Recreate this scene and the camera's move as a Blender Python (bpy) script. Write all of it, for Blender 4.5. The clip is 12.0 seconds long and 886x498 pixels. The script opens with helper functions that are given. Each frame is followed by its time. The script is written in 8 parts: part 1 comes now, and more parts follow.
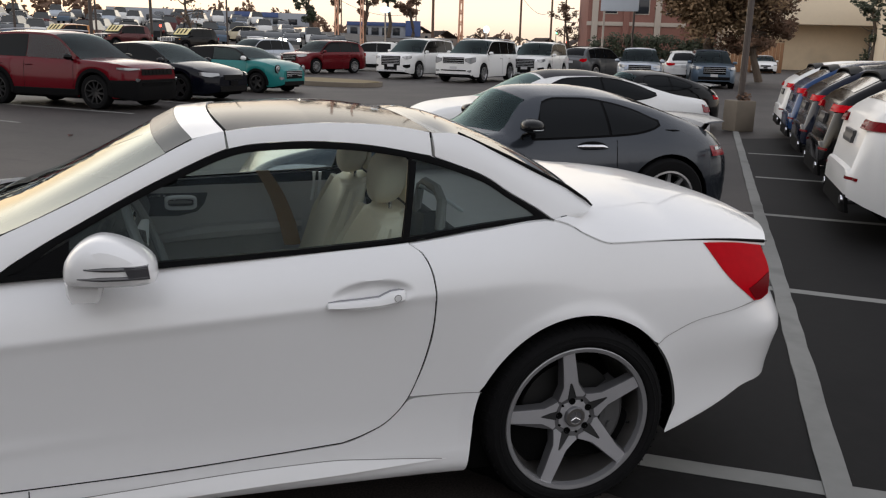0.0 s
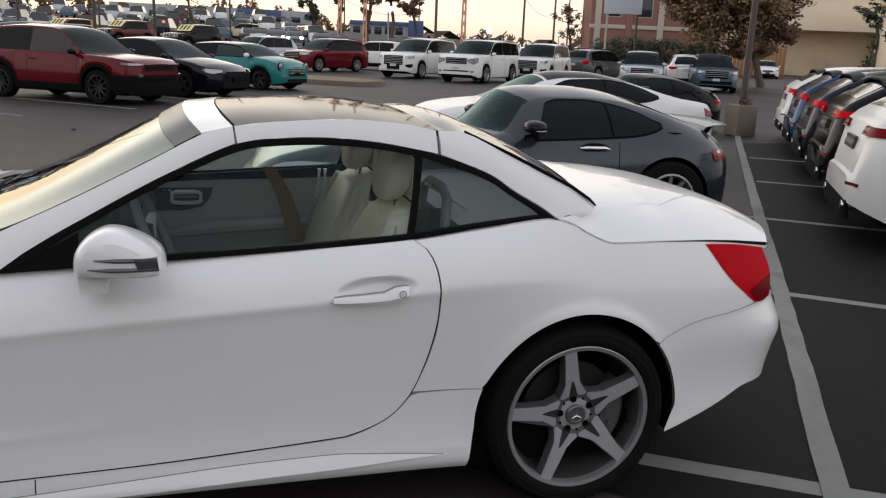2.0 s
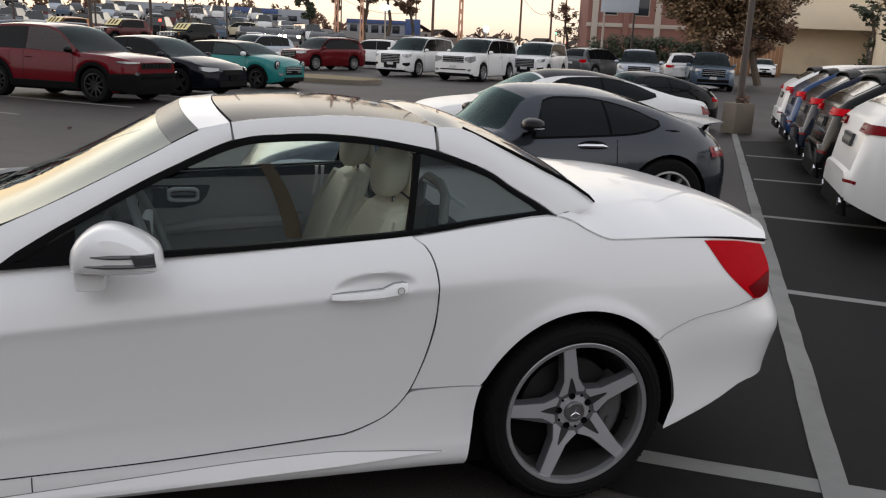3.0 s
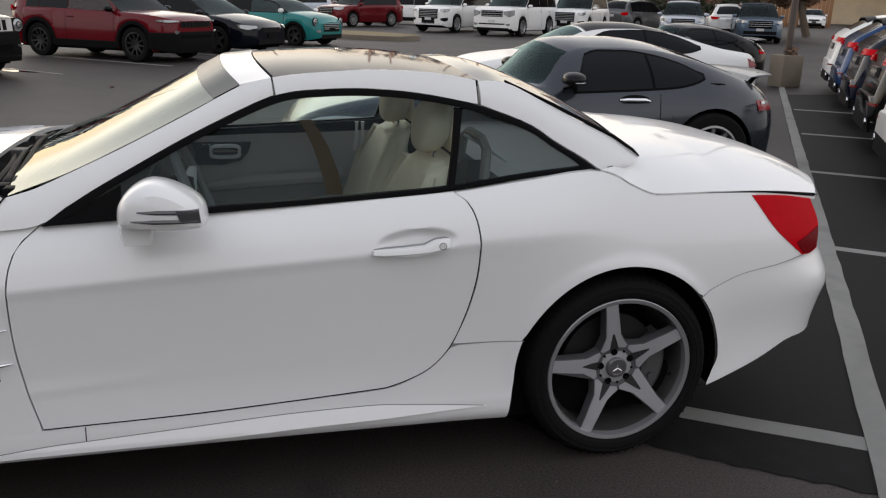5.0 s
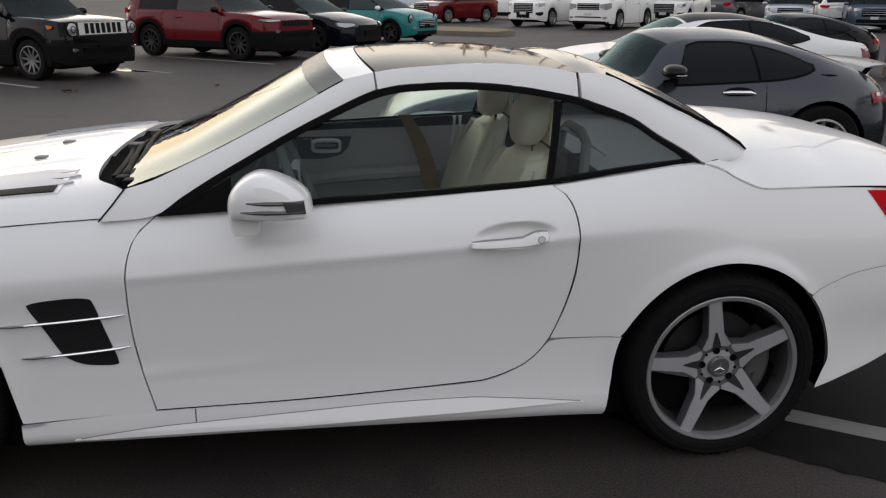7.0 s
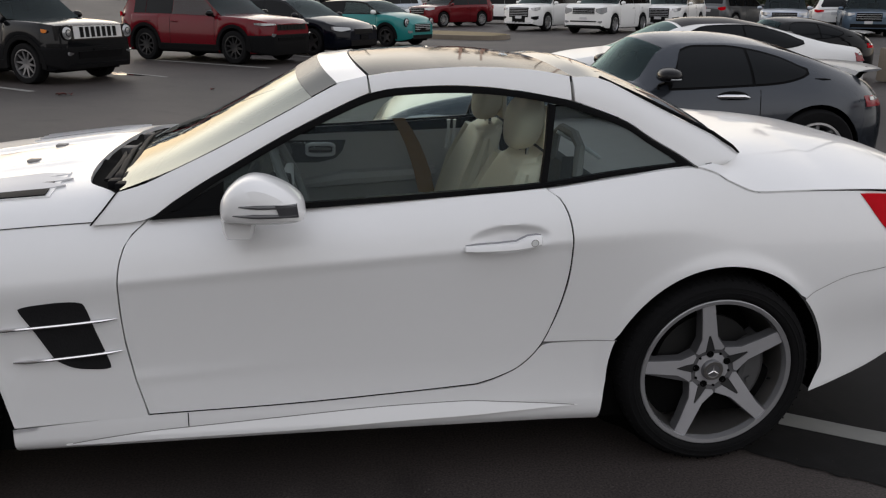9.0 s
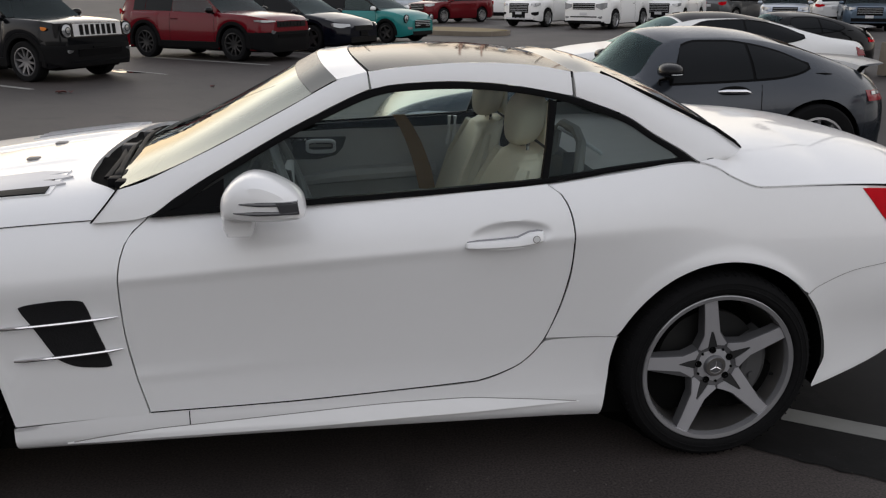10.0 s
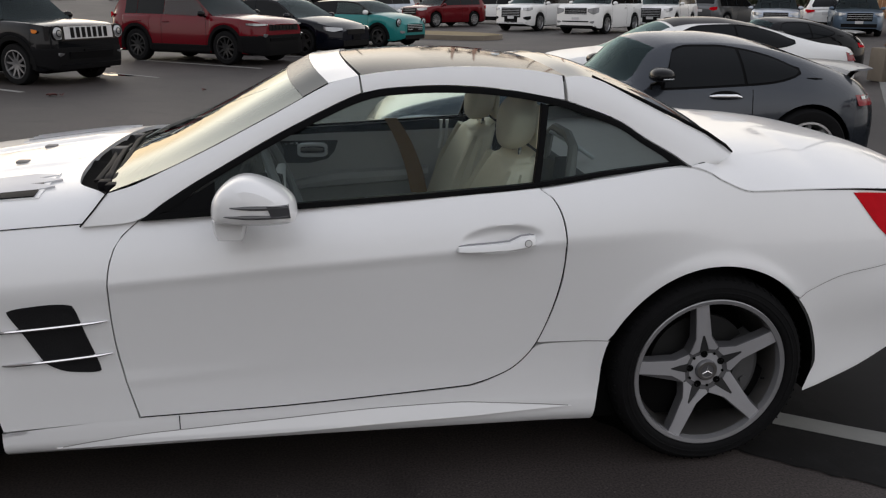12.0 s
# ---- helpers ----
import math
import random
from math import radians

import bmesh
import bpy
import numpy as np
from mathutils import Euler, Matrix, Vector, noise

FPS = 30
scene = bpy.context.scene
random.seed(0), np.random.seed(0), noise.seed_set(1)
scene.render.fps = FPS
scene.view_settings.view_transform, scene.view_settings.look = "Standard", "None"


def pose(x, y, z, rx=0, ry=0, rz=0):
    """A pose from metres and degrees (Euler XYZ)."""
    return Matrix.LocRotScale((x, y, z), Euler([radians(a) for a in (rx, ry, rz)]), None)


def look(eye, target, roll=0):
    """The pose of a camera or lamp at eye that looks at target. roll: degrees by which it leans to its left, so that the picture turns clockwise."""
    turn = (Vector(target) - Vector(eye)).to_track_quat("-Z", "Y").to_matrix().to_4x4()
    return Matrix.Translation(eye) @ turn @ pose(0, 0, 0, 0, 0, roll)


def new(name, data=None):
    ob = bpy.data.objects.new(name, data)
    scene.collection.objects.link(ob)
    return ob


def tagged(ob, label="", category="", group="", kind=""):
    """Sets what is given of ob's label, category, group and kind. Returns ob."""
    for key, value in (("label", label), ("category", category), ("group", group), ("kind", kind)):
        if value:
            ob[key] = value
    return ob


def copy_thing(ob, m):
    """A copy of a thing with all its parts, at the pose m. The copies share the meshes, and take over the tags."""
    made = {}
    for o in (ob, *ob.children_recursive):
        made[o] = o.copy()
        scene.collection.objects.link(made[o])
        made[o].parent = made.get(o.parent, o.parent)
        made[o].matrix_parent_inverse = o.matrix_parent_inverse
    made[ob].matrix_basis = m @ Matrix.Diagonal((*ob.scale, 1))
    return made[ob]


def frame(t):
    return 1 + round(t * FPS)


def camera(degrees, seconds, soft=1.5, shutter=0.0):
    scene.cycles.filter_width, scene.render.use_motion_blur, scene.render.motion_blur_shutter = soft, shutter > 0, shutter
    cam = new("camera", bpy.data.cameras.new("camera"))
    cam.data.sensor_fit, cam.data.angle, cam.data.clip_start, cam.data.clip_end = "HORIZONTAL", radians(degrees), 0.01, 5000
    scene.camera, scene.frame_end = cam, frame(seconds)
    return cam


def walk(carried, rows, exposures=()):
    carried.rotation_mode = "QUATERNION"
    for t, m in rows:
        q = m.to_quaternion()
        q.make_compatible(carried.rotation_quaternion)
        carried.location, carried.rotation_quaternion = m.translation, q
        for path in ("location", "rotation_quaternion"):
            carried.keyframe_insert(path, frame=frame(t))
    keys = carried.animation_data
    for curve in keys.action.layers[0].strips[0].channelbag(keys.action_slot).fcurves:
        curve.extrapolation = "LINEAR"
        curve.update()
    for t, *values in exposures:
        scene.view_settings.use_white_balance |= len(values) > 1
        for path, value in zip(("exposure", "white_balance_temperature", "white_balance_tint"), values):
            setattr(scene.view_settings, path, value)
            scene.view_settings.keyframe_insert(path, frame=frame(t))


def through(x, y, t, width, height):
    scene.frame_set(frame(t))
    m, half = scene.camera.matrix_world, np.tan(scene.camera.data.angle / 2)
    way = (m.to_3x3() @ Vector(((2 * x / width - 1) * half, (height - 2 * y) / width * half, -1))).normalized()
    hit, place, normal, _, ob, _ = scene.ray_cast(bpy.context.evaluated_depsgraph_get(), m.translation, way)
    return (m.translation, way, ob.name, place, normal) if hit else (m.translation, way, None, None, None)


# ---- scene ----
cam = camera(56.95, 12.0, 1.2)
# seconds, x, y, z, yaw, pitch, roll
ROWS = [
    (0.0, -1.158, -3.233, 1.545, -15.67, -13.97, -1.46),
    (0.5, -1.169, -3.243, 1.541, -15.15, -13.62, -1.93),
    (1.0, -1.174, -3.249, 1.542, -15.41, -13.52, -2.29),
    (1.5, -1.177, -3.250, 1.539, -15.60, -14.22, -2.14),
    (2.0, -1.182, -3.254, 1.541, -15.50, -13.96, -2.31),
    (2.5, -1.183, -3.250, 1.536, -15.79, -13.98, -2.38),
    (4.5, -1.184, -3.239, 1.527, -14.77, -15.40, -1.55),
    (5.0, -1.191, -3.236, 1.521, -13.14, -17.08, -1.51),
    (5.5, -1.204, -3.223, 1.514, -9.17, -17.88, -1.20),
    (6.0, -1.203, -3.228, 1.518, -8.77, -17.46, -1.16),
    (6.5, -1.213, -3.246, 1.516, -7.03, -17.19, -0.66),
    (7.0, -1.213, -3.242, 1.515, -6.81, -17.48, -0.27),
    (9.0, -1.205, -3.240, 1.513, -7.09, -17.21, -0.33),
    (9.5, -1.204, -3.242, 1.513, -7.32, -17.24, -0.19),
    (10.0, -1.205, -3.232, 1.511, -7.10, -17.46, -0.09),
    (10.5, -1.206, -3.230, 1.510, -7.31, -17.36, -0.15),
    (11.0, -1.206, -3.227, 1.510, -7.15, -17.56, -0.23),
    (11.5, -1.206, -3.235, 1.510, -6.97, -17.45, -0.04),
    (12.0, -1.203, -3.227, 1.510, -7.61, -17.19, -0.30),
]
walk(cam, [(t, pose(x, y, z, 90 + pitch, roll, yaw)) for t, x, y, z, yaw, pitch, roll in ROWS],
     [(0.0, 0.0), (2.5, 0.0), (4.5, 0.05), (5.0, 0.10), (5.5, 0.08), (6.5, 0.0), (12.0, 0.0)])

# ---- dusk light: a clear sky at sunset, the glow ahead of the camera ----
world = bpy.data.worlds.new("dusk_sky")
scene.world = world
world.use_nodes = True
wn = world.node_tree.nodes
sky = wn.new("ShaderNodeTexSky")
sky.sky_type = 'NISHITA'
sky.sun_disc = False
sky.sun_elevation = radians(4.0)
sky.sun_rotation = radians(-25.0)
sky.altitude = 50
sky.air_density = 1.0
sky.dust_density = 1.5
sky.ozone_density = 1.0
wl = world.node_tree.links
coord = wn.new("ShaderNodeTexCoord")
split = wn.new("ShaderNodeSeparateXYZ")
wl.new(coord.outputs["Generated"], split.inputs[0])


def ramp(stops_):
    """A colour that changes with height over the horizon."""
    f = wn.new("ShaderNodeValToRGB")
    f.color_ramp.interpolation = 'EASE'
    e = f.color_ramp.elements
    e[0].position, e[0].color = stops_[0][0], (*stops_[0][1], 1)
    e[1].position, e[1].color = stops_[-1][0], (*stops_[-1][1], 1)
    for at, colour in stops_[1:-1]:
        e.new(at).color = (*colour, 1)
    wl.new(split.outputs["Z"], f.inputs[0])
    return f


# the sun has just set ahead of the camera; the sky behind it is cool and dim
glow_side = ramp([(0.0, (0.96, 0.77, 0.60)), (0.04, (1.22, 1.03, 0.84)), (0.14, (1.42, 1.30, 1.15)), (0.32, (1.03, 1.0, 0.99)), (0.55, (0.79, 0.79, 0.84)), (1.0, (0.63, 0.65, 0.73))])
cool_side = ramp([(0.0, (0.98, 0.92, 0.92)), (0.10, (1.07, 1.02, 1.03)), (0.30, (1.085, 1.065, 1.09)), (0.55, (0.92, 0.92, 0.96)), (1.0, (0.63, 0.65, 0.73))])
turn = wn.new("ShaderNodeMapRange")
turn.interpolation_type = 'SMOOTHSTEP'
turn.inputs["From Min"].default_value, turn.inputs["From Max"].default_value = -0.45, 0.55
wl.new(split.outputs["Y"], turn.inputs["Value"])
fade = wn.new("ShaderNodeMix")
fade.data_type = 'RGBA'
wl.new(turn.outputs["Result"], fade.inputs["Factor"])
wl.new(cool_side.outputs[0], fade.inputs["A"])
wl.new(glow_side.outputs[0], fade.inputs["B"])
both = wn.new("ShaderNodeMix")
both.data_type, both.blend_type = 'RGBA', 'ADD'
both.inputs["Factor"].default_value = 0.02
wl.new(fade.outputs["Result"], both.inputs["A"])
wl.new(sky.outputs[0], both.inputs["B"])
# afterglow round the place where the sun went down
toward = wn.new("ShaderNodeVectorMath")
toward.operation = 'DOT_PRODUCT'
toward.inputs[1].default_value = (-0.42, 0.907, 0.0)
wl.new(coord.outputs["Generated"], toward.inputs[0])
lobe = wn.new("ShaderNodeMapRange")
lobe.interpolation_type = 'SMOOTHSTEP'
lobe.inputs["From Min"].default_value, lobe.inputs["From Max"].default_value = 0.70, 1.0
wl.new(toward.outputs["Value"], lobe.inputs["Value"])
afterglow = ramp([(0.0, (0.0, 0.0, 0.0)), (0.06, (0.10, 0.09, 0.07)), (0.16, (1.0, 0.95, 0.84)), (0.34, (0.60, 0.59, 0.55)), (0.60, (0.08, 0.08, 0.08)), (1.0, (0.0, 0.0, 0.0))])
warm = wn.new("ShaderNodeMix")
warm.data_type, warm.blend_type = 'RGBA', 'ADD'
wl.new(lobe.outputs["Result"], warm.inputs["Factor"])
wl.new(both.outputs["Result"], warm.inputs["A"])
wl.new(afterglow.outputs[0], warm.inputs["B"])
wl.new(warm.outputs["Result"], wn["Background"].inputs[0])
wn["Background"].inputs[1].default_value = 1.0
sun_data = bpy.data.lights.new("low_sun", 'SUN')
sun_data.energy = 0.15
sun_data.angle = radians(60)
sun_data.color = (1.0, 0.86, 0.70)
sun = new("low_sun", sun_data)
sun.matrix_world = look((-9, 20, 5), (0, 0, 0))

# ---- materials ----
def mat(name, colour, rough=0.5, metal=0.0, coat=0.0, grain=0.0, scale=8.0, bump=0.0, dirt=0.0, dirt_colour=(0.1, 0.09, 0.08), spec=0.5):
    """A surface with colour variation at two scales, wear and fine relief."""
    m = bpy.data.materials.new(name)
    m.use_nodes = True
    n, l = m.node_tree.nodes, m.node_tree.links
    b = n["Principled BSDF"]
    b.inputs["Base Color"].default_value = (*colour, 1)
    b.inputs["Roughness"].default_value = rough
    b.inputs["Metallic"].default_value = metal
    b.inputs["Coat Weight"].default_value = coat
    b.inputs["Coat Roughness"].default_value = 0.04
    b.inputs["Specular IOR Level"].default_value = spec
    if grain or bump or dirt:
        co = n.new("ShaderNodeTexCoord")
        big = n.new("ShaderNodeTexNoise")
        big.inputs["Scale"].default_value = scale * 0.12
        big.inputs["Detail"].default_value = 4
        fine = n.new("ShaderNodeTexNoise")
        fine.inputs["Scale"].default_value = scale
        fine.inputs["Detail"].default_value = 6
        for t in (big, fine):
            l.new(co.outputs["Object"], t.inputs["Vector"])
        mix = n.new("ShaderNodeMix")
        mix.data_type = 'RGBA'
        mix.inputs["A"].default_value = (*[c * (1 - grain) for c in colour], 1)
        mix.inputs["B"].default_value = (*[min(1, c * (1 + grain)) for c in colour], 1)
        add = n.new("ShaderNodeMath")
        add.operation = 'MULTIPLY_ADD'
        add.inputs[1].default_value = 0.5
        l.new(big.outputs["Fac"], add.inputs[0])
        half = n.new("ShaderNodeMath")
        half.operation = 'MULTIPLY'
        half.inputs[1].default_value = 0.5
        l.new(fine.outputs["Fac"], half.inputs[0])
        l.new(half.outputs[0], add.inputs[2])
        l.new(add.outputs[0], mix.inputs["Factor"])
        out = mix.outputs["Result"]
        if dirt:
            ramp = n.new("ShaderNodeMapRange")
            ramp.inputs["From Min"].default_value = 0.52
            ramp.inputs["From Max"].default_value = 0.75
            ramp.inputs["To Max"].default_value = dirt
            l.new(big.outputs["Fac"], ramp.inputs["Value"])
            d = n.new("ShaderNodeMix")
            d.data_type = 'RGBA'
            d.inputs["B"].default_value = (*dirt_colour, 1)
            l.new(ramp.outputs["Result"], d.inputs["Factor"])
            l.new(out, d.inputs["A"])
            out = d.outputs["Result"]
        l.new(out, b.inputs["Base Color"])
        if bump:
            bp = n.new("ShaderNodeBump")
            bp.inputs["Strength"].default_value = bump
            bp.inputs["Distance"].default_value = 0.01
            l.new(fine.outputs["Fac"], bp.inputs["Height"])
            l.new(bp.outputs["Normal"], b.inputs["Normal"])
    return m


def glass(name, tint, rough=0.0, through=0.8, ior=1.5, gloss=(1, 1, 1)):
    """Thin tinted pane: clear with a glossy face."""
    m = bpy.data.materials.new(name)
    m.use_nodes = True
    n, l = m.node_tree.nodes, m.node_tree.links
    n.remove(n["Principled BSDF"])
    clear = n.new("ShaderNodeBsdfTransparent")
    clear.inputs[0].default_value = (*[c * through for c in tint], 1)
    shine = n.new("ShaderNodeBsdfGlossy")
    shine.inputs["Roughness"].default_value = rough
    shine.inputs["Color"].default_value = (*gloss, 1)
    fres = n.new("ShaderNodeFresnel")
    fres.inputs["IOR"].default_value = ior
    mix = n.new("ShaderNodeMixShader")
    l.new(fres.outputs[0], mix.inputs[0])
    l.new(clear.outputs[0], mix.inputs[1])
    l.new(shine.outputs[0], mix.inputs[2])
    l.new(mix.outputs[0], n["Material Output"].inputs[0])
    return m


def glow(name, colour, strength):
    m = bpy.data.materials.new(name)
    m.use_nodes = True
    b = m.node_tree.nodes["Principled BSDF"]
    b.inputs["Base Color"].default_value = (*colour, 1)
    b.inputs["Emission Color"].default_value = (*colour, 1)
    b.inputs["Emission Strength"].default_value = strength
    return m


def paint(name, colour, metal=0.0, rough=0.28, coat=0.3, spec=0.22):
    return mat(name, colour, rough, metal, coat, 0.03, 60.0, spec=spec)


M = {
    "white": mat("white_car_paint", (0.80, 0.80, 0.80), 0.30, 0.0, 0.7, 0.015, 25.0, spec=0.4),
    "black_trim": mat("black_trim", (0.004, 0.004, 0.0043), 0.4, 0, 0, 0.2, 60, spec=0.04),
    "rubber": mat("tyre_rubber", (0.009, 0.009, 0.0095), 0.8, 0, 0, 0.25, 40, 0.25, spec=0.08),
    "dark": mat("dark_cavity", (0.005, 0.005, 0.005), 0.9, 0, 0, 0.2, 20, spec=0.03),
    "rim": mat("satin_grey_alloy", (0.17, 0.17, 0.178), 0.36, 0.6, 0.1, 0.08, 30),
    "rim_face": mat("machined_alloy_face", (0.55, 0.55, 0.57), 0.28, 0.5, 0.25, 0.06, 60),
    "chrome": mat("chrome", (0.8, 0.8, 0.82), 0.08, 1.0),
    "steel": mat("shaded_brake_disc", (0.007, 0.007, 0.007), 0.6, 0.0, 0, 0.1, 30),
    "cream": mat("cream_leather", (0.76, 0.68, 0.53), 0.5, 0, 0, 0.06, 30, 0.12),
    "tan": mat("tan_leather", (0.42, 0.23, 0.12), 0.5, 0, 0, 0.08, 30, 0.12),
    "cabin": mat("dark_cabin_trim", (0.045, 0.045, 0.046), 0.6, 0, 0, 0.15, 25, 0.1),
    "grey_trim": mat("grey_cabin_trim", (0.22, 0.21, 0.2), 0.6, 0, 0, 0.1, 25, 0.1),
    "glass": glass("side_glass", (0.82, 0.91, 0.90), 0.0, 0.96, 1.5, (0.25, 0.30, 0.32)),
    "screen": glass("windscreen_glass", (0.80, 0.92, 0.90), 0.0, 0.36, 1.7, (0.76, 0.82, 0.81)),
    "roof_glass": mat("black_roof_glass", (0.024, 0.023, 0.027), 0.07, spec=0.02),
    "dark_glass": mat("dark_vehicle_glass", (0.015, 0.018, 0.02), 0.04, 0, 0.6),
    "lamp_red": mat("red_lamp_lens", (0.50, 0.002, 0.009), 0.18, 0, 0.0, 0.3, 30, spec=0.04),
    "lamp_dark": mat("dark_red_lamp_lens", (0.15, 0.002, 0.005), 0.18, 0, 0.0, spec=0.08),
    "lamp_clear": mat("clear_lamp_lens", (0.36, 0.37, 0.38), 0.12, 0.5, 1.0, 0.3, 40),
    "amber": mat("amber_lamp_lens", (0.7, 0.2, 0.02), 0.2, 0, 1.0),
    "plate": mat("number_plate", (0.55, 0.55, 0.56), 0.4, 0, 0, 0.1, 40),
    "clad": mat("black_plastic_cladding", (0.0065, 0.0065, 0.007), 0.65, 0, 0, 0.2, 50, 0.1, spec=0.06),
    "line": mat("worn_white_road_paint", (0.215, 0.215, 0.203), 0.85, 0, 0, 0.22, 14, 0.2, 0.6, (0.07, 0.068, 0.066)),
}


# ---- mesh tools ----
def part(name, bm, material, parent=None, label="", bend=35):
    """Links a bmesh as one mesh object, under a thing or a part."""
    me = bpy.data.meshes.new(name)
    bmesh.ops.recalc_face_normals(bm, faces=bm.faces[:])
    bm.to_mesh(me)
    bm.free()
    me.materials.append(material)
    for p in me.polygons:
        p.use_smooth = True
    me.set_sharp_from_angle(angle=radians(bend))
    ob = new(name, me)
    ob.parent = parent
    return tagged(ob, label)


def thing(name, label, category, group="", kind=""):
    return tagged(new(name), label, category, group, kind)


def smooth(*pts):
    """A smooth curve y(x) through a few points (Hermite, no overshoot)."""
    xs, ys = np.array([p[0] for p in pts], float), np.array([p[1] for p in pts], float)
    d = np.diff(ys) / np.diff(xs)
    m = np.concatenate([[d[0]], np.where(d[:-1] * d[1:] > 0, 2 * d[:-1] * d[1:] / np.where(d[:-1] + d[1:] == 0, 1, d[:-1] + d[1:]), 0), [d[-1]]])

    def f(x):
        x = min(max(x, xs[0]), xs[-1])
        i = min(int(np.searchsorted(xs, x, side="right")) - 1, len(xs) - 2)
        h = xs[i + 1] - xs[i]
        t = (x - xs[i]) / h
        return float((2 * t**3 - 3 * t**2 + 1) * ys[i] + (t**3 - 2 * t**2 + t) * h * m[i] + (3 * t**2 - 2 * t**3) * ys[i + 1] + (t**3 - t**2) * h * m[i + 1])
    return f


def path(pts, n):
    """n + 1 points, evenly spaced on a smooth (Catmull-Rom) line through pts."""
    p = [Vector(q) for q in pts]
    p = [2 * p[0] - p[1]] + p + [2 * p[-1] - p[-2]]
    fine = []
    for i in range(1, len(p) - 2):
        a, b, c, d = p[i - 1:i + 3]
        for k in range(12):
            t = k / 12
            fine.append(0.5 * (2 * b + (c - a) * t + (2 * a - 5 * b + 4 * c - d) * t * t + (3 * b - a - 3 * c + d) * t**3))
    fine.append(p[-2])
    run = [0.0]
    for a, b in zip(fine, fine[1:]):
        run.append(run[-1] + (b - a).length)
    out, j = [], 0
    for k in range(n + 1):
        s = run[-1] * k / n
        while j < len(run) - 2 and run[j + 1] < s:
            j += 1
        w = (s - run[j]) / max(run[j + 1] - run[j], 1e-9)
        out.append(fine[j].lerp(fine[j + 1], min(max(w, 0), 1)))
    return out


def add_grid(bm, rows, close=False):
    vs = [[bm.verts.new(p) for p in r] for r in rows]
    for a, b in zip(vs, vs[1:]):
        n = len(a)
        for i in range(n if close else n - 1):
            j = (i + 1) % n
            try:
                bm.faces.new((a[i], a[j], b[j], b[i]))
            except ValueError:
                pass
    return vs


def sheet(rows, fold=None):
    """A curved panel; fold turns its rim inwards by that vector, as pressed metal has it."""
    bm = bmesh.new()
    add_grid(bm, rows)
    bmesh.ops.remove_doubles(bm, verts=bm.verts[:], dist=1e-5)
    if fold is not None:
        edges = [e for e in bm.edges if e.is_boundary]
        got = bmesh.ops.extrude_edge_only(bm, edges=edges)
        for v in got["geom"]:
            if isinstance(v, bmesh.types.BMVert):
                v.co += Vector(fold)
    return bm


def coons(bottom, right, top, left, nu, nv):
    """A grid of points that fills four border lines (each from left to right, or from below up)."""
    B, T, L, R = path(bottom, nu), path(top, nu), path(left, nv), path(right, nv)
    rows = []
    for j in range(nv + 1):
        v = j / nv
        row = []
        for i in range(nu + 1):
            u = i / nu
            row.append((1 - v) * B[i] + v * T[i] + (1 - u) * L[j] + u * R[j] - ((1 - u) * (1 - v) * B[0] + u * (1 - v) * B[nu] + (1 - u) * v * T[0] + u * v * T[nu]))
        rows.append(row)
    return rows


def box(bm, x0, x1, y0, y1, z0, z1, bevel=0.0):
    got = bmesh.ops.create_cube(bm, size=1.0)["verts"]
    for v in got:
        v.co = ((x0 + x1) / 2 + v.co.x * (x1 - x0), (y0 + y1) / 2 + v.co.y * (y1 - y0), (z0 + z1) / 2 + v.co.z * (z1 - z0))
    if bevel:
        es = list({e for v in got for e in v.link_edges})
        bmesh.ops.bevel(bm, geom=es, offset=bevel, segments=2, affect='EDGES', profile=0.6)


def boxed(x0, x1, y0, y1, z0, z1, bevel=0.0):
    bm = bmesh.new()
    box(bm, x0, x1, y0, y1, z0, z1, bevel)
    return bm


def tube(bm, pts, radius, sides=8, flat=1.0):
    """A round bar along points; radius may be a list."""
    rows = []
    for i, p in enumerate(pts):
        p = Vector(p)
        d = (Vector(pts[min(i + 1, len(pts) - 1)]) - Vector(pts[max(i - 1, 0)])).normalized()
        a = d.cross(Vector((0, 0, 1)))
        a = a.normalized() if a.length > 0.05 else Vector((1, 0, 0))
        b = a.cross(d).normalized()
        r = radius[i] if isinstance(radius, (list, tuple)) else radius
        rows.append([p + r * (math.cos(k * 2 * math.pi / sides) * a + flat * math.sin(k * 2 * math.pi / sides) * b) for k in range(sides)])
    vs = add_grid(bm, rows, True)
    bm.faces.new(vs[0][::-1])
    bm.faces.new(vs[-1])


def bar(pts, radius, sides=8, flat=1.0):
    bm = bmesh.new()
    tube(bm, pts, radius, sides, flat)
    return bm


def lathe(profile, sides=48, axis="y"):
    """Turns (radius, along) points round the y axis."""
    bm = bmesh.new()
    rows = []
    for r, a in profile:
        rows.append([(r * math.cos(k * 2 * math.pi / sides), a, r * math.sin(k * 2 * math.pi / sides)) for k in range(sides)])
    add_grid(bm, rows, True)
    bmesh.ops.remove_doubles(bm, verts=bm.verts[:], dist=1e-6)
    return bm


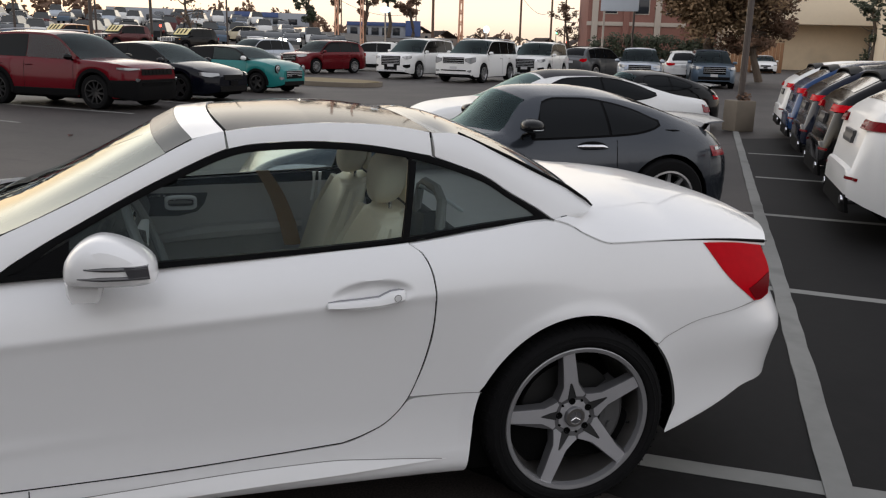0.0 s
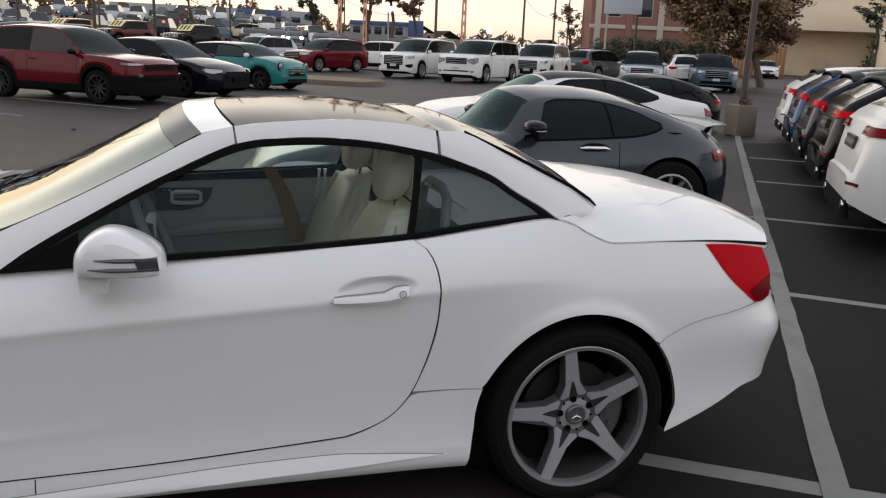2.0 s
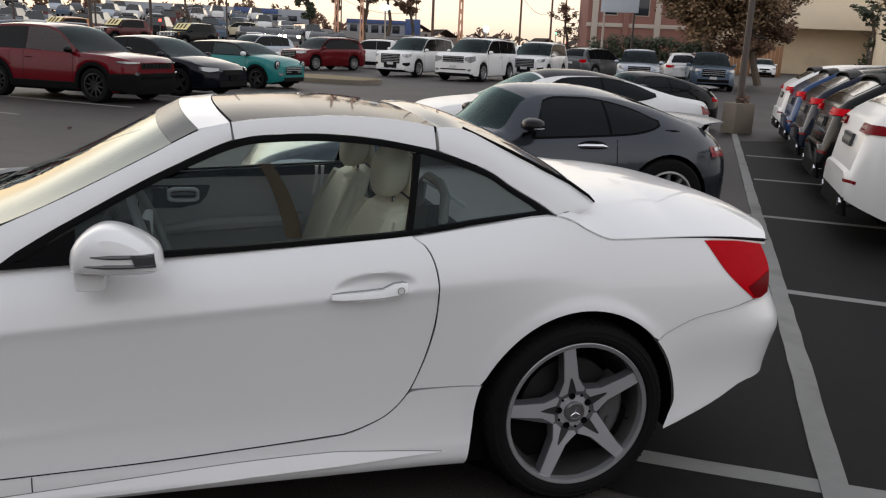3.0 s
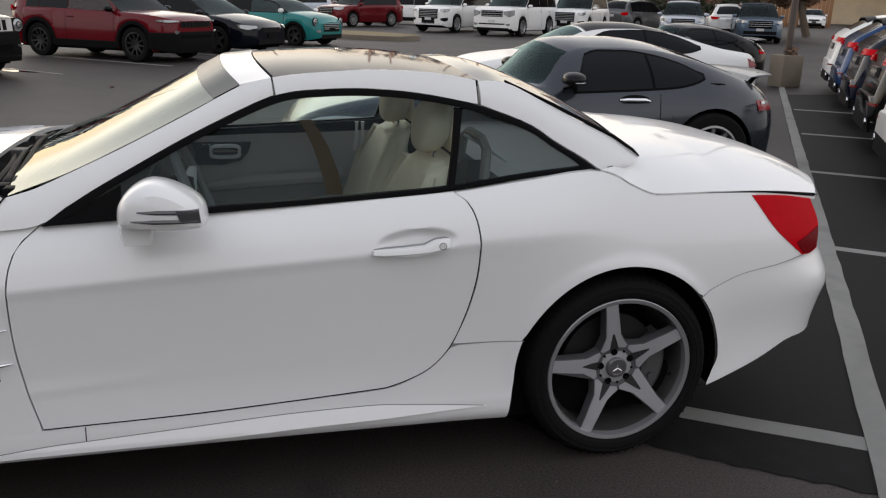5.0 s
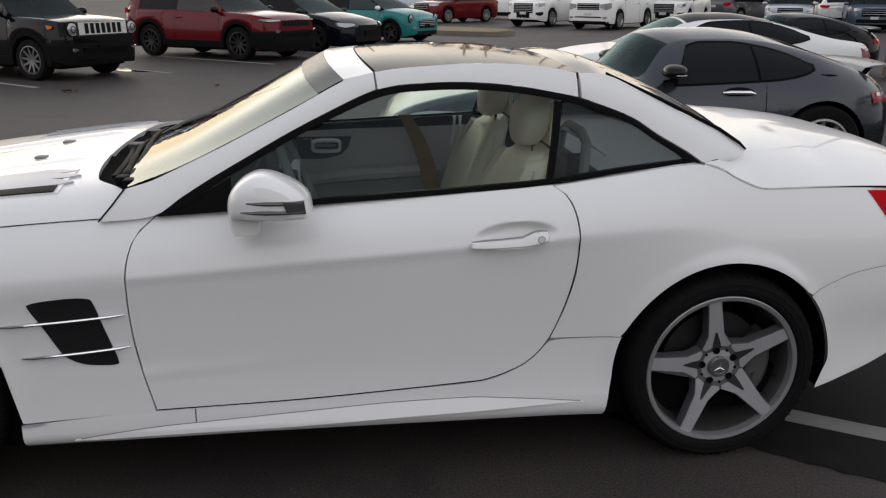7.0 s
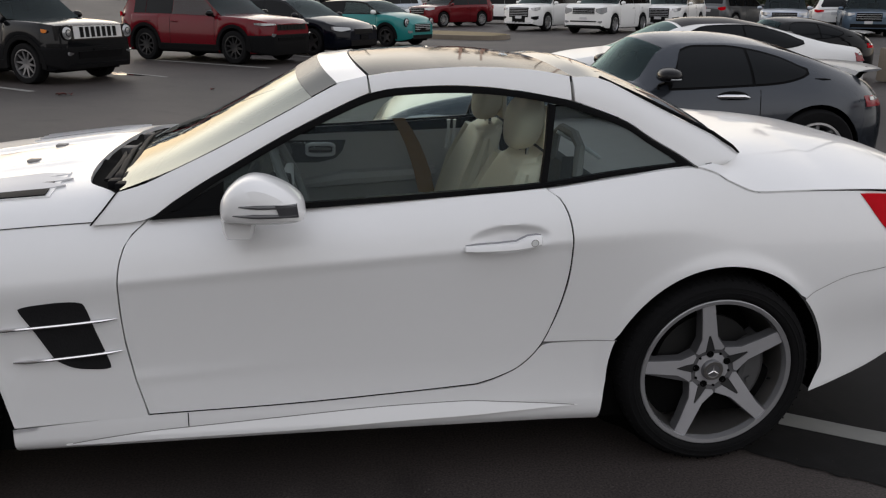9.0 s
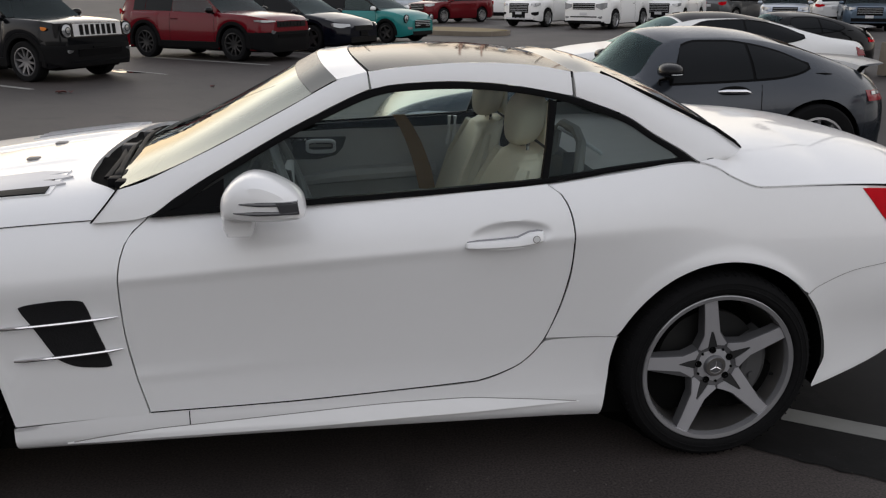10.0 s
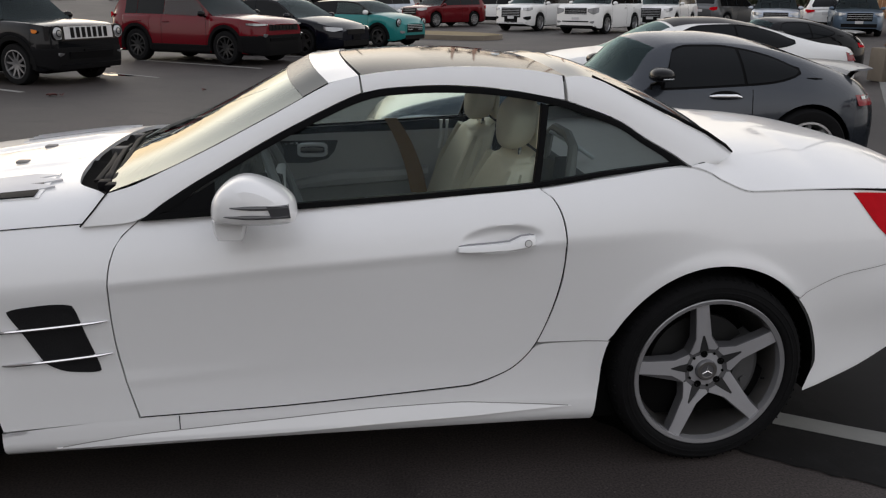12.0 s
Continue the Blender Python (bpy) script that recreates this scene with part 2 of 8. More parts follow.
def slab(outline, y0, y1):
    """A plate: an outline in x and z, from y0 to y1."""
    bm = bmesh.new()
    a = [bm.verts.new((x, y0, z)) for x, z in outline]
    b = [bm.verts.new((x, y1, z)) for x, z in outline]
    bm.faces.new(a)
    bm.faces.new(b[::-1])
    for i in range(len(a)):
        j = (i + 1) % len(a)
        bm.faces.new((a[i], b[i], b[j], a[j]))
    return bm
M["dark_lens"] = mat("smoked_lens", (0.05, 0.05, 0.055), 0.12, 0, 1.0, 0.2, 60)
M["band"] = mat("screen_tint_band", (0.075, 0.085, 0.088), 0.25, 0, 0, spec=0.06)
M["door_grey"] = mat("grey_door_card", (0.50, 0.485, 0.475), 0.6, 0, 0, 0.12, 20, 0.1)
M["rear_glass"] = glass("tinted_rear_glass", (0.7, 0.76, 0.76), 0.0, 0.5)
M["vent_mesh"] = mat("dark_vent_mesh", (0.013, 0.013, 0.014), 0.5, 0, 0, 0.3, 120, 0.2, spec=0.2)
M["grip_shade_grey"] = mat("grip_shade_grey", (0.22, 0.22, 0.235), 0.25, 0.3, 0.3)
M["slot"] = mat("dark_grey_slot", (0.035, 0.035, 0.036), 0.5, 0.3, 0, 0.1, 30)
M["lip"] = mat("polished_rim_lip", (0.34, 0.34, 0.35), 0.26, 0.5, 0, 0.08, 30)
M["caliper"] = mat("grey_caliper", (0.11, 0.11, 0.112), 0.5, 0.4, 0, 0.15, 30)
M["barrel"] = mat("dark_grey_barrel", (0.25, 0.24, 0.23), 0.32, 0.85, 0, 0.1, 30)

# ---- the white roadster: rear axle at x = 0, nose towards -x, centre line y = 0 ----
body_width = smooth((-3.62, 0.40), (-3.55, 0.60), (-3.4, 0.76), (-3.2, 0.85), (-2.9, 0.905), (-2.585, 0.925), (-2.1, 0.915), (-1.3, 0.905), (-0.6, 0.907), (0, 0.933), (0.45, 0.905), (0.8, 0.83), (0.98, 0.72), (1.05, 0.55))
shoulder = smooth((-3.55, 0.60), (-3.4, 0.65), (-3.2, 0.725), (-2.9, 0.79), (-2.2, 0.856), (-1.78, 0.877), (-1.32, 0.897), (-0.78, 0.925), (-0.57, 0.940), (0.0, 0.955), (0.5, 0.935), (0.8, 0.905), (1.05, 0.87))
belt_line = smooth((-3.55, 0.60), (-3.4, 0.65), (-3.2, 0.725), (-2.9, 0.79), (-2.2, 0.856), (-1.78, 0.877), (-1.32, 0.897), (-0.78, 0.925), (-0.57, 0.940), (-0.33, 0.969), (-0.09, 0.996), (-0.03, 0.982), (0.016, 0.955), (0.112, 0.922), (0.285, 0.9205), (0.49, 0.914), (0.79, 0.880), (1.05, 0.84))


def step(v, a, c):
    t = min(1, max(0, (v - a) / (c - a)))
    return t * t * (3 - 2 * t)


def flank(x, z):
    """Half width of the body at x and height z: rounded shoulder, soft crease, hollow door, flared skirt."""
    zc = 0.69 + (min(max(x, -2.3), -0.2) + 2.2) * 0.062
    zb = shoulder(x)
    w = body_width(x)
    # rolled lips round the wheel arches
    if z > 0.30:
        for ax, ar in ((-0.005, 0.373), (-2.585, 0.367)):
            w += 0.008 * min(1, (z - 0.30) / 0.1) * math.exp(-(max(0, math.hypot(x - ax, z - 0.33) - ar - 0.005) / 0.024) ** 2)
    # a short low ledge runs back from the vent
    ledge = 1 - step(x, -1.95, -1.25)
    w += 0.004 * ledge * math.exp(-((z - 0.398 - 0.04 * (x + 2.1)) / 0.022) ** 2)
    crease = 0.003 * math.exp(-((z - zc) / 0.02) ** 2) * (1 - step(x, -0.45, 0.05))
    if z > zc:
        t = (z - zc) / max(zb - zc, 0.05)
        y = w - 0.015 * t - 0.085 * t * t + crease
    elif z > 0.42:
        t = (zc - z) / (zc - 0.42)
        y = w - 0.009 * math.sin(math.pi * min(t * 0.6, 1)) + crease
    else:
        y = w - 0.0086 + 0.0176 * min((0.42 - z) / 0.15, 1) ** (1.7 - 0.7 * ledge)
        if z < 0.28:
            y += float(np.interp(z, [0.18, 0.187, 0.205, 0.225, 0.25, 0.28], [-0.045, -0.014, 0.002, 0.006, 0.004, 0]))
    # the crease runs out into a smooth round haunch over the rear wheel
    blend = step(x, -0.50, 0.10) * step(z, 0.42, 0.50)
    if blend:
        t = (z - 0.42) / max(zb - 0.42, 0.1)
        y += blend * (w - 0.0086 * (1 - step(z, 0.42, 0.60)) - 0.100 * max(t, 0.0) ** 3.2 - y)
    return y


def cabin_side(z):
    return 0.828 - (z - 0.88) * 0.58


def side_rows(rows, s, lift=0.0):
    return [[(p[0], s * (flank(p[0], p[1]) + lift), p[1]) for p in r] for r in rows]


def arch_top(x, cx, r):
    return 0.33 + math.sqrt(max(r * r - (x - cx) ** 2, 0))


DOOR_FRONT = [(-1.810, 0.291, 0), (-1.838, 0.40, 0), (-1.858, 0.529, 0), (-1.862, 0.642, 0), (-1.858, 0.731, 0), (-1.848, 0.785, 0), (-1.828, 0.83, 0), (-1.775, 0.877, 0)]
DOOR_REAR = [(-0.80, 0.331, 0), (-0.729, 0.352, 0), (-0.655, 0.388, 0), (-0.591, 0.459, 0), (-0.542, 0.575, 0), (-0.514, 0.69, 0), (-0.508, 0.784, 0), (-0.511, 0.836, 0), (-0.521, 0.883, 0), (-0.54, 0.917, 0), (-0.572, 0.939, 0)]
DOOR_LOW = [(-1.81, 0.291, 0), (-1.407, 0.298, 0), (-1.055, 0.315, 0), (-0.80, 0.331, 0)]
DOOR_TOP = [(-1.775, 0.877, 0), (-1.32, 0.897, 0), (-0.78, 0.925, 0), (-0.572, 0.939, 0)]
SEAL_OUT = [(-1.772, 0.878, 0), (-1.707, 0.921, 0), (-1.626, 0.969, 0), (-1.544, 1.013, 0), (-1.374, 1.102, 0), (-1.200, 1.183, 0), (-1.111, 1.218, 0), (-1.021, 1.232, 0), (-0.841, 1.238, 0), (-0.659, 1.225, 0), (-0.477, 1.194, 0), (-0.297, 1.131, 0), (-0.210, 1.076, 0), (-0.122, 1.026, 0), (-0.074, 0.991, 0)]
SEAL_IN = [(-1.715, 0.896, 0), (-1.67, 0.912, 0), (-1.605, 0.960, 0), (-1.534, 0.999, 0), (-1.364, 1.087, 0), (-1.193, 1.164, 0), (-1.100, 1.198, 0), (-1.017, 1.212, 0), (-0.842, 1.218, 0), (-0.661, 1.206, 0), (-0.480, 1.173, 0), (-0.302, 1.112, 0), (-0.219, 1.060, 0), (-0.154, 1.021, 0), (-0.128, 1.001, 0)]
PILLAR_LOW = [(-1.936, 0.867, 0), (-1.785, 0.879, 0), (-1.709, 0.924, 0), (-1.628, 0.972, 0), (-1.546, 1.016, 0), (-1.376, 1.105, 0), (-1.202, 1.186, 0), (-1.114, 1.221, 0)]
PILLAR_TOP = [(-1.866, 0.953, 0), (-1.79, 0.974, 0), (-1.708, 1.009, 0), (-1.626, 1.045, 0), (-1.543, 1.083, 0), (-1.373, 1.166, 0), (-1.211, 1.247, 0), (-1.119, 1.271, 0)]
RAIL_TOP = [(-1.114, 1.271, 0), (-1.018, 1.283, 0), (-0.837, 1.295, 0), (-0.653, 1.292, 0), (-0.543, 1.281, 0), (-0.461, 1.266, 0)]

car = thing("roadster", "white two-seat roadster with its folding hardtop closed, standing on asphalt", "car")


M["pale_cap"] = mat("pale_silver_cap", (0.55, 0.55, 0.57), 0.3, 0.2, 0.3, 0.05, 30)


def door(s):
    g = coons(DOOR_LOW, DOOR_REAR, DOOR_TOP, DOOR_FRONT, 230, 130)
    rows = []
    for r_ in g:
        row = []
        for p in r_:
            x, z = p[0], p[1]
            y = flank(x, z)
            # scooped cup behind the grip
            u, w = (x + 0.705) / 0.135, (z - 0.807 - 0.06 * (x + 0.715)) / 0.041
            k = max(0.0, 1 - u * u - w * w)
            y -= 0.034 * k * k * (3 - 2 * k)
            row.append((x, s * y, z))
        rows.append(row)
    d = part("door", sheet(rows, (0, -s * 0.03, 0)), M["white"], car, "white door with a soft crease along it", 60)
    rows = []
    for x, z, hh, out in ((-0.848, 0.7825, 0.004, 0.004), (-0.842, 0.7835, 0.0085, 0.016), (-0.81, 0.7855, 0.0105, 0.026), (-0.75, 0.7890, 0.0115, 0.034), (-0.69, 0.7935, 0.0125, 0.038), (-0.672, 0.798, 0.0165, 0.039), (-0.655, 0.8025, 0.0195, 0.040), (-0.628, 0.8055, 0.0185, 0.036), (-0.612, 0.807, 0.0150, 0.028), (-0.606, 0.8075, 0.009, 0.012)):
        y, ring = flank(x, z), []
        for u, v in ((-1, 0.1), (-0.85, 0.75), (-0.55, 1), (0.45, 1), (0.85, 0.8), (1, 0.2), (0.8, -0.1), (-0.8, -0.1)):
            ring.append((x, s * (y + out * (0.45 + 0.55 * v) - 0.004 * u), z + hh * u))
        rows.append(ring)
    bm = bmesh.new()
    vs = add_grid(bm, rows, True)
    bm.faces.new(vs[0])
    bm.faces.new(vs[-1])
    grip = part("door_handle", bm, M["white"], d, "white pull grip", 32)
    # grey strip paints the darker line between grip and cup
    top = [(r_[5][0], r_[5][1] - s * 0.004, r_[5][2] + 0.0005) for r_ in rows[1:-1]]
    part("grip_edge", bar(top, [0.0015] + [0.0042] * (len(top) - 2) + [0.0015], 8), M["grip_shade_grey"], grip, "grey strip for the shade along the top of the grip")
    part("lock_cap", lathe([(0, -0.0020), (0.0090, -0.0020), (0.0115, 0.0), (0.0120, 0.006)], 20), M["white"], grip, "white lock cap on the grip", 25).matrix_basis = pose(-0.636, s * (flank(-0.636, 0.805) + 0.0385), 0.805, 0, 0, 0 if s < 0 else 180)
    part("key_ring", bar([(-0.636 + 0.0105 * math.cos(a), s * (flank(-0.636, 0.805) + 0.0400), 0.805 + 0.0105 * math.sin(a)) for a in np.linspace(0, 2 * math.pi, 21)], 0.0012, 5), M["grey_trim"], grip)
    # outside mirror
    mir = [(-1.545, 0.955), (-1.538, 0.99), (-1.51, 1.025), (-1.466, 1.047), (-1.42, 1.043), (-1.365, 1.018), (-1.325, 0.985), (-1.312, 0.955), (-1.313, 0.925), (-1.33, 0.917), (-1.40, 0.913), (-1.50, 0.918), (-1.54, 0.928)]
    mir = [(x, 0.913 + (z - 0.913) * 0.95 - 0.010) for x, z in mir]
    cx, cz = -1.43, 0.955
    rows = []
    for off, k in ((0.875, 0.82), (0.90, 0.97), (0.95, 1.0), (1.0, 0.985), (1.03, 0.90), (1.052, 0.70), (1.06, 0.40), (1.063, 0.0)):
        ring = path([(x, z, 0) for x, z in mir + mir[:1]], 40)[:-1]
        rows.append([(cx + (p[0] - cx) * k, s * off, cz + (p[1] - cz) * k) for p in ring])
    bm = bmesh.new()
    vs = add_grid(bm, rows, True)
    bm.faces.new(vs[0])
    bmesh.ops.remove_doubles(bm, verts=bm.verts[:], dist=1e-5)
    m = part("side_mirror", bm, M["white"], d, "white mirror housing with a split lamp strip")
    rows = []
    for yy, k in ((0.80, 0.8), (0.86, 0.92), (0.93, 1.0), (0.985, 0.98), (1.0, 0.8)):
        rows.append([(-1.497 + a_ * k, s * yy, 0.886 + b_ * k) for a_, b_ in ((-0.048, 0.03), (-0.046, -0.005), (-0.036, -0.031), (0.030, -0.033), (0.036, -0.025), (0.048, 0.03))])
    bm = bmesh.new()
    vs = add_grid(bm, rows, True)
    bm.faces.new(vs[-1])
    part("mirror_foot", bm, M["white"], m, "white foot that carries the mirror", 50)
    for z0, x0, w in ((0.9665, -1.485, 0.0042), (0.9415, -1.502, 0.0042)):
        pts = []
        for i in range(13):
            t = i / 12
            x = x0 + (-1.335 - x0) * t
            q = abs(x - cx) / 0.115
            pts.append((x, s * (1.061 - 0.028 * q ** 2.6), z0 - 0.004 * t))
        part("signal_lamp", bar(pts, [0.002 + w * min(1, i / 4) for i in range(13)], 8), M["dark_lens"], m, "smoked signal strip")
    rows = []
    for b in np.linspace(0, 1, 7):
        row = []
        for t in np.linspace(0, 1, 11):
            x = -1.388 + 0.012 * (1 - b) + (0.058 - 0.008 * (1 - b)) * t
            z = 0.9355 + 0.035 * b - 0.004 * t
            row.append((x, s * (1.067 - 0.028 * (abs(x - cx) / 0.115) ** 2.6), z))
        rows.append(row)
    part("signal_lamp", sheet(rows, (0, -s * 0.025, 0)), M["dark_lens"], m, "smoked signal lens")
    part("seam", bar([(-1.54, s * 0.965, 0.922), (-1.49, s * 1.021, 0.920), (-1.43, s * 1.030, 0.919), (-1.37, s * 1.021, 0.919), (-1.318, s * 0.965, 0.920)], 0.0022, 6), M["black_trim"], m)
    part("mirror_glass", slab([(-1.43 + 0.09 * math.cos(a), 0.955 + 0.048 * math.sin(a)) for a in np.linspace(0, 2 * math.pi, 24, endpoint=False)], s * 0.868, s * 0.874), M["chrome"], m)
    return d


def front_fender(s):
    rows = []
    n = 56
    right = smooth(*[(p[1], p[0] - 0.005) for p in DOOR_FRONT])
    xs = np.concatenate([np.linspace(-3.05, -2.97, 4), np.linspace(-2.951, -2.219, 40), np.linspace(-2.20, -1.815, 13)])
    for j in range(19):
        v = j / 18
        row = []
        for x in xs:
            if x < -2.952:
                low = 0.44
            elif x < -2.218:
                low = max(arch_top(x, -2.585, 0.367), 0.33 if x < -2.585 else 0.275)
            else:
                low = 0.270 + (x + 2.218) / 0.4 * 0.016
            xt = x if x < -2.2 else -2.2 + (x + 2.2) / 0.385 * 0.418
            top = belt_line(xt) - 0.003
            xx, z = x + (xt - x) * v, low + (top - low) * v
            if x > -2.2:
                u = (x + 2.2) / 0.385
                straight = -1.815 + (right(0.875) + 1.815) * v
                xx += u ** 2 * (right(z) - straight)
            row.append((xx, s * flank(xx, z), z))
        rows.append(row)
    f = part("front_fender", sheet(rows, (0, -s * 0.025, 0)), M["white"], car, "white front wing with a black vent")
    vent = coons([(-2.062, 0.474, 0), (-2.010, 0.450, 0), (-1.955, 0.443, 0), (-1.902, 0.440, 0)], [(-1.902, 0.440, 0), (-1.924, 0.51, 0), (-1.944, 0.58, 0), (-1.962, 0.660, 0)],
                 [(-2.152, 0.648, 0), (-2.09, 0.655, 0), (-2.03, 0.660, 0), (-1.962, 0.660, 0)], [(-2.062, 0.474, 0), (-2.086, 0.525, 0), (-2.116, 0.585, 0), (-2.152, 0.648, 0)], 22, 24)
    # rounded corners
    nj, ni = len(vent) - 1, len(vent[0]) - 1
    soft_vent = []
    for j in range(nj + 1):
        row = []
        for i in range(ni + 1):
            u, v = 2 * i / ni - 1, 2 * j / nj - 1
            u, v = u * (1 - 0.055 * abs(v) ** 6), v * (1 - 0.055 * abs(u) ** 6)
            a, b = (u + 1) / 2 * ni, (v + 1) / 2 * nj
            i0, j0 = min(int(a), ni - 1), min(int(b), nj - 1)
            lo = Vector(vent[j0][i0]).lerp(Vector(vent[j0][i0 + 1]), a - i0)
            hi = Vector(vent[j0 + 1][i0]).lerp(Vector(vent[j0 + 1][i0 + 1]), a - i0)
            row.append(lo.lerp(hi, b - j0))
        soft_vent.append(row)
    rows = side_rows(soft_vent, s, 0.0035)
    for j in range(2, len(rows) - 2):
        for i in range(2, len(rows[j]) - 2):
            if (i + j) % 2:
                x, y, z = rows[j][i]
                rows[j][i] = (x, y - s * 0.002, z)
    part("air_vent", sheet(rows, (0, -s * 0.006, 0)), M["vent_mesh"], f, "black mesh side vent", 80)
    for a, b in (((-2.23, 0.580), (-1.875, 0.603)), ((-2.179, 0.477), (-1.871, 0.500))):
        pts = []
        for i in range(10):
            t = i / 9
            x, z = a[0] + (b[0] - a[0]) * t, a[1] + (b[1] - a[1]) * t
            pts.append((x, s * (flank(x, z) + 0.004 + 0.010 * math.sin(math.pi * t) ** 0.5), z))
        part("vent_fin", bar(pts, [0.003] + [0.0055] * 8 + [0.002], 8, 1.0), M["chrome"], f, "bright fin across the vent")
    return f


def rear_quarter(s):
    rows = []
    left = smooth(*[(p[1], p[0] + 0.005) for p in DOOR_REAR[3:]])
    lo_x = np.concatenate([np.linspace(-0.586, -0.36, 8), np.linspace(-0.345, 0.337, 44), np.linspace(0.345, 0.695, 12)])
    arch_end = 0.322
    for j in range(23):
        v = j / 22
        row = []
        for k, x in enumerate(lo_x):
            u = (x + 0.586) / (0.695 + 0.586)
            if x < -0.352:
                low = 0.463
            elif x < 0.262:
                low = arch_top(x, -0.005, 0.373)
            else:
                low = float(np.interp(x, [0.262, 0.31, 0.43, 0.583, 0.695], [0.580, 0.607, 0.650, 0.670, 0.690]))
            xt = -0.567 + u ** 1.05 * (0.490 + 0.567)
            top = belt_line(xt) - (0.002 if xt < -0.09 else 0.004)
            xx, z = x + (xt - x) * v, low + (top - low) * v
            straight = -0.586 + (left(0.938) + 0.586) * v
            xx += (1 - u) ** 6 * (left(z) - straight)
            row.append((xx, s * flank(xx, z), z))
        rows.append(row)
    q = part("rear_quarter", sheet(rows, (0, -s * 0.025, 0)), M["white"], car, "white rear wing over the wheel")
    lamp = coons([(0.690, 0.690, 0), (0.728, 0.690, 0), (0.764, 0.705, 0)], [(0.764, 0.705, 0), (0.775, 0.79, 0), (0.748, 0.872, 0)],
                 [(0.476, 0.904, 0), (0.62, 0.893, 0), (0.748, 0.872, 0)], [(0.690, 0.690, 0), (0.566, 0.79, 0), (0.476, 0.904, 0)], 18, 14)
    tl = part("tail_lamp", sheet(side_rows(lamp, s, 0.003), (0, -s * 0.02, 0)), M["lamp_red"], q, "red wrap-round tail lamp")
    dark = coons([(0.697, 0.694, 0), (0.728, 0.694, 0), (0.760, 0.708, 0)], [(0.760, 0.708, 0), (0.769, 0.745, 0), (0.771, 0.780, 0)],
                 [(0.664, 0.735, 0), (0.71, 0.752, 0), (0.771, 0.780, 0)], [(0.697, 0.694, 0), (0.680, 0.714, 0), (0.664, 0.735, 0)], 10, 6)
    part("reflector", sheet(side_rows(dark, s, 0.006), (0, -s * 0.003, 0)), M["lamp_dark"], tl, "dark red lower lens")
    return q


def sill(s):
    xs = np.concatenate([np.linspace(-2.205, -0.82, 40), np.linspace(-0.80, -0.352, 22)])
    top = smooth((-2.205, 0.266), (-1.81, 0.286), (-1.407, 0.293), (-1.055, 0.310), (-0.80, 0.326), (-0.715, 0.352), (-0.645, 0.392), (-0.595, 0.445), (-0.57, 0.456), (-0.352, 0.462))
    zs = [0.183, 0.187, 0.20, 0.215, 0.228, 0.237, 0.240, 0.243, 0.252, 0.262, 0.271, 0.28]
    rows = []
    for j in range(len(zs) + 8):
        row = []
        for x in xs:
            t = top(x)
            z = zs[j] if j < len(zs) else 0.28 + (t - 0.28) * (j - len(zs) + 1) / 8
            z = min(z, t) if t > 0.28 else 0.183 + (z - 0.183) * (t - 0.183) / max(0.097, 0)
            z = min(z, t)
            edge = -0.005 - math.sqrt(max(0.373 ** 2 - (z - 0.33) ** 2, 0)) if z > 0.33 else -0.378 - 0.02 * (0.33 - z) / 0.14
            xx = x + max(0, (x + 0.6) / 0.248) ** 2 * (edge + 0.352)
            row.append((xx, s * flank(xx, z), z))
        rows.append(row)
    k = part("side_skirt", sheet(rows, (0, -s * 0.05, 0)), M["white"], car, "white side skirt with a folded edge")
    part("seam", bar([(-1.697, s * (flank(-1.697, z) + 0.0005), z) for z in (0.286, 0.270, 0.256, 0.243)], 0.0016, 6), M["black_trim"], k)
    # leaf-shaped fold along the skirt, leaning out towards its lower edge
    fold_top = smooth((-2.06, 0.206), (-1.95, 0.222), (-1.78, 0.238), (-1.713, 0.241), (-1.409, 0.256), (-1.067, 0.273), (-0.846, 0.276), (-0.696, 0.266), (-0.47, 0.246))
    fold_low = smooth((-2.06, 0.204), (-1.78, 0.211), (-1.429, 0.215), (-1.067, 0.229), (-0.789, 0.236), (-0.6, 0.242), (-0.47, 0.2455))
    rows = []
    for v in np.linspace(0, 1, 7):
        row = []
        for x in np.linspace(-2.06, -0.47, 60):
            a, b = fold_low(x), fold_top(x)
            z = a + (b - a) * v
            row.append((x, s * (flank(x, z) + 0.002 + 0.35 * (b - z)), z))
        rows.append(row)
    part("skirt_edge", sheet(rows, (0, -s * 0.012, 0.001)), M["white"], k, "leaf-shaped fold of the skirt")
    part("fold_line", bar([(x, s * (flank(x, fold_top(x)) + 0.0015), fold_top(x) + 0.001) for x in np.linspace(-2.04, -0.48, 50)], 0.0015, 5), M["grey_trim"], k)
    return k


def wheel_well(s, cx):
    rows = []
    for i in range(25):
        a = math.radians(-14 + 208 * i / 24)
        rows.append([(cx + 0.378 * math.cos(a), s * y, 0.33 + 0.378 * math.sin(a)) for y in (0.90, 0.80, 0.62, 0.50)])
    bm = sheet(rows)
    cap = [bm.verts.new((cx + 0.378 * math.cos(math.radians(-14 + 208 * i / 24)), s * 0.5, 0.33 + 0.378 * math.sin(math.radians(-14 + 208 * i / 24)))) for i in range(25)]
    bm.faces.new(cap)
    part("wheel_well", bm, M["dark"], car, "black wheel housing")


RIM_TURN = 101.0


def dish(rad):
    """How far the spoke face lies behind the rim's edge."""
    return 0.036 * (1 - min(1, rad / 0.25)) ** 1.3 + 0.004


def turned(bm, s):
    if s > 0:
        bmesh.ops.rotate(bm, verts=bm.verts[:], cent=(0, 0, 0), matrix=Matrix.Rotation(math.pi, 3, 'Z'))
    return bm


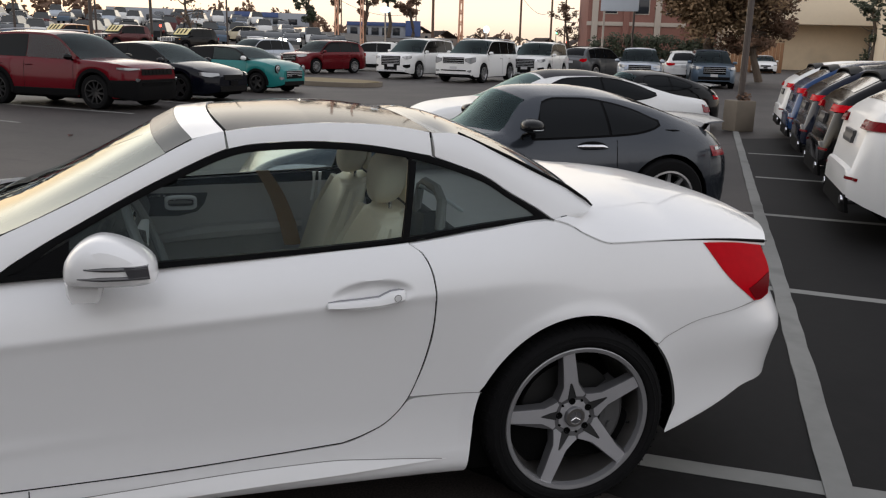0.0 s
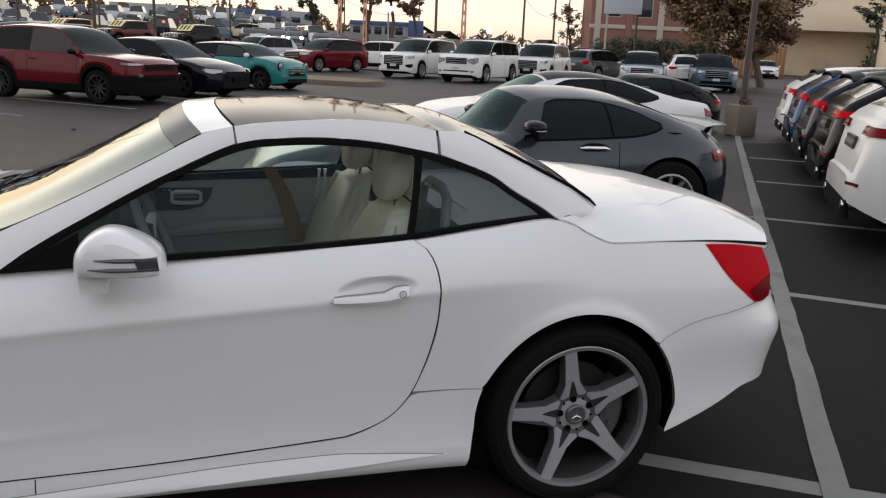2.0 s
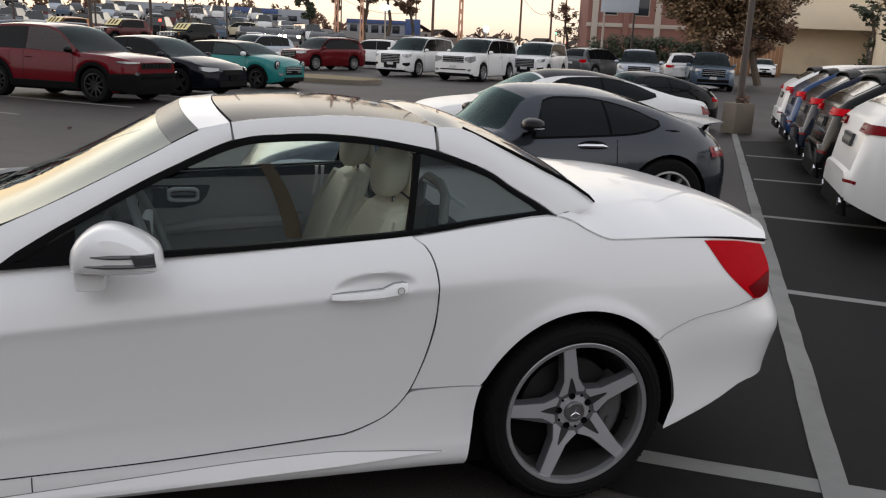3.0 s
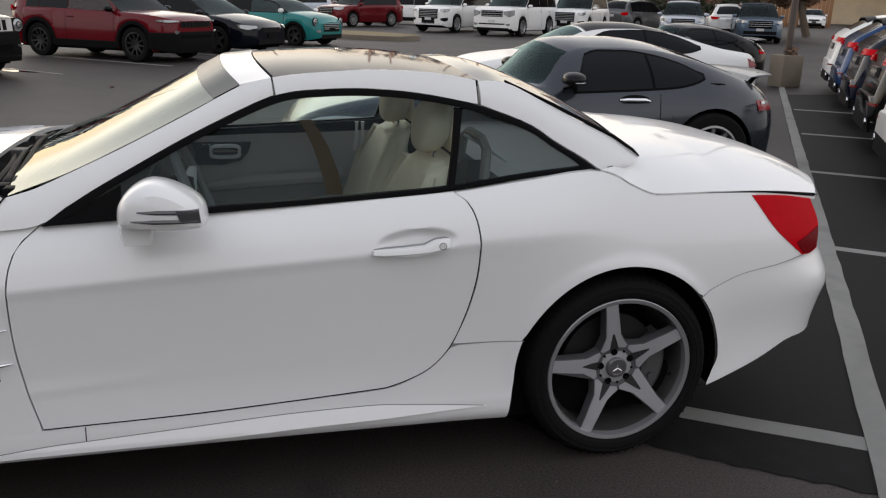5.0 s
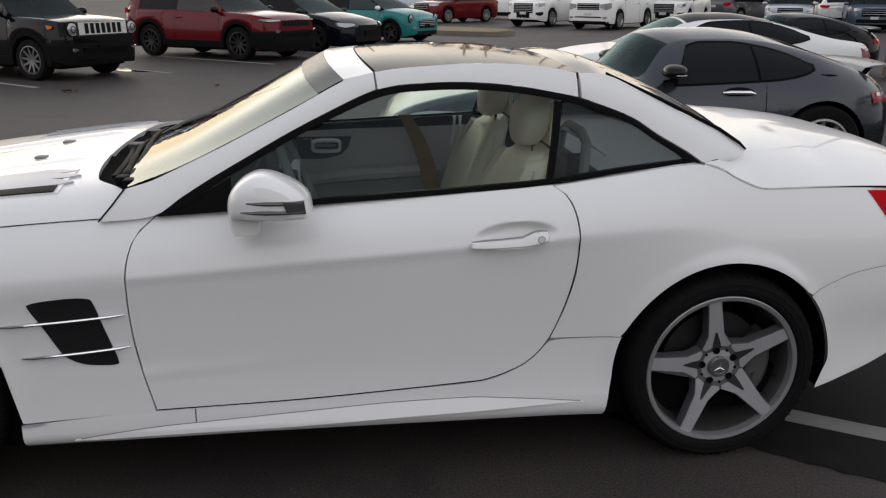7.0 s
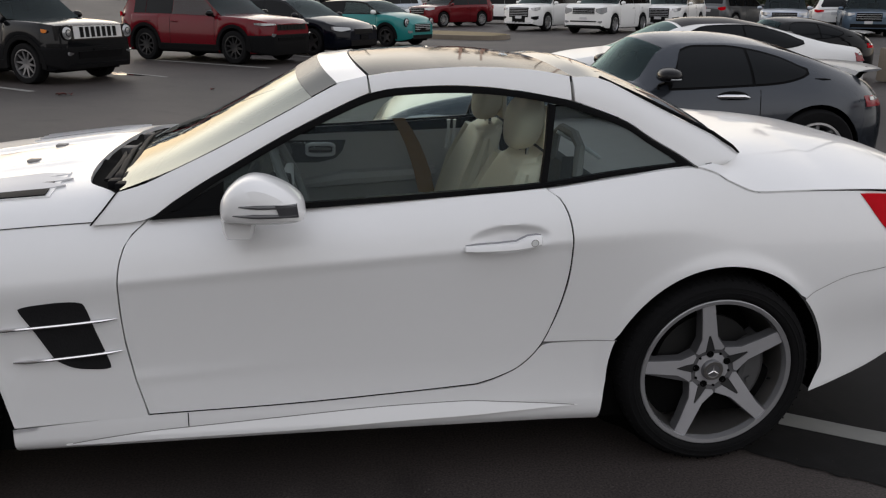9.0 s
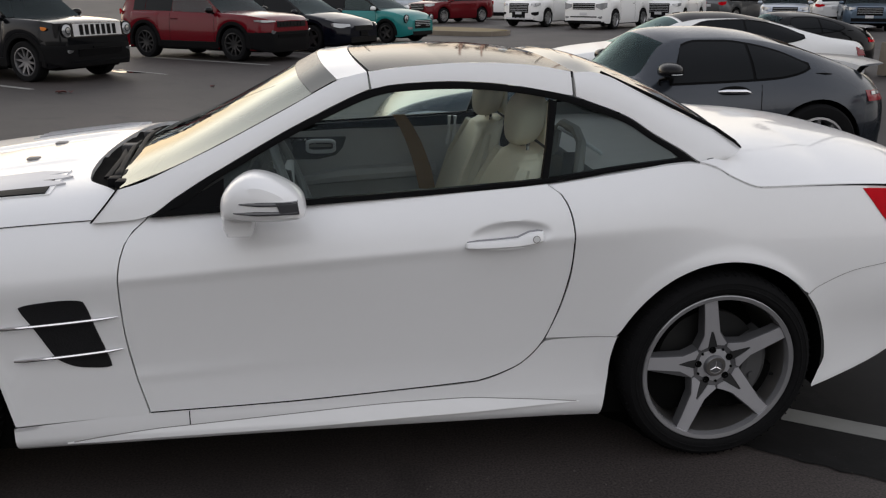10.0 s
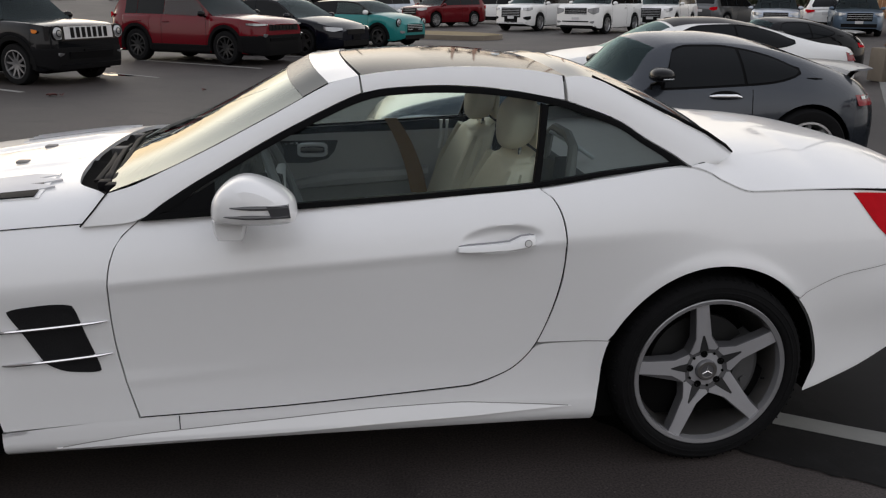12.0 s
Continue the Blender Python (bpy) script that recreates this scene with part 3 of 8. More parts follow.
def spoke_point(k, rad, across, deep):
    a = math.radians(RIM_TURN + 72 * k)
    return (rad * math.cos(a) - across * math.sin(a), dish(rad) + deep, rad * math.sin(a) + across * math.cos(a))


def rim_lip(s):
    """Polished outer ring of the wheel; its face looks along -y."""
    return turned(lathe([(0.2595, 0.010), (0.2595, -0.004), (0.2565, -0.006), (0.2440, -0.003), (0.2425, 0.003), (0.2400, 0.022)], 96), s)


def spoke_body(k, s):
    """Tapering grey spoke with sloping flanks."""
    edge = [(0.250, 0.0225), (0.200, 0.0240), (0.120, 0.0285), (0.090, 0.0410), (0.066, 0.0520), (0.040, 0.030)]
    ring = [(r, -w) for r, w in edge] + [(r, w) for r, w in edge[::-1]]
    bm = bmesh.new()
    rows = [[spoke_point(k, r, w * f, d) for r, w in ring] for f, d in ((1.0, 0.0015), (1.10, 0.010), (1.22, 0.034), (0.9, 0.046))]
    vs = add_grid(bm, rows, True)
    bm.faces.new(vs[0])
    bm.faces.new(vs[-1])
    bmesh.ops.triangulate(bm, faces=[f for f in bm.faces if len(f.verts) > 4])
    return turned(bm, s)


def spoke_face(k, s):
    """Machined face of a spoke, forked round the dark slot above its bolt."""
    right = [(0.2525, 0.0205), (0.200, 0.0220), (0.120, 0.0262), (0.092, 0.0385), (0.072, 0.0490), (0.0645, 0.0400), (0.0720, 0.0160), (0.0990, 0.0105), (0.1290, 0.0035)]
    bm = bmesh.new()
    for sg in (-1, 1):
        mid = [(0.2525, 0.0), (0.200, 0.0), (0.1290, 0.0)]
        top = [bm.verts.new(spoke_point(k, r, sg * w, -0.0015)) for r, w in right + mid[::-1]]
        low = [bm.verts.new(v.co + Vector((0, 0.004, 0))) for v in top]
        bm.faces.new(top)
        n = len(right)
        for i in range(n - 1):
            bm.faces.new((top[i], low[i], low[i + 1], top[i + 1]))
    bmesh.ops.triangulate(bm, faces=[f for f in bm.faces if len(f.verts) > 4])
    bmesh.ops.remove_doubles(bm, verts=bm.verts[:], dist=1e-5)
    return turned(bm, s)


def road_wheel(parent, s, x, y, z=0.327):
    w = part("wheel", rim_lip(s), M["lip"], parent, "grey five-spoke alloy wheel", 30)
    w.location = (x, s * y, z)
    f = 1 if s < 0 else -1
    part("tyre", lathe([(0.2575, 0.012 * f), (0.262, -0.004 * f), (0.268, -0.009 * f), (0.275, -0.012 * f), (0.281, -0.0115 * f), (0.2825, -0.0135 * f), (0.286, -0.0135 * f), (0.2875, -0.0118 * f), (0.300, -0.0105 * f), (0.3015, -0.012 * f), (0.305, -0.0105 * f), (0.312, -0.004 * f), (0.320, 0.006 * f), (0.3262, 0.022 * f), (0.327, 0.06 * f), (0.3272, 0.13 * f), (0.327, 0.20 * f), (0.324, 0.235 * f), (0.30, 0.262 * f), (0.26, 0.25 * f)], 96), M["rubber"], w, "low black tyre")
    rg = bmesh.new()
    for k in range(72):
        a = 2 * math.pi * k / 72
        for y0, y1, lean in ((0.004, 0.05, 0.03), (0.20, 0.238, -0.03)):
            p0 = Vector((0.3215 * math.cos(a), f * y0, 0.3215 * math.sin(a)))
            p1 = Vector((0.3285 * math.cos(a + lean), f * y1, 0.3285 * math.sin(a + lean)))
            tube(rg, [p0, p1], 0.0032, 4)
    tagged(part("tread", rg, M["rubber"], w), kind="stuff")
    part("rim_barrel", lathe([(0.2400, 0.020 * f), (0.232, 0.05 * f), (0.228, 0.09 * f), (0.222, 0.20 * f)], 64), M["barrel"], w, "dark inner rim barrel")
    part("hub_plate", lathe([(0.222, 0.20 * f), (0.0, 0.205 * f)], 32), M["dark"], w)
    # near-black disc colour puts in the shade behind the spokes
    part("brake_disc", lathe([(0.0, 0.080 * f), (0.085, 0.080 * f), (0.088, 0.090 * f), (0.172, 0.090 * f), (0.172, 0.112 * f), (0.0, 0.112 * f)], 48), M["steel"], w, "brake disc coloured near black for the shade behind the spokes", 25)
    bm = bmesh.new()
    rows = []
    for i in range(10):
        a = math.radians(-34 + 68 * i / 9)
        rows.append([(r * math.cos(a), yy * f, r * math.sin(a)) for r, yy in ((0.118, 0.062), (0.130, 0.054), (0.182, 0.052), (0.196, 0.062), (0.196, 0.12), (0.118, 0.12))])
    vs = add_grid(bm, rows, True)
    bm.faces.new(vs[0])
    bm.faces.new(vs[-1])
    for a in (-20, 20):
        a = math.radians(a)
        tube(bm, [(0.155 * math.cos(a), 0.056 * f, 0.155 * math.sin(a)), (0.155 * math.cos(a), 0.044 * f, 0.155 * math.sin(a))], 0.012, 10)
    part("brake_caliper", bm, M["caliper"], w, "dark grey brake caliper", 30)
    part("hub", lathe([(0.0, 0.030 * f), (0.046, 0.030 * f), (0.070, 0.034 * f), (0.074, 0.06 * f)], 40), M["rim_face"], w)
    cap = part("centre_cap", lathe([(0.0, 0.0165 * f), (0.0335, 0.0165 * f), (0.036, 0.020 * f), (0.0375, 0.035 * f)], 40), M["rim"], w, "round grey hub cap with a plain ring", 25)
    part("cap_ring", lathe([(0.0225, 0.0160 * f), (0.0235, 0.0150 * f), (0.0325, 0.0150 * f), (0.0335, 0.0163 * f)], 40), M["barrel"], cap, "dark ring on the cap", 25)
    bars = bmesh.new()
    for k in range(3):
        a = math.radians(90 + 120 * k)
        tube(bars, [(0, 0.0155 * f, 0), (0.020 * math.cos(a), 0.0155 * f, 0.020 * math.sin(a))], [0.0032, 0.001], 6)
    part("cap_emblem", bars, M["chrome"], cap)
    for k in range(5):
        sp = part("spoke", spoke_body(k, s), M["rim"], w, "grey spoke with sloping flanks", 25)
        part("spoke_face", spoke_face(k, s), M["rim_face"], sp, "machined spoke face", 20)
        hole = bmesh.new()
        rows = [[spoke_point(k, r, ac, d) for r, ac in ((0.064, -0.0165), (0.064, 0.0165), (0.099, 0.0100), (0.1280, 0.0030), (0.1280, -0.0030), (0.099, -0.0100))] for d in (0.0008, 0.016)]
        vs = add_grid(hole, rows, True)
        hole.faces.new(vs[0])
        part("spoke_slot", turned(hole, s), M["slot"], sp, "dark slot in the spoke", 20)
        a = math.radians(RIM_TURN + 72 * k)
        b = part("wheel_bolt", lathe([(0.0, 0.004 * f), (0.006, 0.004 * f), (0.0085, 0.001 * f), (0.0115, 0.0 * f), (0.0125, 0.012 * f)], 14), M["dark"], w, "", 25)
        b.location = (0.0565 * math.cos(a), 0.0265 * f, 0.0565 * math.sin(a))
        a += math.radians(36)
        b = part("rim_mark", lathe([(0.0, 0.0 * f), (0.004, 0.0 * f), (0.0045, 0.006 * f)], 10), M["dark"], w)
        b.location = (0.060 * math.cos(a), 0.0275 * f, 0.060 * math.sin(a))
    part("tyre_valve", bar([(0.222, 0.05 * f, -0.055), (0.205, 0.035 * f, -0.048)], 0.004, 6), M["rubber"], w)
    return w


def strip(lo, hi, n, across, s, bulge=0.0, lift=0.0):
    """A band between two lines on the cabin side, rounded by bulge."""
    a, b = path(lo, n), path(hi, n)
    rows = []
    for i in range(n + 1):
        row = []
        for k in range(across + 1):
            t = k / across
            x, z = a[i][0] + (b[i][0] - a[i][0]) * t, a[i][1] + (b[i][1] - a[i][1]) * t
            row.append((x, s * (cabin_side(z) + lift + bulge * math.sin(math.pi * t)), z))
        rows.append(row)
    return rows


for s in (-1, 1):
    door(s)
    front_fender(s)
    rear_quarter(s)
    sill(s)
    for cx in (-2.585, -0.012):
        wheel_well(s, cx)
    road_wheel(car, s, 0.0, 0.912)
    road_wheel(car, s, -2.585, 0.90)
    part("windscreen_pillar", sheet(strip(PILLAR_LOW, PILLAR_TOP, 30, 6, s, 0.008), (0, -s * 0.03, -0.005)), M["white"], car, "white windscreen pillar")
    part("roof_rail", sheet(strip([(-1.106, 1.221, 0), (-1.021, 1.235, 0), (-0.841, 1.241, 0), (-0.659, 1.228, 0), (-0.461, 1.194, 0)], RAIL_TOP, 24, 5, s, 0.004), (0, -s * 0.03, 0)), M["white"], car, "white roof rail beside the dark glass")
    part("rear_pillar", sheet(strip([(-0.450, 1.191, 0), (-0.295, 1.134, 0), (-0.208, 1.079, 0), (-0.120, 1.029, 0), (-0.070, 0.995, 0), (-0.045, 0.990, 0), (0.03, 0.998, 0)],
                                    [(-0.452, 1.263, 0), (-0.375, 1.262, 0), (-0.284, 1.229, 0), (-0.195, 1.182, 0), (-0.106, 1.136, 0), (0.0, 1.085, 0), (0.082, 1.030, 0)], 30, 6, s, 0.010), (0, -s * 0.03, 0)), M["white"], car, "white rear roof pillar")
    # black seals, side glass and the slim post between the panes
    part("window_seal", sheet(strip(SEAL_IN, SEAL_OUT, 60, 3, s, 0.004, 0.002), (0, -s * 0.02, 0)), M["black_trim"], car, "black rubber seal round the side windows")
    part("belt_seal", sheet(strip([(-1.772, 0.8785, 0), (-1.32, 0.8985, 0), (-0.78, 0.9265, 0), (-0.57, 0.9415, 0), (-0.33, 0.971, 0), (-0.085, 0.997, 0)], [(-1.715, 0.897, 0), (-1.32, 0.914, 0), (-0.78, 0.941, 0), (-0.57, 0.955, 0), (-0.33, 0.984, 0), (-0.128, 1.003, 0)], 40, 2, s, 0.003, 0.004), (0, -s * 0.02, 0)), M["black_trim"], car, "black belt seal under the side glass")
    part("window_post", sheet(strip([(-0.590, 0.945, 0), (-0.561, 1.06, 0), (-0.537, 1.184, 0)], [(-0.568, 0.95, 0), (-0.541, 1.06, 0), (-0.515, 1.176, 0)], 10, 2, s, 0.002, 0.001), (0, -s * 0.02, 0)), M["black_trim"], car)
    part("mirror_triangle", sheet(strip([(-1.715, 0.897, 0), (-1.56, 0.903, 0)], [(-1.695, 0.903, 0), (-1.56, 0.978, 0)], 8, 3, s, 0.0, 0.001), (0, -s * 0.01, 0)), M["black_trim"], car, "black corner panel behind the mirror")
    lower = [(-1.56, 0.905, 0), (-1.32, 0.910, 0), (-0.78, 0.937, 0), (-0.59, 0.95, 0)]
    upper = [(-1.56, 0.992, 0), (-1.36, 1.096, 0), (-1.19, 1.174, 0), (-1.015, 1.219, 0), (-0.843, 1.224, 0), (-0.662, 1.213, 0), (-0.54, 1.194, 0)]
    g = part("door_window", sheet(strip(lower, upper, 24, 10, s, 0.0, -0.006)), M["glass"], car, "raised side window, lightly tinted")
    g2 = part("quarter_window", sheet(strip([(-0.58, 0.951, 0), (-0.33, 0.980, 0), (-0.135, 1.003, 0)], [(-0.53, 1.192, 0), (-0.42, 1.164, 0), (-0.303, 1.119, 0), (-0.219, 1.067, 0), (-0.13, 1.010, 0)], 14, 8, s, 0.0, -0.006)), M["glass"], car, "small triangular rear side window")
    g.visible_shadow = g2.visible_shadow = False

# hood with its seam, vents and creases
hood_top = smooth((-3.55, 0.62), (-3.35, 0.72), (-3.0, 0.825), (-2.5, 0.908), (-2.08, 0.961), (-1.85, 0.981))
rows = []
for i in range(49):
    t = i / 48
    row = []
    for k in range(97):
        q = math.sin(math.pi / 2 * (-1 + 2 * k / 96))
        end = -1.985 + 0.115 * abs(q) ** 6 * (1 - 0.6 * max(0, (abs(q) - 0.95) / 0.05) ** 2) - 0.055 * (1 - q * q) + 0.055 * step(abs(q), 0.74, 0.88) * (1 - step(abs(q), 0.93, 1.0))
        x = -3.5 + (end + 3.5) * t
        zb, e = belt_line(x) + 0.003, flank(x, belt_line(x)) + 0.001
        a = abs(q)
        ridge = 0.010 * math.exp(-((a - 0.34) / 0.05) ** 2) - 0.006 * math.exp(-((a - 0.27) / 0.04) ** 2)
        z = zb + 0.056 * (1 - a ** 12) + (hood_top(x) - zb - 0.056) * (1 - a ** 2.4) + ridge * min(1, max(0, (x + 3.2) * 2)) * min(1, max(0, (end - x) / 0.12))
        row.append((x, q * e, z))
    rows.append(row)
hood = part("hood", sheet(rows, (0, 0, -0.02)), M["white"], car, "white hood with long creases and dark vents")


def hood_z(x, y):
    zb, e = belt_line(x) + 0.003, flank(x, belt_line(x)) + 0.001
    a = min(1, abs(y) / e)
    return zb + 0.056 * (1 - a ** 12) + (hood_top(x) - zb - 0.056) * (1 - a ** 2.4) + 0.010 * math.exp(-((a - 0.34) / 0.05) ** 2) - 0.006 * math.exp(-((a - 0.27) / 0.04) ** 2)


for s in (-1, 1):
    bed = [[(x, s * y, hood_z(x, y) + 0.0045) for y in np.linspace(0.47 + 0.02 * (x + 2.1), 0.705 + 0.03 * (x + 2.1), 9)] for x in np.linspace(-2.52, -2.085, 16)]
    v = part("hood_vent", sheet(bed, (0, 0, -0.012)), M["white"], hood, "white vent panel with pointed fins")
    rows = [[(x, s * y, hood_z(x, y) + 0.0085) for y in np.linspace(0.652 + 0.02 * (x + 2.1), 0.700 + 0.03 * (x + 2.1), 4)] for x in np.linspace(-2.48, -2.10, 12)]
    part("vent_slot", sheet(rows, (0, 0, -0.003)), M["black_trim"], v, "black vent slot")
    for y0, tip, wd in ((0.500, -2.085, 0.020), (0.560, -2.055, 0.024), (0.625, -2.060, 0.026)):
        rows = []
        for x in np.linspace(-2.50, tip, 16):
            t = (tip - x) / (tip + 2.50)
            w = wd * min(1, (t * 6) ** 0.6 + 0.03)
            rows.append([(x, s * (y0 + 0.02 * (x + 2.1) + w * q), hood_z(x, y0 + w * q) + 0.0065 + (0.005 * (0.5 - 0.5 * q) + 0.001) * min(1, t * 5)) for q in (-1, -0.5, 0, 0.5, 1)])
        part("vent_fin", sheet(rows, (0, 0, -0.006)), M["pale_cap"], v, "bright pointed fin")
        rows = [[(x, s * (y0 + 0.02 * (x + 2.1) + wd + o), hood_z(x, y0 + wd + o) + 0.0075) for o in (-0.002, 0.012)] for x in np.linspace(-2.49, tip - 0.05, 10)]
        part("vent_slot", sheet(rows, (0, 0, -0.003)), M["slot"], v, "dark gap under the fin")
    part("washer_jet", boxed(-2.33, -2.29, s * 0.16 - 0.02, s * 0.16 + 0.02, hood_z(-2.31, 0.16) - 0.002, hood_z(-2.31, 0.16) + 0.007, 0.003), M["grey_trim"], hood)

# cowl, wipers, windscreen, header, roof and rear window
rows = []
for k in range(81):
    q = math.sin(math.pi / 2 * (-1 + k / 40)) * 0.985
    xc = -2.045 + 0.165 * abs(q) ** 6
    rows.append([(xc, q * 0.79, hood_z(xc, q * 0.79) - 0.012), (-1.93 + 0.09 * abs(q) ** 4, q * 0.80, 0.925), (-1.84 + 0.02 * q * q, q * 0.79, 0.955)])
part("cowl", sheet(rows, (0, 0, -0.02)), M["dark"], car, "black cowl tray under the windscreen")
M["wiper"] = mat("matt_black_metal", (0.008, 0.008, 0.009), 0.55, 0.0, 0, 0.2, 40, spec=0.04)
for arm, blade in (([(-1.905, -0.645, 0.945), (-1.905, -0.60, 0.960), (-1.925, -0.40, 0.972), (-1.948, -0.187, 0.976), (-1.952, -0.06, 0.974)], [(-1.888, -0.55, 0.962), (-1.896, -0.30, 0.972), (-1.915, 0.02, 0.976)]),
                   ([(-1.872, -0.690, 0.945), (-1.880, -0.60, 0.958), (-1.902, -0.35, 0.975), (-1.940, 0.012, 0.980), (-1.934, 0.21, 0.978)], [(-1.886, -0.30, 0.972), (-1.880, 0.05, 0.978), (-1.872, 0.40, 0.978)])):
    w = part("wiper", bar(path(arm, 24), [0.015] * 4 + [0.011] * 8 + [0.009] * 8 + [0.007] * 5, 8, 0.7), M["wiper"], car, "black wiper arm at rest")
    part("wiper_blade", bar(path(blade, 20), [0.005] + [0.008] * 19 + [0.004], 6), M["rubber"], w)
    part("wiper_hinge", boxed(arm[0][0] - 0.018, arm[0][0] + 0.018, arm[0][1] - 0.03, arm[0][1] + 0.02, 0.935, 0.965, 0.006), M["wiper"], w)
part("wiper_link", bar(path([(-1.955, -0.55, 0.940), (-1.958, -0.42, 0.950), (-1.968, -0.27, 0.956), (-1.992, -0.10, 0.958)], 20), 0.012, 8, 0.5), M["wiper"], car, "black link under the hood edge")
for x, y, z in ((-1.995, -0.10, 0.962), (-1.962, -0.16, 0.972), (-1.965, 0.14, 0.972)):
    part("wiper_bracket", boxed(x - 0.016, x + 0.016, y - 0.028, y + 0.028, z - 0.016, z + 0.010, 0.005), M["cabin"], car, "dark bracket in the cowl")
screen = coons([(-1.862, -0.772, 0.956), (-1.93, -0.45, 0.962), (-1.955, 0, 0.965), (-1.93, 0.45, 0.962), (-1.862, 0.772, 0.956)],
               [(-1.862, 0.772, 0.956), (-1.708, 0.752, 1.012), (-1.543, 0.708, 1.086), (-1.373, 0.660, 1.169), (-1.213, 0.613, 1.249)],
               [(-1.213, -0.613, 1.249), (-1.262, -0.38, 1.279), (-1.285, 0, 1.292), (-1.262, 0.38, 1.279), (-1.213, 0.613, 1.249)],
               [(-1.862, -0.772, 0.956), (-1.708, -0.752, 1.012), (-1.543, -0.708, 1.086), (-1.373, -0.660, 1.169), (-1.213, -0.613, 1.249)], 40, 24)
g = part("windscreen", sheet(screen), M["screen"], car, "raked windscreen")
g.visible_shadow = False
band = [[Vector(p) + Vector((-0.001, 0, 0.0022)) for p in r] for r in screen[-4:]]
part("sun_band", sheet(band), M["band"], car, "dark tint band along the top of the glass")


def roof_z(x, q):
    top = smooth((-1.30, 1.290), (-1.17, 1.301), (-0.98, 1.313), (-0.86, 1.3155), (-0.72, 1.313), (-0.53, 1.298), (-0.45, 1.288), (-0.3, 1.262), (0.1, 1.12), (0.2, 1.07))(x)
    return top


rail_z = smooth(*[(p[0], p[1]) for p in RAIL_TOP])
header = coons([(-1.215, -0.611, 1.250), (-1.262, -0.38, 1.281), (-1.285, 0, 1.294), (-1.262, 0.38, 1.281), (-1.215, 0.611, 1.250)], [(-1.215, 0.611, 1.250), (-1.119, 0.601, 1.271)],
               [(-1.119, -0.601, 1.271), (-1.155, -0.38, 1.294), (-1.172, 0, 1.302), (-1.155, 0.38, 1.294), (-1.119, 0.601, 1.271)], [(-1.215, -0.611, 1.250), (-1.119, -0.601, 1.271)], 30, 5)
part("windscreen_header", sheet(header, (0, 0, -0.02)), M["white"], car, "white frame over the windscreen")
rows = []
for i in range(21):
    t = i / 20
    row = []
    for k in range(31):
        q = -1 + k / 15
        x = (-1.172 + 0.058 * q * q) + 0.006 + (-0.452 - 0.012 * (1 - q * q) + 1.166 - 0.058 * q * q) * t
        zr = rail_z(min(max(x, -1.114), -0.461))
        row.append((x, q * (cabin_side(zr) - 0.003), zr + (roof_z(x, 0) - zr) * (1 - abs(q) ** 2.2)))
    rows.append(row)
part("glass_roof", sheet(rows, (0, 0, -0.02)), M["roof_glass"], car, "dark panoramic roof glass").visible_shadow = False
back = coons([(-0.452, -0.603, 1.263), (-0.36, -0.607, 1.258), (-0.195, -0.650, 1.183), (0.0, -0.705, 1.087), (0.07, -0.735, 1.038)], [(0.07, -0.735, 1.038), (0.135, -0.4, 1.048), (0.155, 0, 1.052), (0.135, 0.4, 1.048), (0.07, 0.735, 1.038)],
             [(-0.452, 0.603, 1.263), (-0.36, 0.607, 1.258), (-0.195, 0.650, 1.183), (0.0, 0.705, 1.087), (0.07, 0.735, 1.038)], [(-0.452, -0.603, 1.263), (-0.458, -0.35, 1.281), (-0.462, 0, 1.287), (-0.458, 0.35, 1.281), (-0.452, 0.603, 1.263)], 24, 30)
for j, r in enumerate(back):
    q = -1 + 2 * j / (len(back) - 1)
    for i, p in enumerate(r):
        t = i / (len(r) - 1)
        r[i] = Vector(p) + Vector((0, 0, 0.030 * (1 - q * q) * math.sin(math.pi * t)))
part("rear_window", sheet(back), M["rear_glass"], car, "curved rear window in dark glass")
part("rear_window_seal", bar([(-0.36, -0.60, 1.264), (-0.195, -0.652, 1.188), (0.0, -0.708, 1.092), (0.058, -0.738, 1.052), (0.078, -0.748, 1.032)], [0.004, 0.006, 0.006, 0.005, 0.003], 8), M["black_trim"], car)

# trunk lid, tail panel, bumpers, floor
lid_top = smooth((-0.2, 1.045), (0.15, 1.040), (0.45, 1.030), (0.7, 1.004), (0.86, 0.962), (0.93, 0.925), (0.98, 0.880))
lid_round = smooth((0.1, 6.0), (0.4, 2.8))
rows = []
for i in range(40):
    t = i / 39
    row = []
    for k in range(49):
        q = -1 + k / 24
        a = abs(q)
        front = 0.165 - 0.245 * a ** 4
        rear = 0.98 - 0.20 * a ** 3.2
        x = front + (rear - front) * t
        e, zb = flank(x, belt_line(x)) + 0.002, belt_line(x) + 0.004
        z = zb + (lid_top(x) - zb) * (1 - a ** lid_round(x))
        row.append((x, q * e, z))
    rows.append(row)
lid = part("trunk_lid", sheet(rows, (0, 0, -0.02)), M["white"], car, "closed white trunk lid")
for s in (-1, 1):
    # black strips stand for the shade inside the gaps round the lid
    gap = [(x, s * (flank(x, belt_line(x)) - 0.0015), belt_line(x) - 0.0005) for x in np.linspace(0.10, 0.775, 24)]
    part("lid_gap_strip", bar(gap, [0.0025 + 0.0045 * i / 23 for i in range(24)], 6), M["black_trim"], car, "dark gap along the trunk lid")
    edge = rows[0][1:9] if s < 0 else rows[0][-9:-1]
    part("lid_gap_strip", bar([Vector(p) + Vector((-0.004, 0, 0.0005)) for p in edge], 0.0016, 6), M["black_trim"], car, "dark gap before the trunk lid")
rows = []
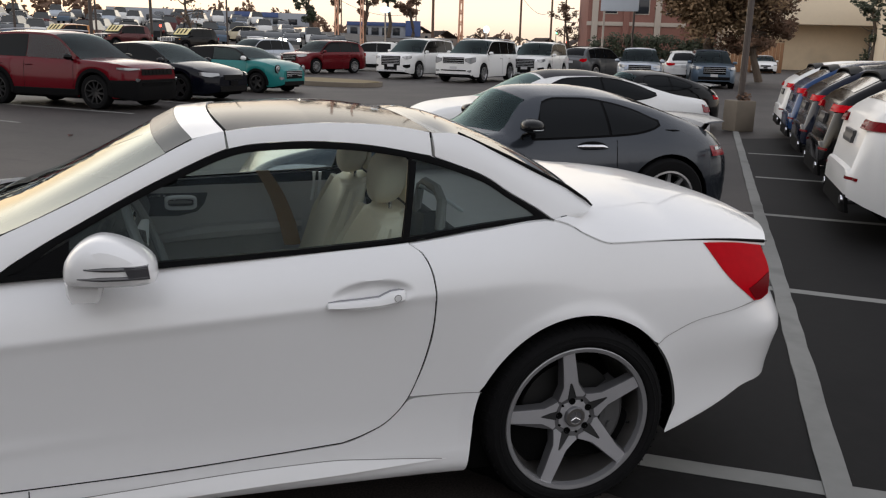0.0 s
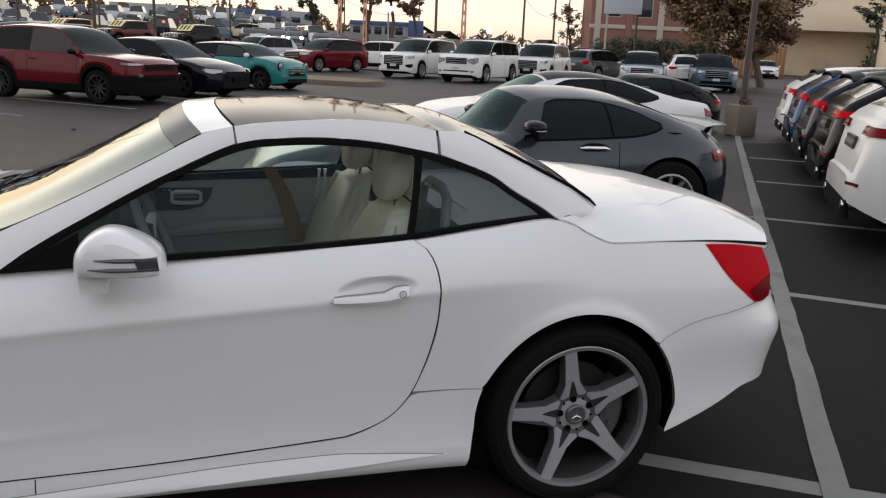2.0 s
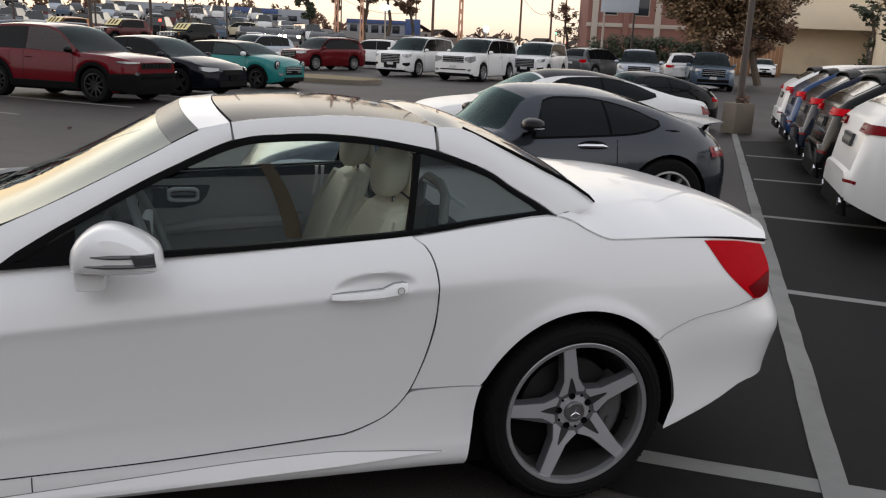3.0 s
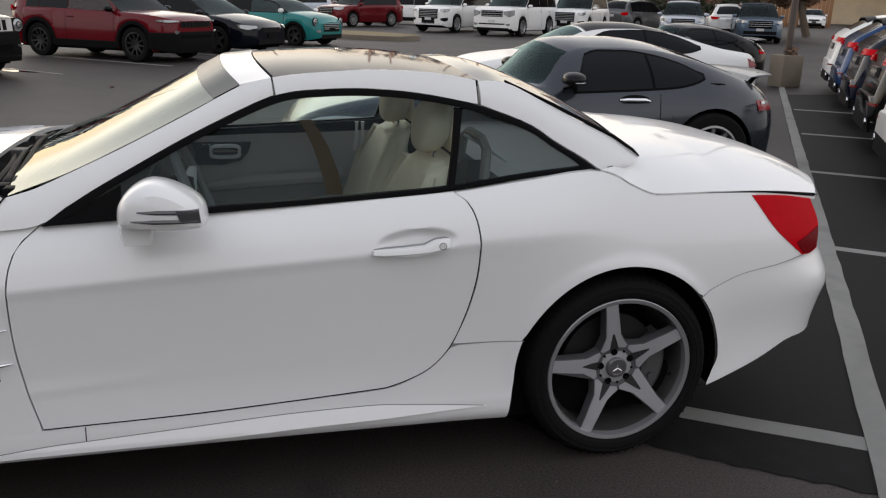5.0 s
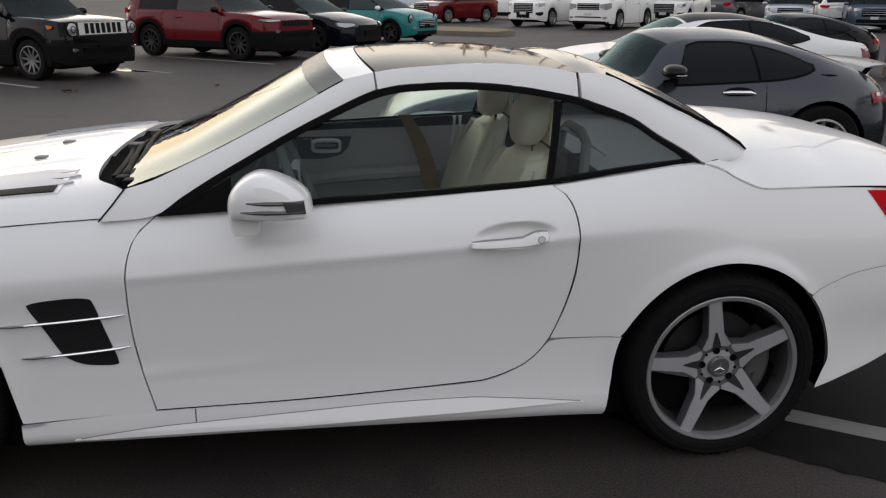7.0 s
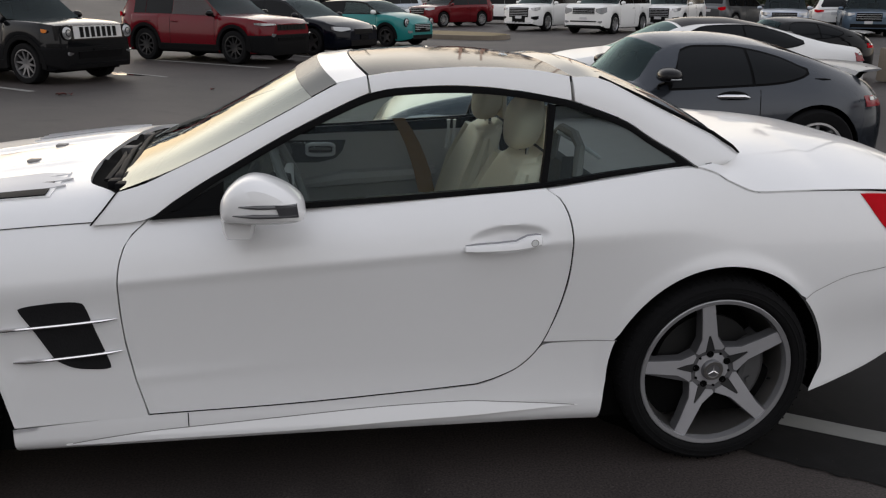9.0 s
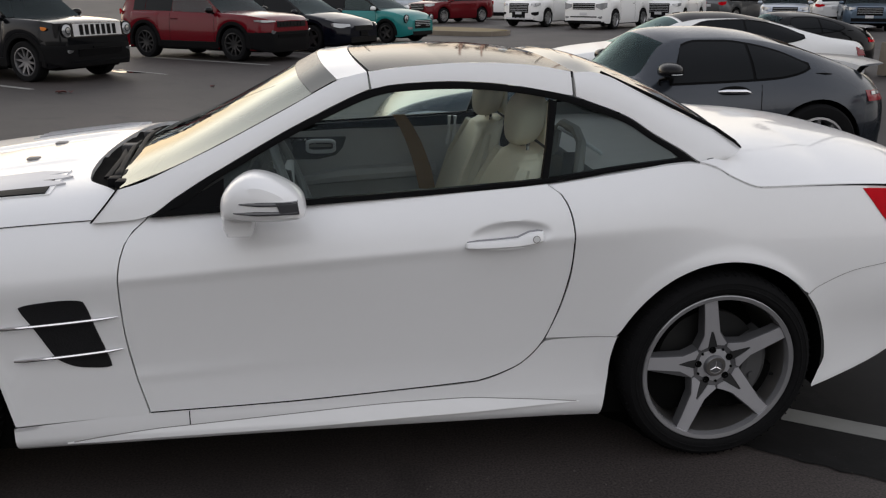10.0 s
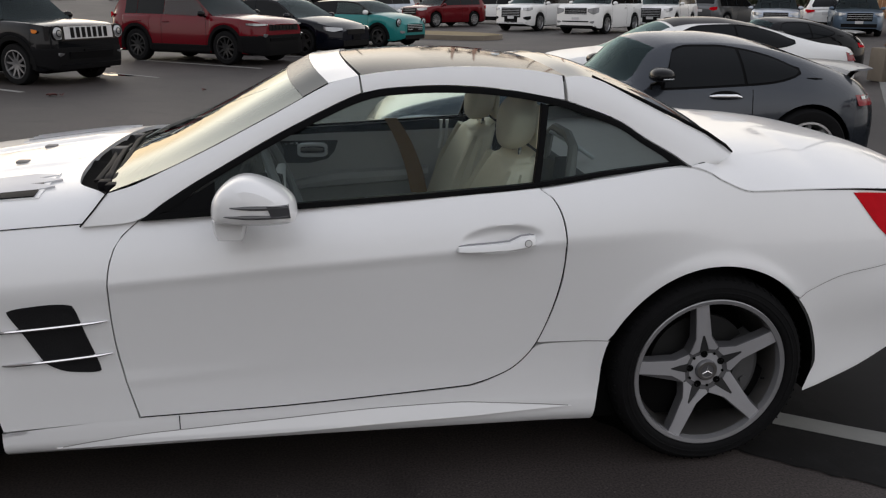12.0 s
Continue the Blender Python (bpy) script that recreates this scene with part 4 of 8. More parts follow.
for j in range(7):
    v = j / 6
    row = []
    for k in range(41):
        q = -1 + k / 20
        x = 0.975 - 0.225 * abs(q) ** 2.8 + 0.030 * math.sin(math.pi * (1 - v) * 0.8)
        zt = belt_line(0.79) + (lid_top(0.98) - belt_line(0.79)) * (1 - abs(q) ** 3)
        row.append((x, q * (0.70 + 0.05 * (1 - v)), 0.70 + (zt - 0.70) * v))
    rows.append(row)
part("tail_panel", sheet(rows, (-0.02, 0, 0)), M["white"], car, "white tail panel")
for name in ("rear_bumper",):
    near = path([(0.365, -0.91, 0), (0.55, -0.890, 0), (0.74, -0.842, 0), (0.867, -0.735, 0), (0.967, -0.50, 0), (1.025, -0.25, 0), (1.035, 0, 0)], 30)
    line = near + [Vector((p[0], -p[1], 0)) for p in near[-2::-1]]
    rows = []
    for j in range(17):
        v = j / 16
        row = []
        for i, p in enumerate(line):
            f = min(i, len(line) - 1 - i) / 30
            sg = -1 if i <= 30 else 1
            low = 0.250 + min(0.125, max(0, (p[0] - 0.36) * 0.38))
            top = 0.576
            for _ in range(4):
                z = low + (top - low) * v
                edge_x = -0.005 + math.sqrt(max(0.373 ** 2 - (z - 0.33) ** 2, 0)) if z > 0.33 else 0.366 - 0.035 * (0.33 - z) / 0.07
                x = p[0] + (edge_x - 0.365) * max(0, 1 - f * 3) ** 1.5
                top = float(np.interp(x, [0.26, 0.31, 0.43, 0.583, 0.705, 0.9], [0.570, 0.602, 0.646, 0.666, 0.686, 0.700]))
            tuck = float(np.interp(z, [0.255, 0.30, 0.42, 0.50, 0.56, 0.60, 0.70], [0.055, 0.018, 0.006, -0.010, -0.026, -0.020, 0.028]))
            side = Vector((x, sg * flank(x, z), 0))
            c = Vector((0.2, 0, 0))
            d = (p - c).normalized()
            back = Vector((p[0] - d[0] * tuck, p[1] - d[1] * tuck, 0))
            w = min(1, max(0, (f - 0.12) / 0.25))
            w = w * w * (3 - 2 * w)
            q = side.lerp(back, w)
            row.append((q[0], q[1], z))
        rows.append(row)
    rb = part(name, sheet(rows, (0, 0, 0.01)), M["white"], car, "white rear bumper")
    part("exhaust_tip", bar([(0.85, -0.55, 0.365), (0.945, -0.53, 0.362)], [0.020, 0.022], 14, 0.6), M["black_trim"], rb, "dark tail pipe")
    part("exhaust_tip", bar([(0.80, 0.60, 0.415), (0.915, 0.56, 0.412)], [0.03, 0.034], 14, 0.6), M["black_trim"], rb, "dark tail pipe")
    part("number_plate", boxed(1.042, 1.05, -0.15, 0.15, 0.50, 0.65, 0.002), M["plate"], rb)
near = path([(-2.97, -0.905, 0), (-3.2, -0.85, 0), (-3.4, -0.72, 0), (-3.52, -0.45, 0), (-3.56, 0, 0)], 20)
line = near + [Vector((p[0], -p[1], 0)) for p in near[-2::-1]]
rows = []
for j in range(9):
    z = 0.19 + 0.50 * j / 8
    rows.append([(p[0] + 0.05 * max(0, 1 - j / 3) - 0.06 * math.sin(math.pi * j / 8), p[1] * (1 - 0.02 * abs(j - 4) / 4), min(z, belt_line(p[0]) - 0.02)) for p in line])
fb = part("front_bumper", sheet(rows, (0.03, 0, 0)), M["white"], car, "white front bumper")
part("grille", slab([(-3.60, 0.36), (-3.57, 0.62), (-3.52, 0.62), (-3.52, 0.36)], -0.42, 0.42), M["black_trim"], fb, "dark grille opening")
for s in (-1, 1):
    rows = [[(-3.47 + 0.30 * t, s * (0.62 + 0.17 * t), 0.60 + 0.11 * v + 0.06 * t) for t in np.linspace(0, 1, 8)] for v in np.linspace(0, 1, 6)]
    part("headlamp", sheet(rows, (0.05, -s * 0.03, 0)), M["lamp_clear"], car, "clear headlamp")
under = boxed(-3.3, 0.34, -0.84, 0.84, 0.145, 0.30, 0.02)
part("underbody", under, M["dark"], car, "dark underbody")

# cabin
M["bright_pull"] = mat("bright_satin_metal", (0.85, 0.86, 0.87), 0.25, 0.3, 0, 0.04, 40)
M["strap"] = mat("brown_strap", (0.24, 0.14, 0.055), 0.7, 0, 0, 0.15, 60, 0.15)
M["wheel_leather"] = mat("grey_wheel_leather", (0.22, 0.22, 0.22), 0.45, 0, 0, 0.1, 40, 0.1)
M["pale_trim"] = mat("pale_grey_trim", (0.55, 0.57, 0.58), 0.4, 0, 0, 0.05, 30)
bm = boxed(-1.72, -0.42, -0.76, 0.76, 0.28, 0.36)
part("cabin_floor", bm, M["cabin"], car)
rows = [[(x + (0.13 * abs(y / 0.77) ** 4 if x < -1.9 else 0), y, z + 0.015 * math.cos(y * 3)) for y in np.linspace(-0.77, 0.77, 21)] for x, z in ((-1.93, 0.93), (-1.75, 0.945), (-1.55, 0.925), (-1.47, 0.88), (-1.44, 0.80), (-1.48, 0.66), (-1.62, 0.40))]
dash = part("dashboard", sheet(rows, (0, 0, -0.01)), M["cabin"], car, "dark dashboard")
part("instrument_hood", bar([(-1.52, -0.52, 0.90), (-1.50, -0.45, 0.945), (-1.50, -0.29, 0.945), (-1.52, -0.22, 0.90)], 0.02, 8), M["cabin"], dash)
for y in (-0.1, 0.1):
    part("air_outlet", lathe([(0.0, 0.0), (0.03, 0.0), (0.034, 0.006), (0.034, 0.02)], 20), M["chrome"], dash).matrix_basis = pose(-1.455, y, 0.865, 0, 0, 90)
ring = [(-1.375 - 0.065 * math.sin(a), -0.37 + 0.185 * math.cos(a), 0.865 + 0.165 * math.sin(a)) for a in np.linspace(0, 2 * math.pi, 37)]
st = part("steering_wheel", bar(ring, 0.016, 10), M["wheel_leather"], car, "dark leather steering wheel")
for a in (20, 160, 270):
    a = radians(a)
    part("wheel_spoke", bar([(-1.41, -0.37, 0.86), (-1.375 - 0.06 * math.sin(a), -0.37 + 0.17 * math.cos(a), 0.865 + 0.150 * math.sin(a))], [0.035, 0.014], 8, 0.4), M["bright_pull"], st, "silver spoke")
part("steering_boss", lathe([(0, -0.02), (0.05, -0.015), (0.06, 0.02), (0.05, 0.1)], 20), M["cabin"], st).matrix_basis = pose(-1.40, -0.37, 0.862, 0, 0, 90)
part("centre_console", boxed(-1.6, -0.5, -0.13, 0.13, 0.34, 0.60, 0.04), M["cabin"], car, "dark centre console")
part("bulkhead", boxed(-0.40, -0.34, -0.74, 0.74, 0.30, 0.93, 0.02), M["cabin"], car)
rows = [[(x, y, 0.925 + 0.02 * (x + 0.34)) for y in np.linspace(-0.76, 0.76, 9)] for x in np.linspace(-0.37, 0.12, 6)]
part("rear_deck", sheet(rows, (0, 0, -0.02)), M["door_grey"], car, "grey carpeted rear deck")
for s in (-1, 1):
    rows = [[(x, s * (0.80 - 0.05 * math.sin(v * 2.6)), 0.34 + (belt_line(x) - 0.335) * v) for x in np.linspace(-1.72, -0.52, 14)] for v in np.linspace(0, 1, 9)]
    trim = part("door_trim", sheet(rows, (0, s * 0.02, 0)), M["door_grey"], car, "grey inner door card under a dark cap")
    cap = [[(x, s * (0.808 - 0.045 * math.sin(v * 2.0)), belt_line(x) + 0.004 - (0.070 + 0.135 * max(0.0, x + 1.19)) * (1 - v)) for x in np.linspace(-1.70, -0.53, 14)] for v in np.linspace(0, 1, 5)]
    part("door_cap", sheet(cap, (0, s * 0.012, 0)), M["black_trim"], trim, "black door cap")
    part("arm_rest", bar([(-1.45, s * 0.74, 0.62), (-1.2, s * 0.72, 0.66), (-0.75, s * 0.72, 0.68)], [0.02, 0.04, 0.035], 8), M["door_grey"], trim, "grey arm rest")
    part("inner_handle", bar([(-1.46, s * 0.745, 0.80), (-1.43, s * 0.735, 0.83), (-1.36, s * 0.735, 0.83), (-1.33, s * 0.745, 0.80)], 0.009, 8), M["chrome"], trim, "bright inner handle")
    part("roof_lining", sheet([[(x, s * y, z) for x in np.linspace(-1.10, -0.46, 8)] for y, z in ((0.59, 1.235), (0.52, 1.262), (0.45, 1.270))], (0, 0, 0.006)), M["tan"], car, "tan roof lining edge")
    part("roll_hoop", bar([(-0.40, s * 0.20, 0.92), (-0.39, s * 0.22, 1.02), (-0.39, s * 0.30, 1.05), (-0.39, s * 0.46, 1.05), (-0.39, s * 0.53, 1.02), (-0.40, s * 0.55, 0.92)], 0.018, 8), M["grey_trim"], car, "grey roll hoop behind the seat")
    part("belt_strap", sheet([[(-0.47 + 0.01 * t, s * (0.60 - 0.13 * t), 1.0 - 0.3 * t), (-0.43 + 0.01 * t, s * (0.60 - 0.13 * t), 1.0 - 0.3 * t)] for t in np.linspace(0, 1, 8)], (0, -s * 0.003, 0)), M["cabin"], car, "dark seat belt")


def seat(y0):
    st = part("seat", boxed(-1.15, -0.62, y0 - 0.25, y0 + 0.25, 0.33, 0.48, 0.06), M["cream"], car, "cream leather bucket seat")
    rows = []
    for i in range(15):
        t = i / 14
        zc, xc = 0.44 + 0.535 * t, -0.735 + 0.180 * t
        w = 0.25 - 0.10 * (max(0, t - 0.55) / 0.45) ** 1.6
        th = 0.085 - 0.025 * t
        row = []
        for k in range(24):
            a = 2 * math.pi * k / 24
            ca, sa = math.cos(a), math.sin(a)
            px = math.copysign(abs(ca) ** 0.6, ca)
            py = math.copysign(abs(sa) ** 0.5, sa)
            bolster = 0.045 * abs(py) ** 3 * (1 if ca < 0 else 0) * math.sin(math.pi * min(1, t * 0.9 + 0.1))
            row.append((xc + th * px - bolster, y0 + w * py, zc + 0.01 * px))
        rows.append(row)
    bm = bmesh.new()
    vs = add_grid(bm, rows, True)
    bm.faces.new(vs[0])
    bm.faces.new(vs[-1])
    bmesh.ops.bevel(bm, geom=[e for e in bm.edges if e.verts[0] in vs[-1] and e.verts[1] in vs[-1]], offset=0.02, segments=3, affect='EDGES')
    part("backrest", bm, M["cream"], st, "", 60)
    bm = bmesh.new()
    bmesh.ops.create_uvsphere(bm, u_segments=24, v_segments=14, radius=1.0)
    for v in bm.verts:
        c = v.co
        k = 1 - 0.30 * max(0, -c.z)
        v.co = (-0.555 + 0.062 * math.copysign(abs(c.x) ** 0.7, c.x) + 0.02 * c.z, y0 + 0.128 * k * math.copysign(abs(c.y) ** 0.7, c.y), 1.085 + 0.095 * math.copysign(abs(c.z) ** 0.75, c.z))
    part("headrest", bm, M["cream"], st, "", 80)
    part("headrest_back", boxed(-0.505, -0.485, y0 - 0.10, y0 + 0.10, 1.00, 1.15, 0.008), M["cream"], st, "cream headrest back")
    for k in (-1, 1):
        part("side_bolster", bar([(-1.12, y0 + k * 0.23, 0.46), (-0.9, y0 + k * 0.25, 0.49), (-0.74, y0 + k * 0.24, 0.54), (-0.66, y0 + k * 0.235, 0.78), (-0.60, y0 + k * 0.20, 0.94)], [0.03, 0.045, 0.05, 0.048, 0.025], 10), M["cream"], st)
    for k in (-0.05, 0.05):
        part("headrest_post", bar([(-0.55, y0 + k, 0.95), (-0.55, y0 + k, 1.02)], 0.007, 6), M["chrome"], st)


seat(-0.37)
seat(0.37)

# dark shut lines between the body panels
for s in (-1, 1):
    part("shut_line", bar([(x, s * (flank(x, belt_line(x)) + 0.0015), belt_line(x) + 0.0008) for x in np.linspace(-3.2, -1.79, 30)], 0.0014, 5), M["black_trim"], car)
    part("shut_line", bar([(-1.938, s * (cabin_side(0.868) + 0.004), 0.868), (-1.90, s * (cabin_side(0.91) + 0.010), 0.912), (-1.866, s * (cabin_side(0.955) + 0.004), 0.956)], 0.0025, 6), M["black_trim"], car)
    part("shut_line", bar([(x, s * (flank(x, belt_line(x)) + 0.0005), belt_line(x) + 0.0005) for x in np.linspace(-0.068, 0.79, 60)], 0.0016, 6), M["black_trim"], car)
    part("shut_line", bar([(x, s * (flank(x, z) + 0.0005), z) for x, z, _ in path([(0.274, 0.583, 0), (0.31, 0.604, 0), (0.43, 0.648, 0), (0.583, 0.668, 0), (0.70, 0.688, 0)], 30)], 0.0010, 5), M["grey_trim"], car)
    part("shut_line", bar([(x, s * (flank(x, 0.4615) + 0.0002), 0.4615) for x in np.linspace(-0.585, -0.35, 8)], 0.0014, 5), M["grey_trim"], car)

for s in (-1, 1):
    edge = path(DOOR_LOW, 30) + path(DOOR_REAR, 50)[1:]
    part("shut_line", bar([(p[0], s * (flank(p[0], p[1]) + 0.0002), p[1] - 0.002) for p in edge], 0.0017, 5), M["black_trim"], car)

# dark trim on the inside of the far windscreen pillar
for s in (1,):
    wide_, in_ = 0.15, 0.135
    rows = [[(-1.69 + 0.44 * t, s * (0.755 - in_ * t), 0.91 + 0.26 * t), (-1.69 + 0.44 * t + wide_, s * (0.745 - in_ * t), 0.905 + 0.26 * t)] for t in np.linspace(0, 1, 9)]
    part("pillar_trim", sheet(rows, (0, s * 0.008, 0)), M["cabin"], car, "dark inner trim of the windscreen pillar")

# far door furniture seen through the near window, and the pale hoop cover behind the seat
pad = slab([(-1.50, 0.735), (-1.32, 0.733), (-1.235, 0.752), (-1.20, 0.790), (-1.182, 0.842), (-1.50, 0.842)], 0.738, 0.752)
bmesh.ops.bevel(pad, geom=pad.edges[:], offset=0.004, segments=2, affect='EDGES')
pad = part("handle_pad", pad, M["cabin"], car, "dark panel round the far door pull")
loop = [(-1.306 + 0.065 * math.copysign(abs(math.cos(a)) ** 0.45, math.cos(a)), 0.722, 0.800 + 0.026 * math.copysign(abs(math.sin(a)) ** 0.45, math.sin(a))) for a in np.linspace(0, 2 * math.pi, 33)]
part("handle_frame", bar(loop, 0.010, 8), M["bright_pull"], pad, "bright frame of the inner handle")
part("pull_lever", bar([(-1.36, 0.724, 0.803), (-1.30, 0.712, 0.806), (-1.255, 0.716, 0.803)], [0.008, 0.012, 0.008], 8, 0.7), M["grey_trim"], pad)
for x in (-0.700, -0.672):
    part("belt_guide", bar([(x - 0.008, 0.60, 0.82), (x, 0.60, 0.88), (x + 0.003, 0.60, 0.955)], 0.009, 8), M["bright_pull"], car, "bright belt guide")
part("strap", sheet([[(x - w, 0.62 + 0.01 * t, z), (x, 0.612 + 0.01 * t, z), (x + w, 0.62 + 0.01 * t, z)] for t, x, z, w in ((0, -0.935, 0.962, 0.030), (0.2, -0.900, 0.905, 0.033), (0.4, -0.868, 0.84, 0.036), (0.6, -0.842, 0.77, 0.038), (0.8, -0.820, 0.70, 0.040), (1.0, -0.800, 0.60, 0.040))], (0, 0.004, 0)), M["strap"], car, "brown strap hanging beside the far door")
part("hoop_cover", bar([(-0.425, -0.35, 1.045), (-0.36, -0.36, 1.012), (-0.258, -0.35, 0.944)], [0.010, 0.016, 0.012], 10, 0.6), M["pale_trim"], car, "pale cover behind the seat")

# ---- ground: one asphalt sheet out to the horizon, with worn stall lines ----
asphalt = bpy.data.materials.new("worn_asphalt")
asphalt.use_nodes = True
n, l = asphalt.node_tree.nodes, asphalt.node_tree.links
b = n["Principled BSDF"]
co = n.new("ShaderNodeTexCoord")
patch = n.new("ShaderNodeTexNoise")
patch.inputs["Scale"].default_value = 0.45
patch.inputs["Detail"].default_value = 6
stain = n.new("ShaderNodeTexNoise")
stain.inputs["Scale"].default_value = 2.6
stain.inputs["Detail"].default_value = 5
grit = n.new("ShaderNodeTexNoise")
grit.inputs["Scale"].default_value = 130
grit.inputs["Detail"].default_value = 8
for t in (patch, stain, grit):
    l.new(co.outputs["Object"], t.inputs["Vector"])
r1 = n.new("ShaderNodeValToRGB")
r1.color_ramp.elements[0].position, r1.color_ramp.elements[0].color = 0.32, (0.0178, 0.0146, 0.0137, 1)
r1.color_ramp.elements[1].position, r1.color_ramp.elements[1].color = 0.70, (0.040, 0.0328, 0.0306, 1)
l.new(patch.outputs["Fac"], r1.inputs[0])
r2 = n.new("ShaderNodeMapRange")
r2.inputs["From Min"].default_value, r2.inputs["From Max"].default_value = 0.56, 0.72
r2.inputs["To Min"].default_value, r2.inputs["To Max"].default_value = 1.0, 0.62
l.new(stain.outputs["Fac"], r2.inputs["Value"])
r3 = n.new("ShaderNodeMapRange")
r3.inputs["From Min"].default_value, r3.inputs["From Max"].default_value = 0.3, 0.7
r3.inputs["To Min"].default_value, r3.inputs["To Max"].default_value = 0.42, 2.0
l.new(grit.outputs["Fac"], r3.inputs["Value"])
m1 = n.new("ShaderNodeMath")
m1.operation = 'MULTIPLY'
l.new(r2.outputs[0], m1.inputs[0])
l.new(r3.outputs[0], m1.inputs[1])
mx = n.new("ShaderNodeMix")
mx.data_type, mx.blend_type = 'RGBA', 'MULTIPLY'
mx.inputs["Factor"].default_value = 1
l.new(r1.outputs[0], mx.inputs["A"])
l.new(m1.outputs[0], mx.inputs["B"])
l.new(mx.outputs["Result"], b.inputs["Base Color"])
bp = n.new("ShaderNodeBump")
bp.inputs["Strength"].default_value = 0.03
bp.inputs["Distance"].default_value = 0.006
l.new(grit.outputs["Fac"], bp.inputs["Height"])
l.new(bp.outputs[0], b.inputs["Normal"])
b.inputs["Roughness"].default_value = 0.66
b.inputs["Specular IOR Level"].default_value = 0.40



def lie(x, y):
    """Height of the ground: level lot with a shallow drain hollow, then a bank that climbs to the far lot."""
    bank = step(y, 48, 72) * 1.0 * (1 - step(x, 6, 20)) + step(y, 80, 150) * 3.4 * (1 - step(x, 20, 60))
    edge = 0.62 + (y + 1.62) * 0.662 - x
    hollow = 0.155 * step(edge, 0.3, 1.3) * step(y, 2.5, 7.0) * (1 - step(y, 12.0, 15.0)) * (1 - step(-x, 2.0, 5.0))
    return bank - hollow


xs = [-1500, -500, -200, -110, -70, -50, -40] + list(range(-32, 33)) + [36, 40, 46, 54, 64, 80, 110, 200, 500, 1500]
ys = [-1500, -400, -120, -60, -36] + list(range(-24, 34)) + list(range(36, 84, 4)) + list(range(90, 160, 8)) + [180, 240, 400, 800, 1500]
bm = bmesh.new()
add_grid(bm, [[(x, y, lie(x, y)) for x in xs] for y in ys])
tagged(part("ground", bm, asphalt), "dark worn asphalt of a parking lot", "ground", "", "structure")


def stall_line(x0, y0, x1, y1, w=0.10, up=0.005):
    d = Vector((x1 - x0, y1 - y0, 0))
    nrm = Vector((-d.y, d.x, 0)).normalized() * w / 2
    k = max(2, int(d.length / 0.25))
    rnd = random.Random(int(x0 * 100 + y0 * 10))
    rows = []
    for i in range(k + 1):
        p = Vector((x0, y0, 0.0)) + d * i / k
        p.z = lie(p.x, p.y) + up
        a, c = rnd.uniform(0.9, 1.08), rnd.uniform(0.9, 1.08)
        rows.append([p - nrm * a, p + nrm * c])
    ob = part("stall_line", sheet(rows, (0, 0, -0.008)), M["line"])
    tagged(ob, "worn white painted stall line on asphalt", "marking", "stall lines", "structure")


stall_line(0.62, -1.62, 9.6, 11.95, 0.11, 0.010)
for x0, y0, x1, y1 in ((0.40, -0.67, 5.2, -3.7), (2.50, 1.25, 6.4, -1.7), (4.1, 3.55, 8.2, 0.6), (5.6, 5.75, 9.7, 2.9), (7.1, 8.0, 11.2, 5.2), (0.40, -0.67, -3.0, 1.9), (2.5, 1.25, -1.6, 4.3), (4.1, 3.55, 0.1, 6.3),
                       (-9.0, 13.4, -6.14, 10.84), (-7.6, 15.9, -4.5, 13.25), (-5.8, 17.8, -2.71, 15.14), (-4.0, 20.4, -1.4, 18.1)):
    stall_line(x0, y0, x1, y1)

# darker asphalt behind the rear wheel; its sealed part also paints the tail's shade
M["dark_asphalt"] = mat("darker_asphalt", (0.0098, 0.0093, 0.0093), 0.70, 0, 0, 0.4, 14, 0.05, 0.85, (0.0055, 0.0055, 0.0057), spec=0.13)
M["sealed"] = mat("sealed_and_shaded_asphalt", (0.0085, 0.0083, 0.0085), 0.7, 0, 0, 0.45, 90, 0.05, 0.5, (0.016, 0.016, 0.0165), spec=0.12)


def asphalt_patch(outline, ragged, m, label):
    """A flat stretch of other asphalt; the first edges of its outline are ragged."""
    rnd = random.Random(4)
    bm = bmesh.new()
    ring = []
    for i, (x0, y0) in enumerate(outline):
        x1, y1 = outline[(i + 1) % len(outline)]
        k = max(1, int(math.hypot(x1 - x0, y1 - y0) / 0.035)) if i < ragged else 1
        for j in range(k):
            jit = rnd.uniform(-0.008, 0.008) if j else 0.0
            ring.append((x0 + (x1 - x0) * j / k + jit, y0 + (y1 - y0) * j / k + jit, 0.0035))
    bm.faces.new([bm.verts.new(q) for q in ring])
    bmesh.ops.triangulate(bm, faces=bm.faces[:])
    ob = tagged(part("asphalt_patch", bm, m), label, "asphalt", "", "structure")
    for p in ob.data.polygons:
        p.use_smooth = False


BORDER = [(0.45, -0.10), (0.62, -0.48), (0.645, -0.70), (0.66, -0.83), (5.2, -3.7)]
# the strip's end beside the wheel takes in the shade under the car
asphalt_patch([(-0.35, -0.45), (-0.12, -0.86), (0.16, -0.87), (0.30, -0.995), (0.55, -1.16), (0.95, -1.45), (1.6, -1.95), (2.6, -2.75), (5.0, -4.2)] + BORDER[::-1] + [(0.2, 0.2), (-0.35, 0.1)], 8, M["sealed"], "black sealed asphalt strip with a ragged edge, and painted shade under the tail")
asphalt_patch(BORDER[:4] + [(1.0, -1.05), (1.40, -0.45), (2.52, 1.24), (1.4, 1.3), (0.4, 0.8)], 0, M["dark_asphalt"], "darker asphalt behind the rear bumper")
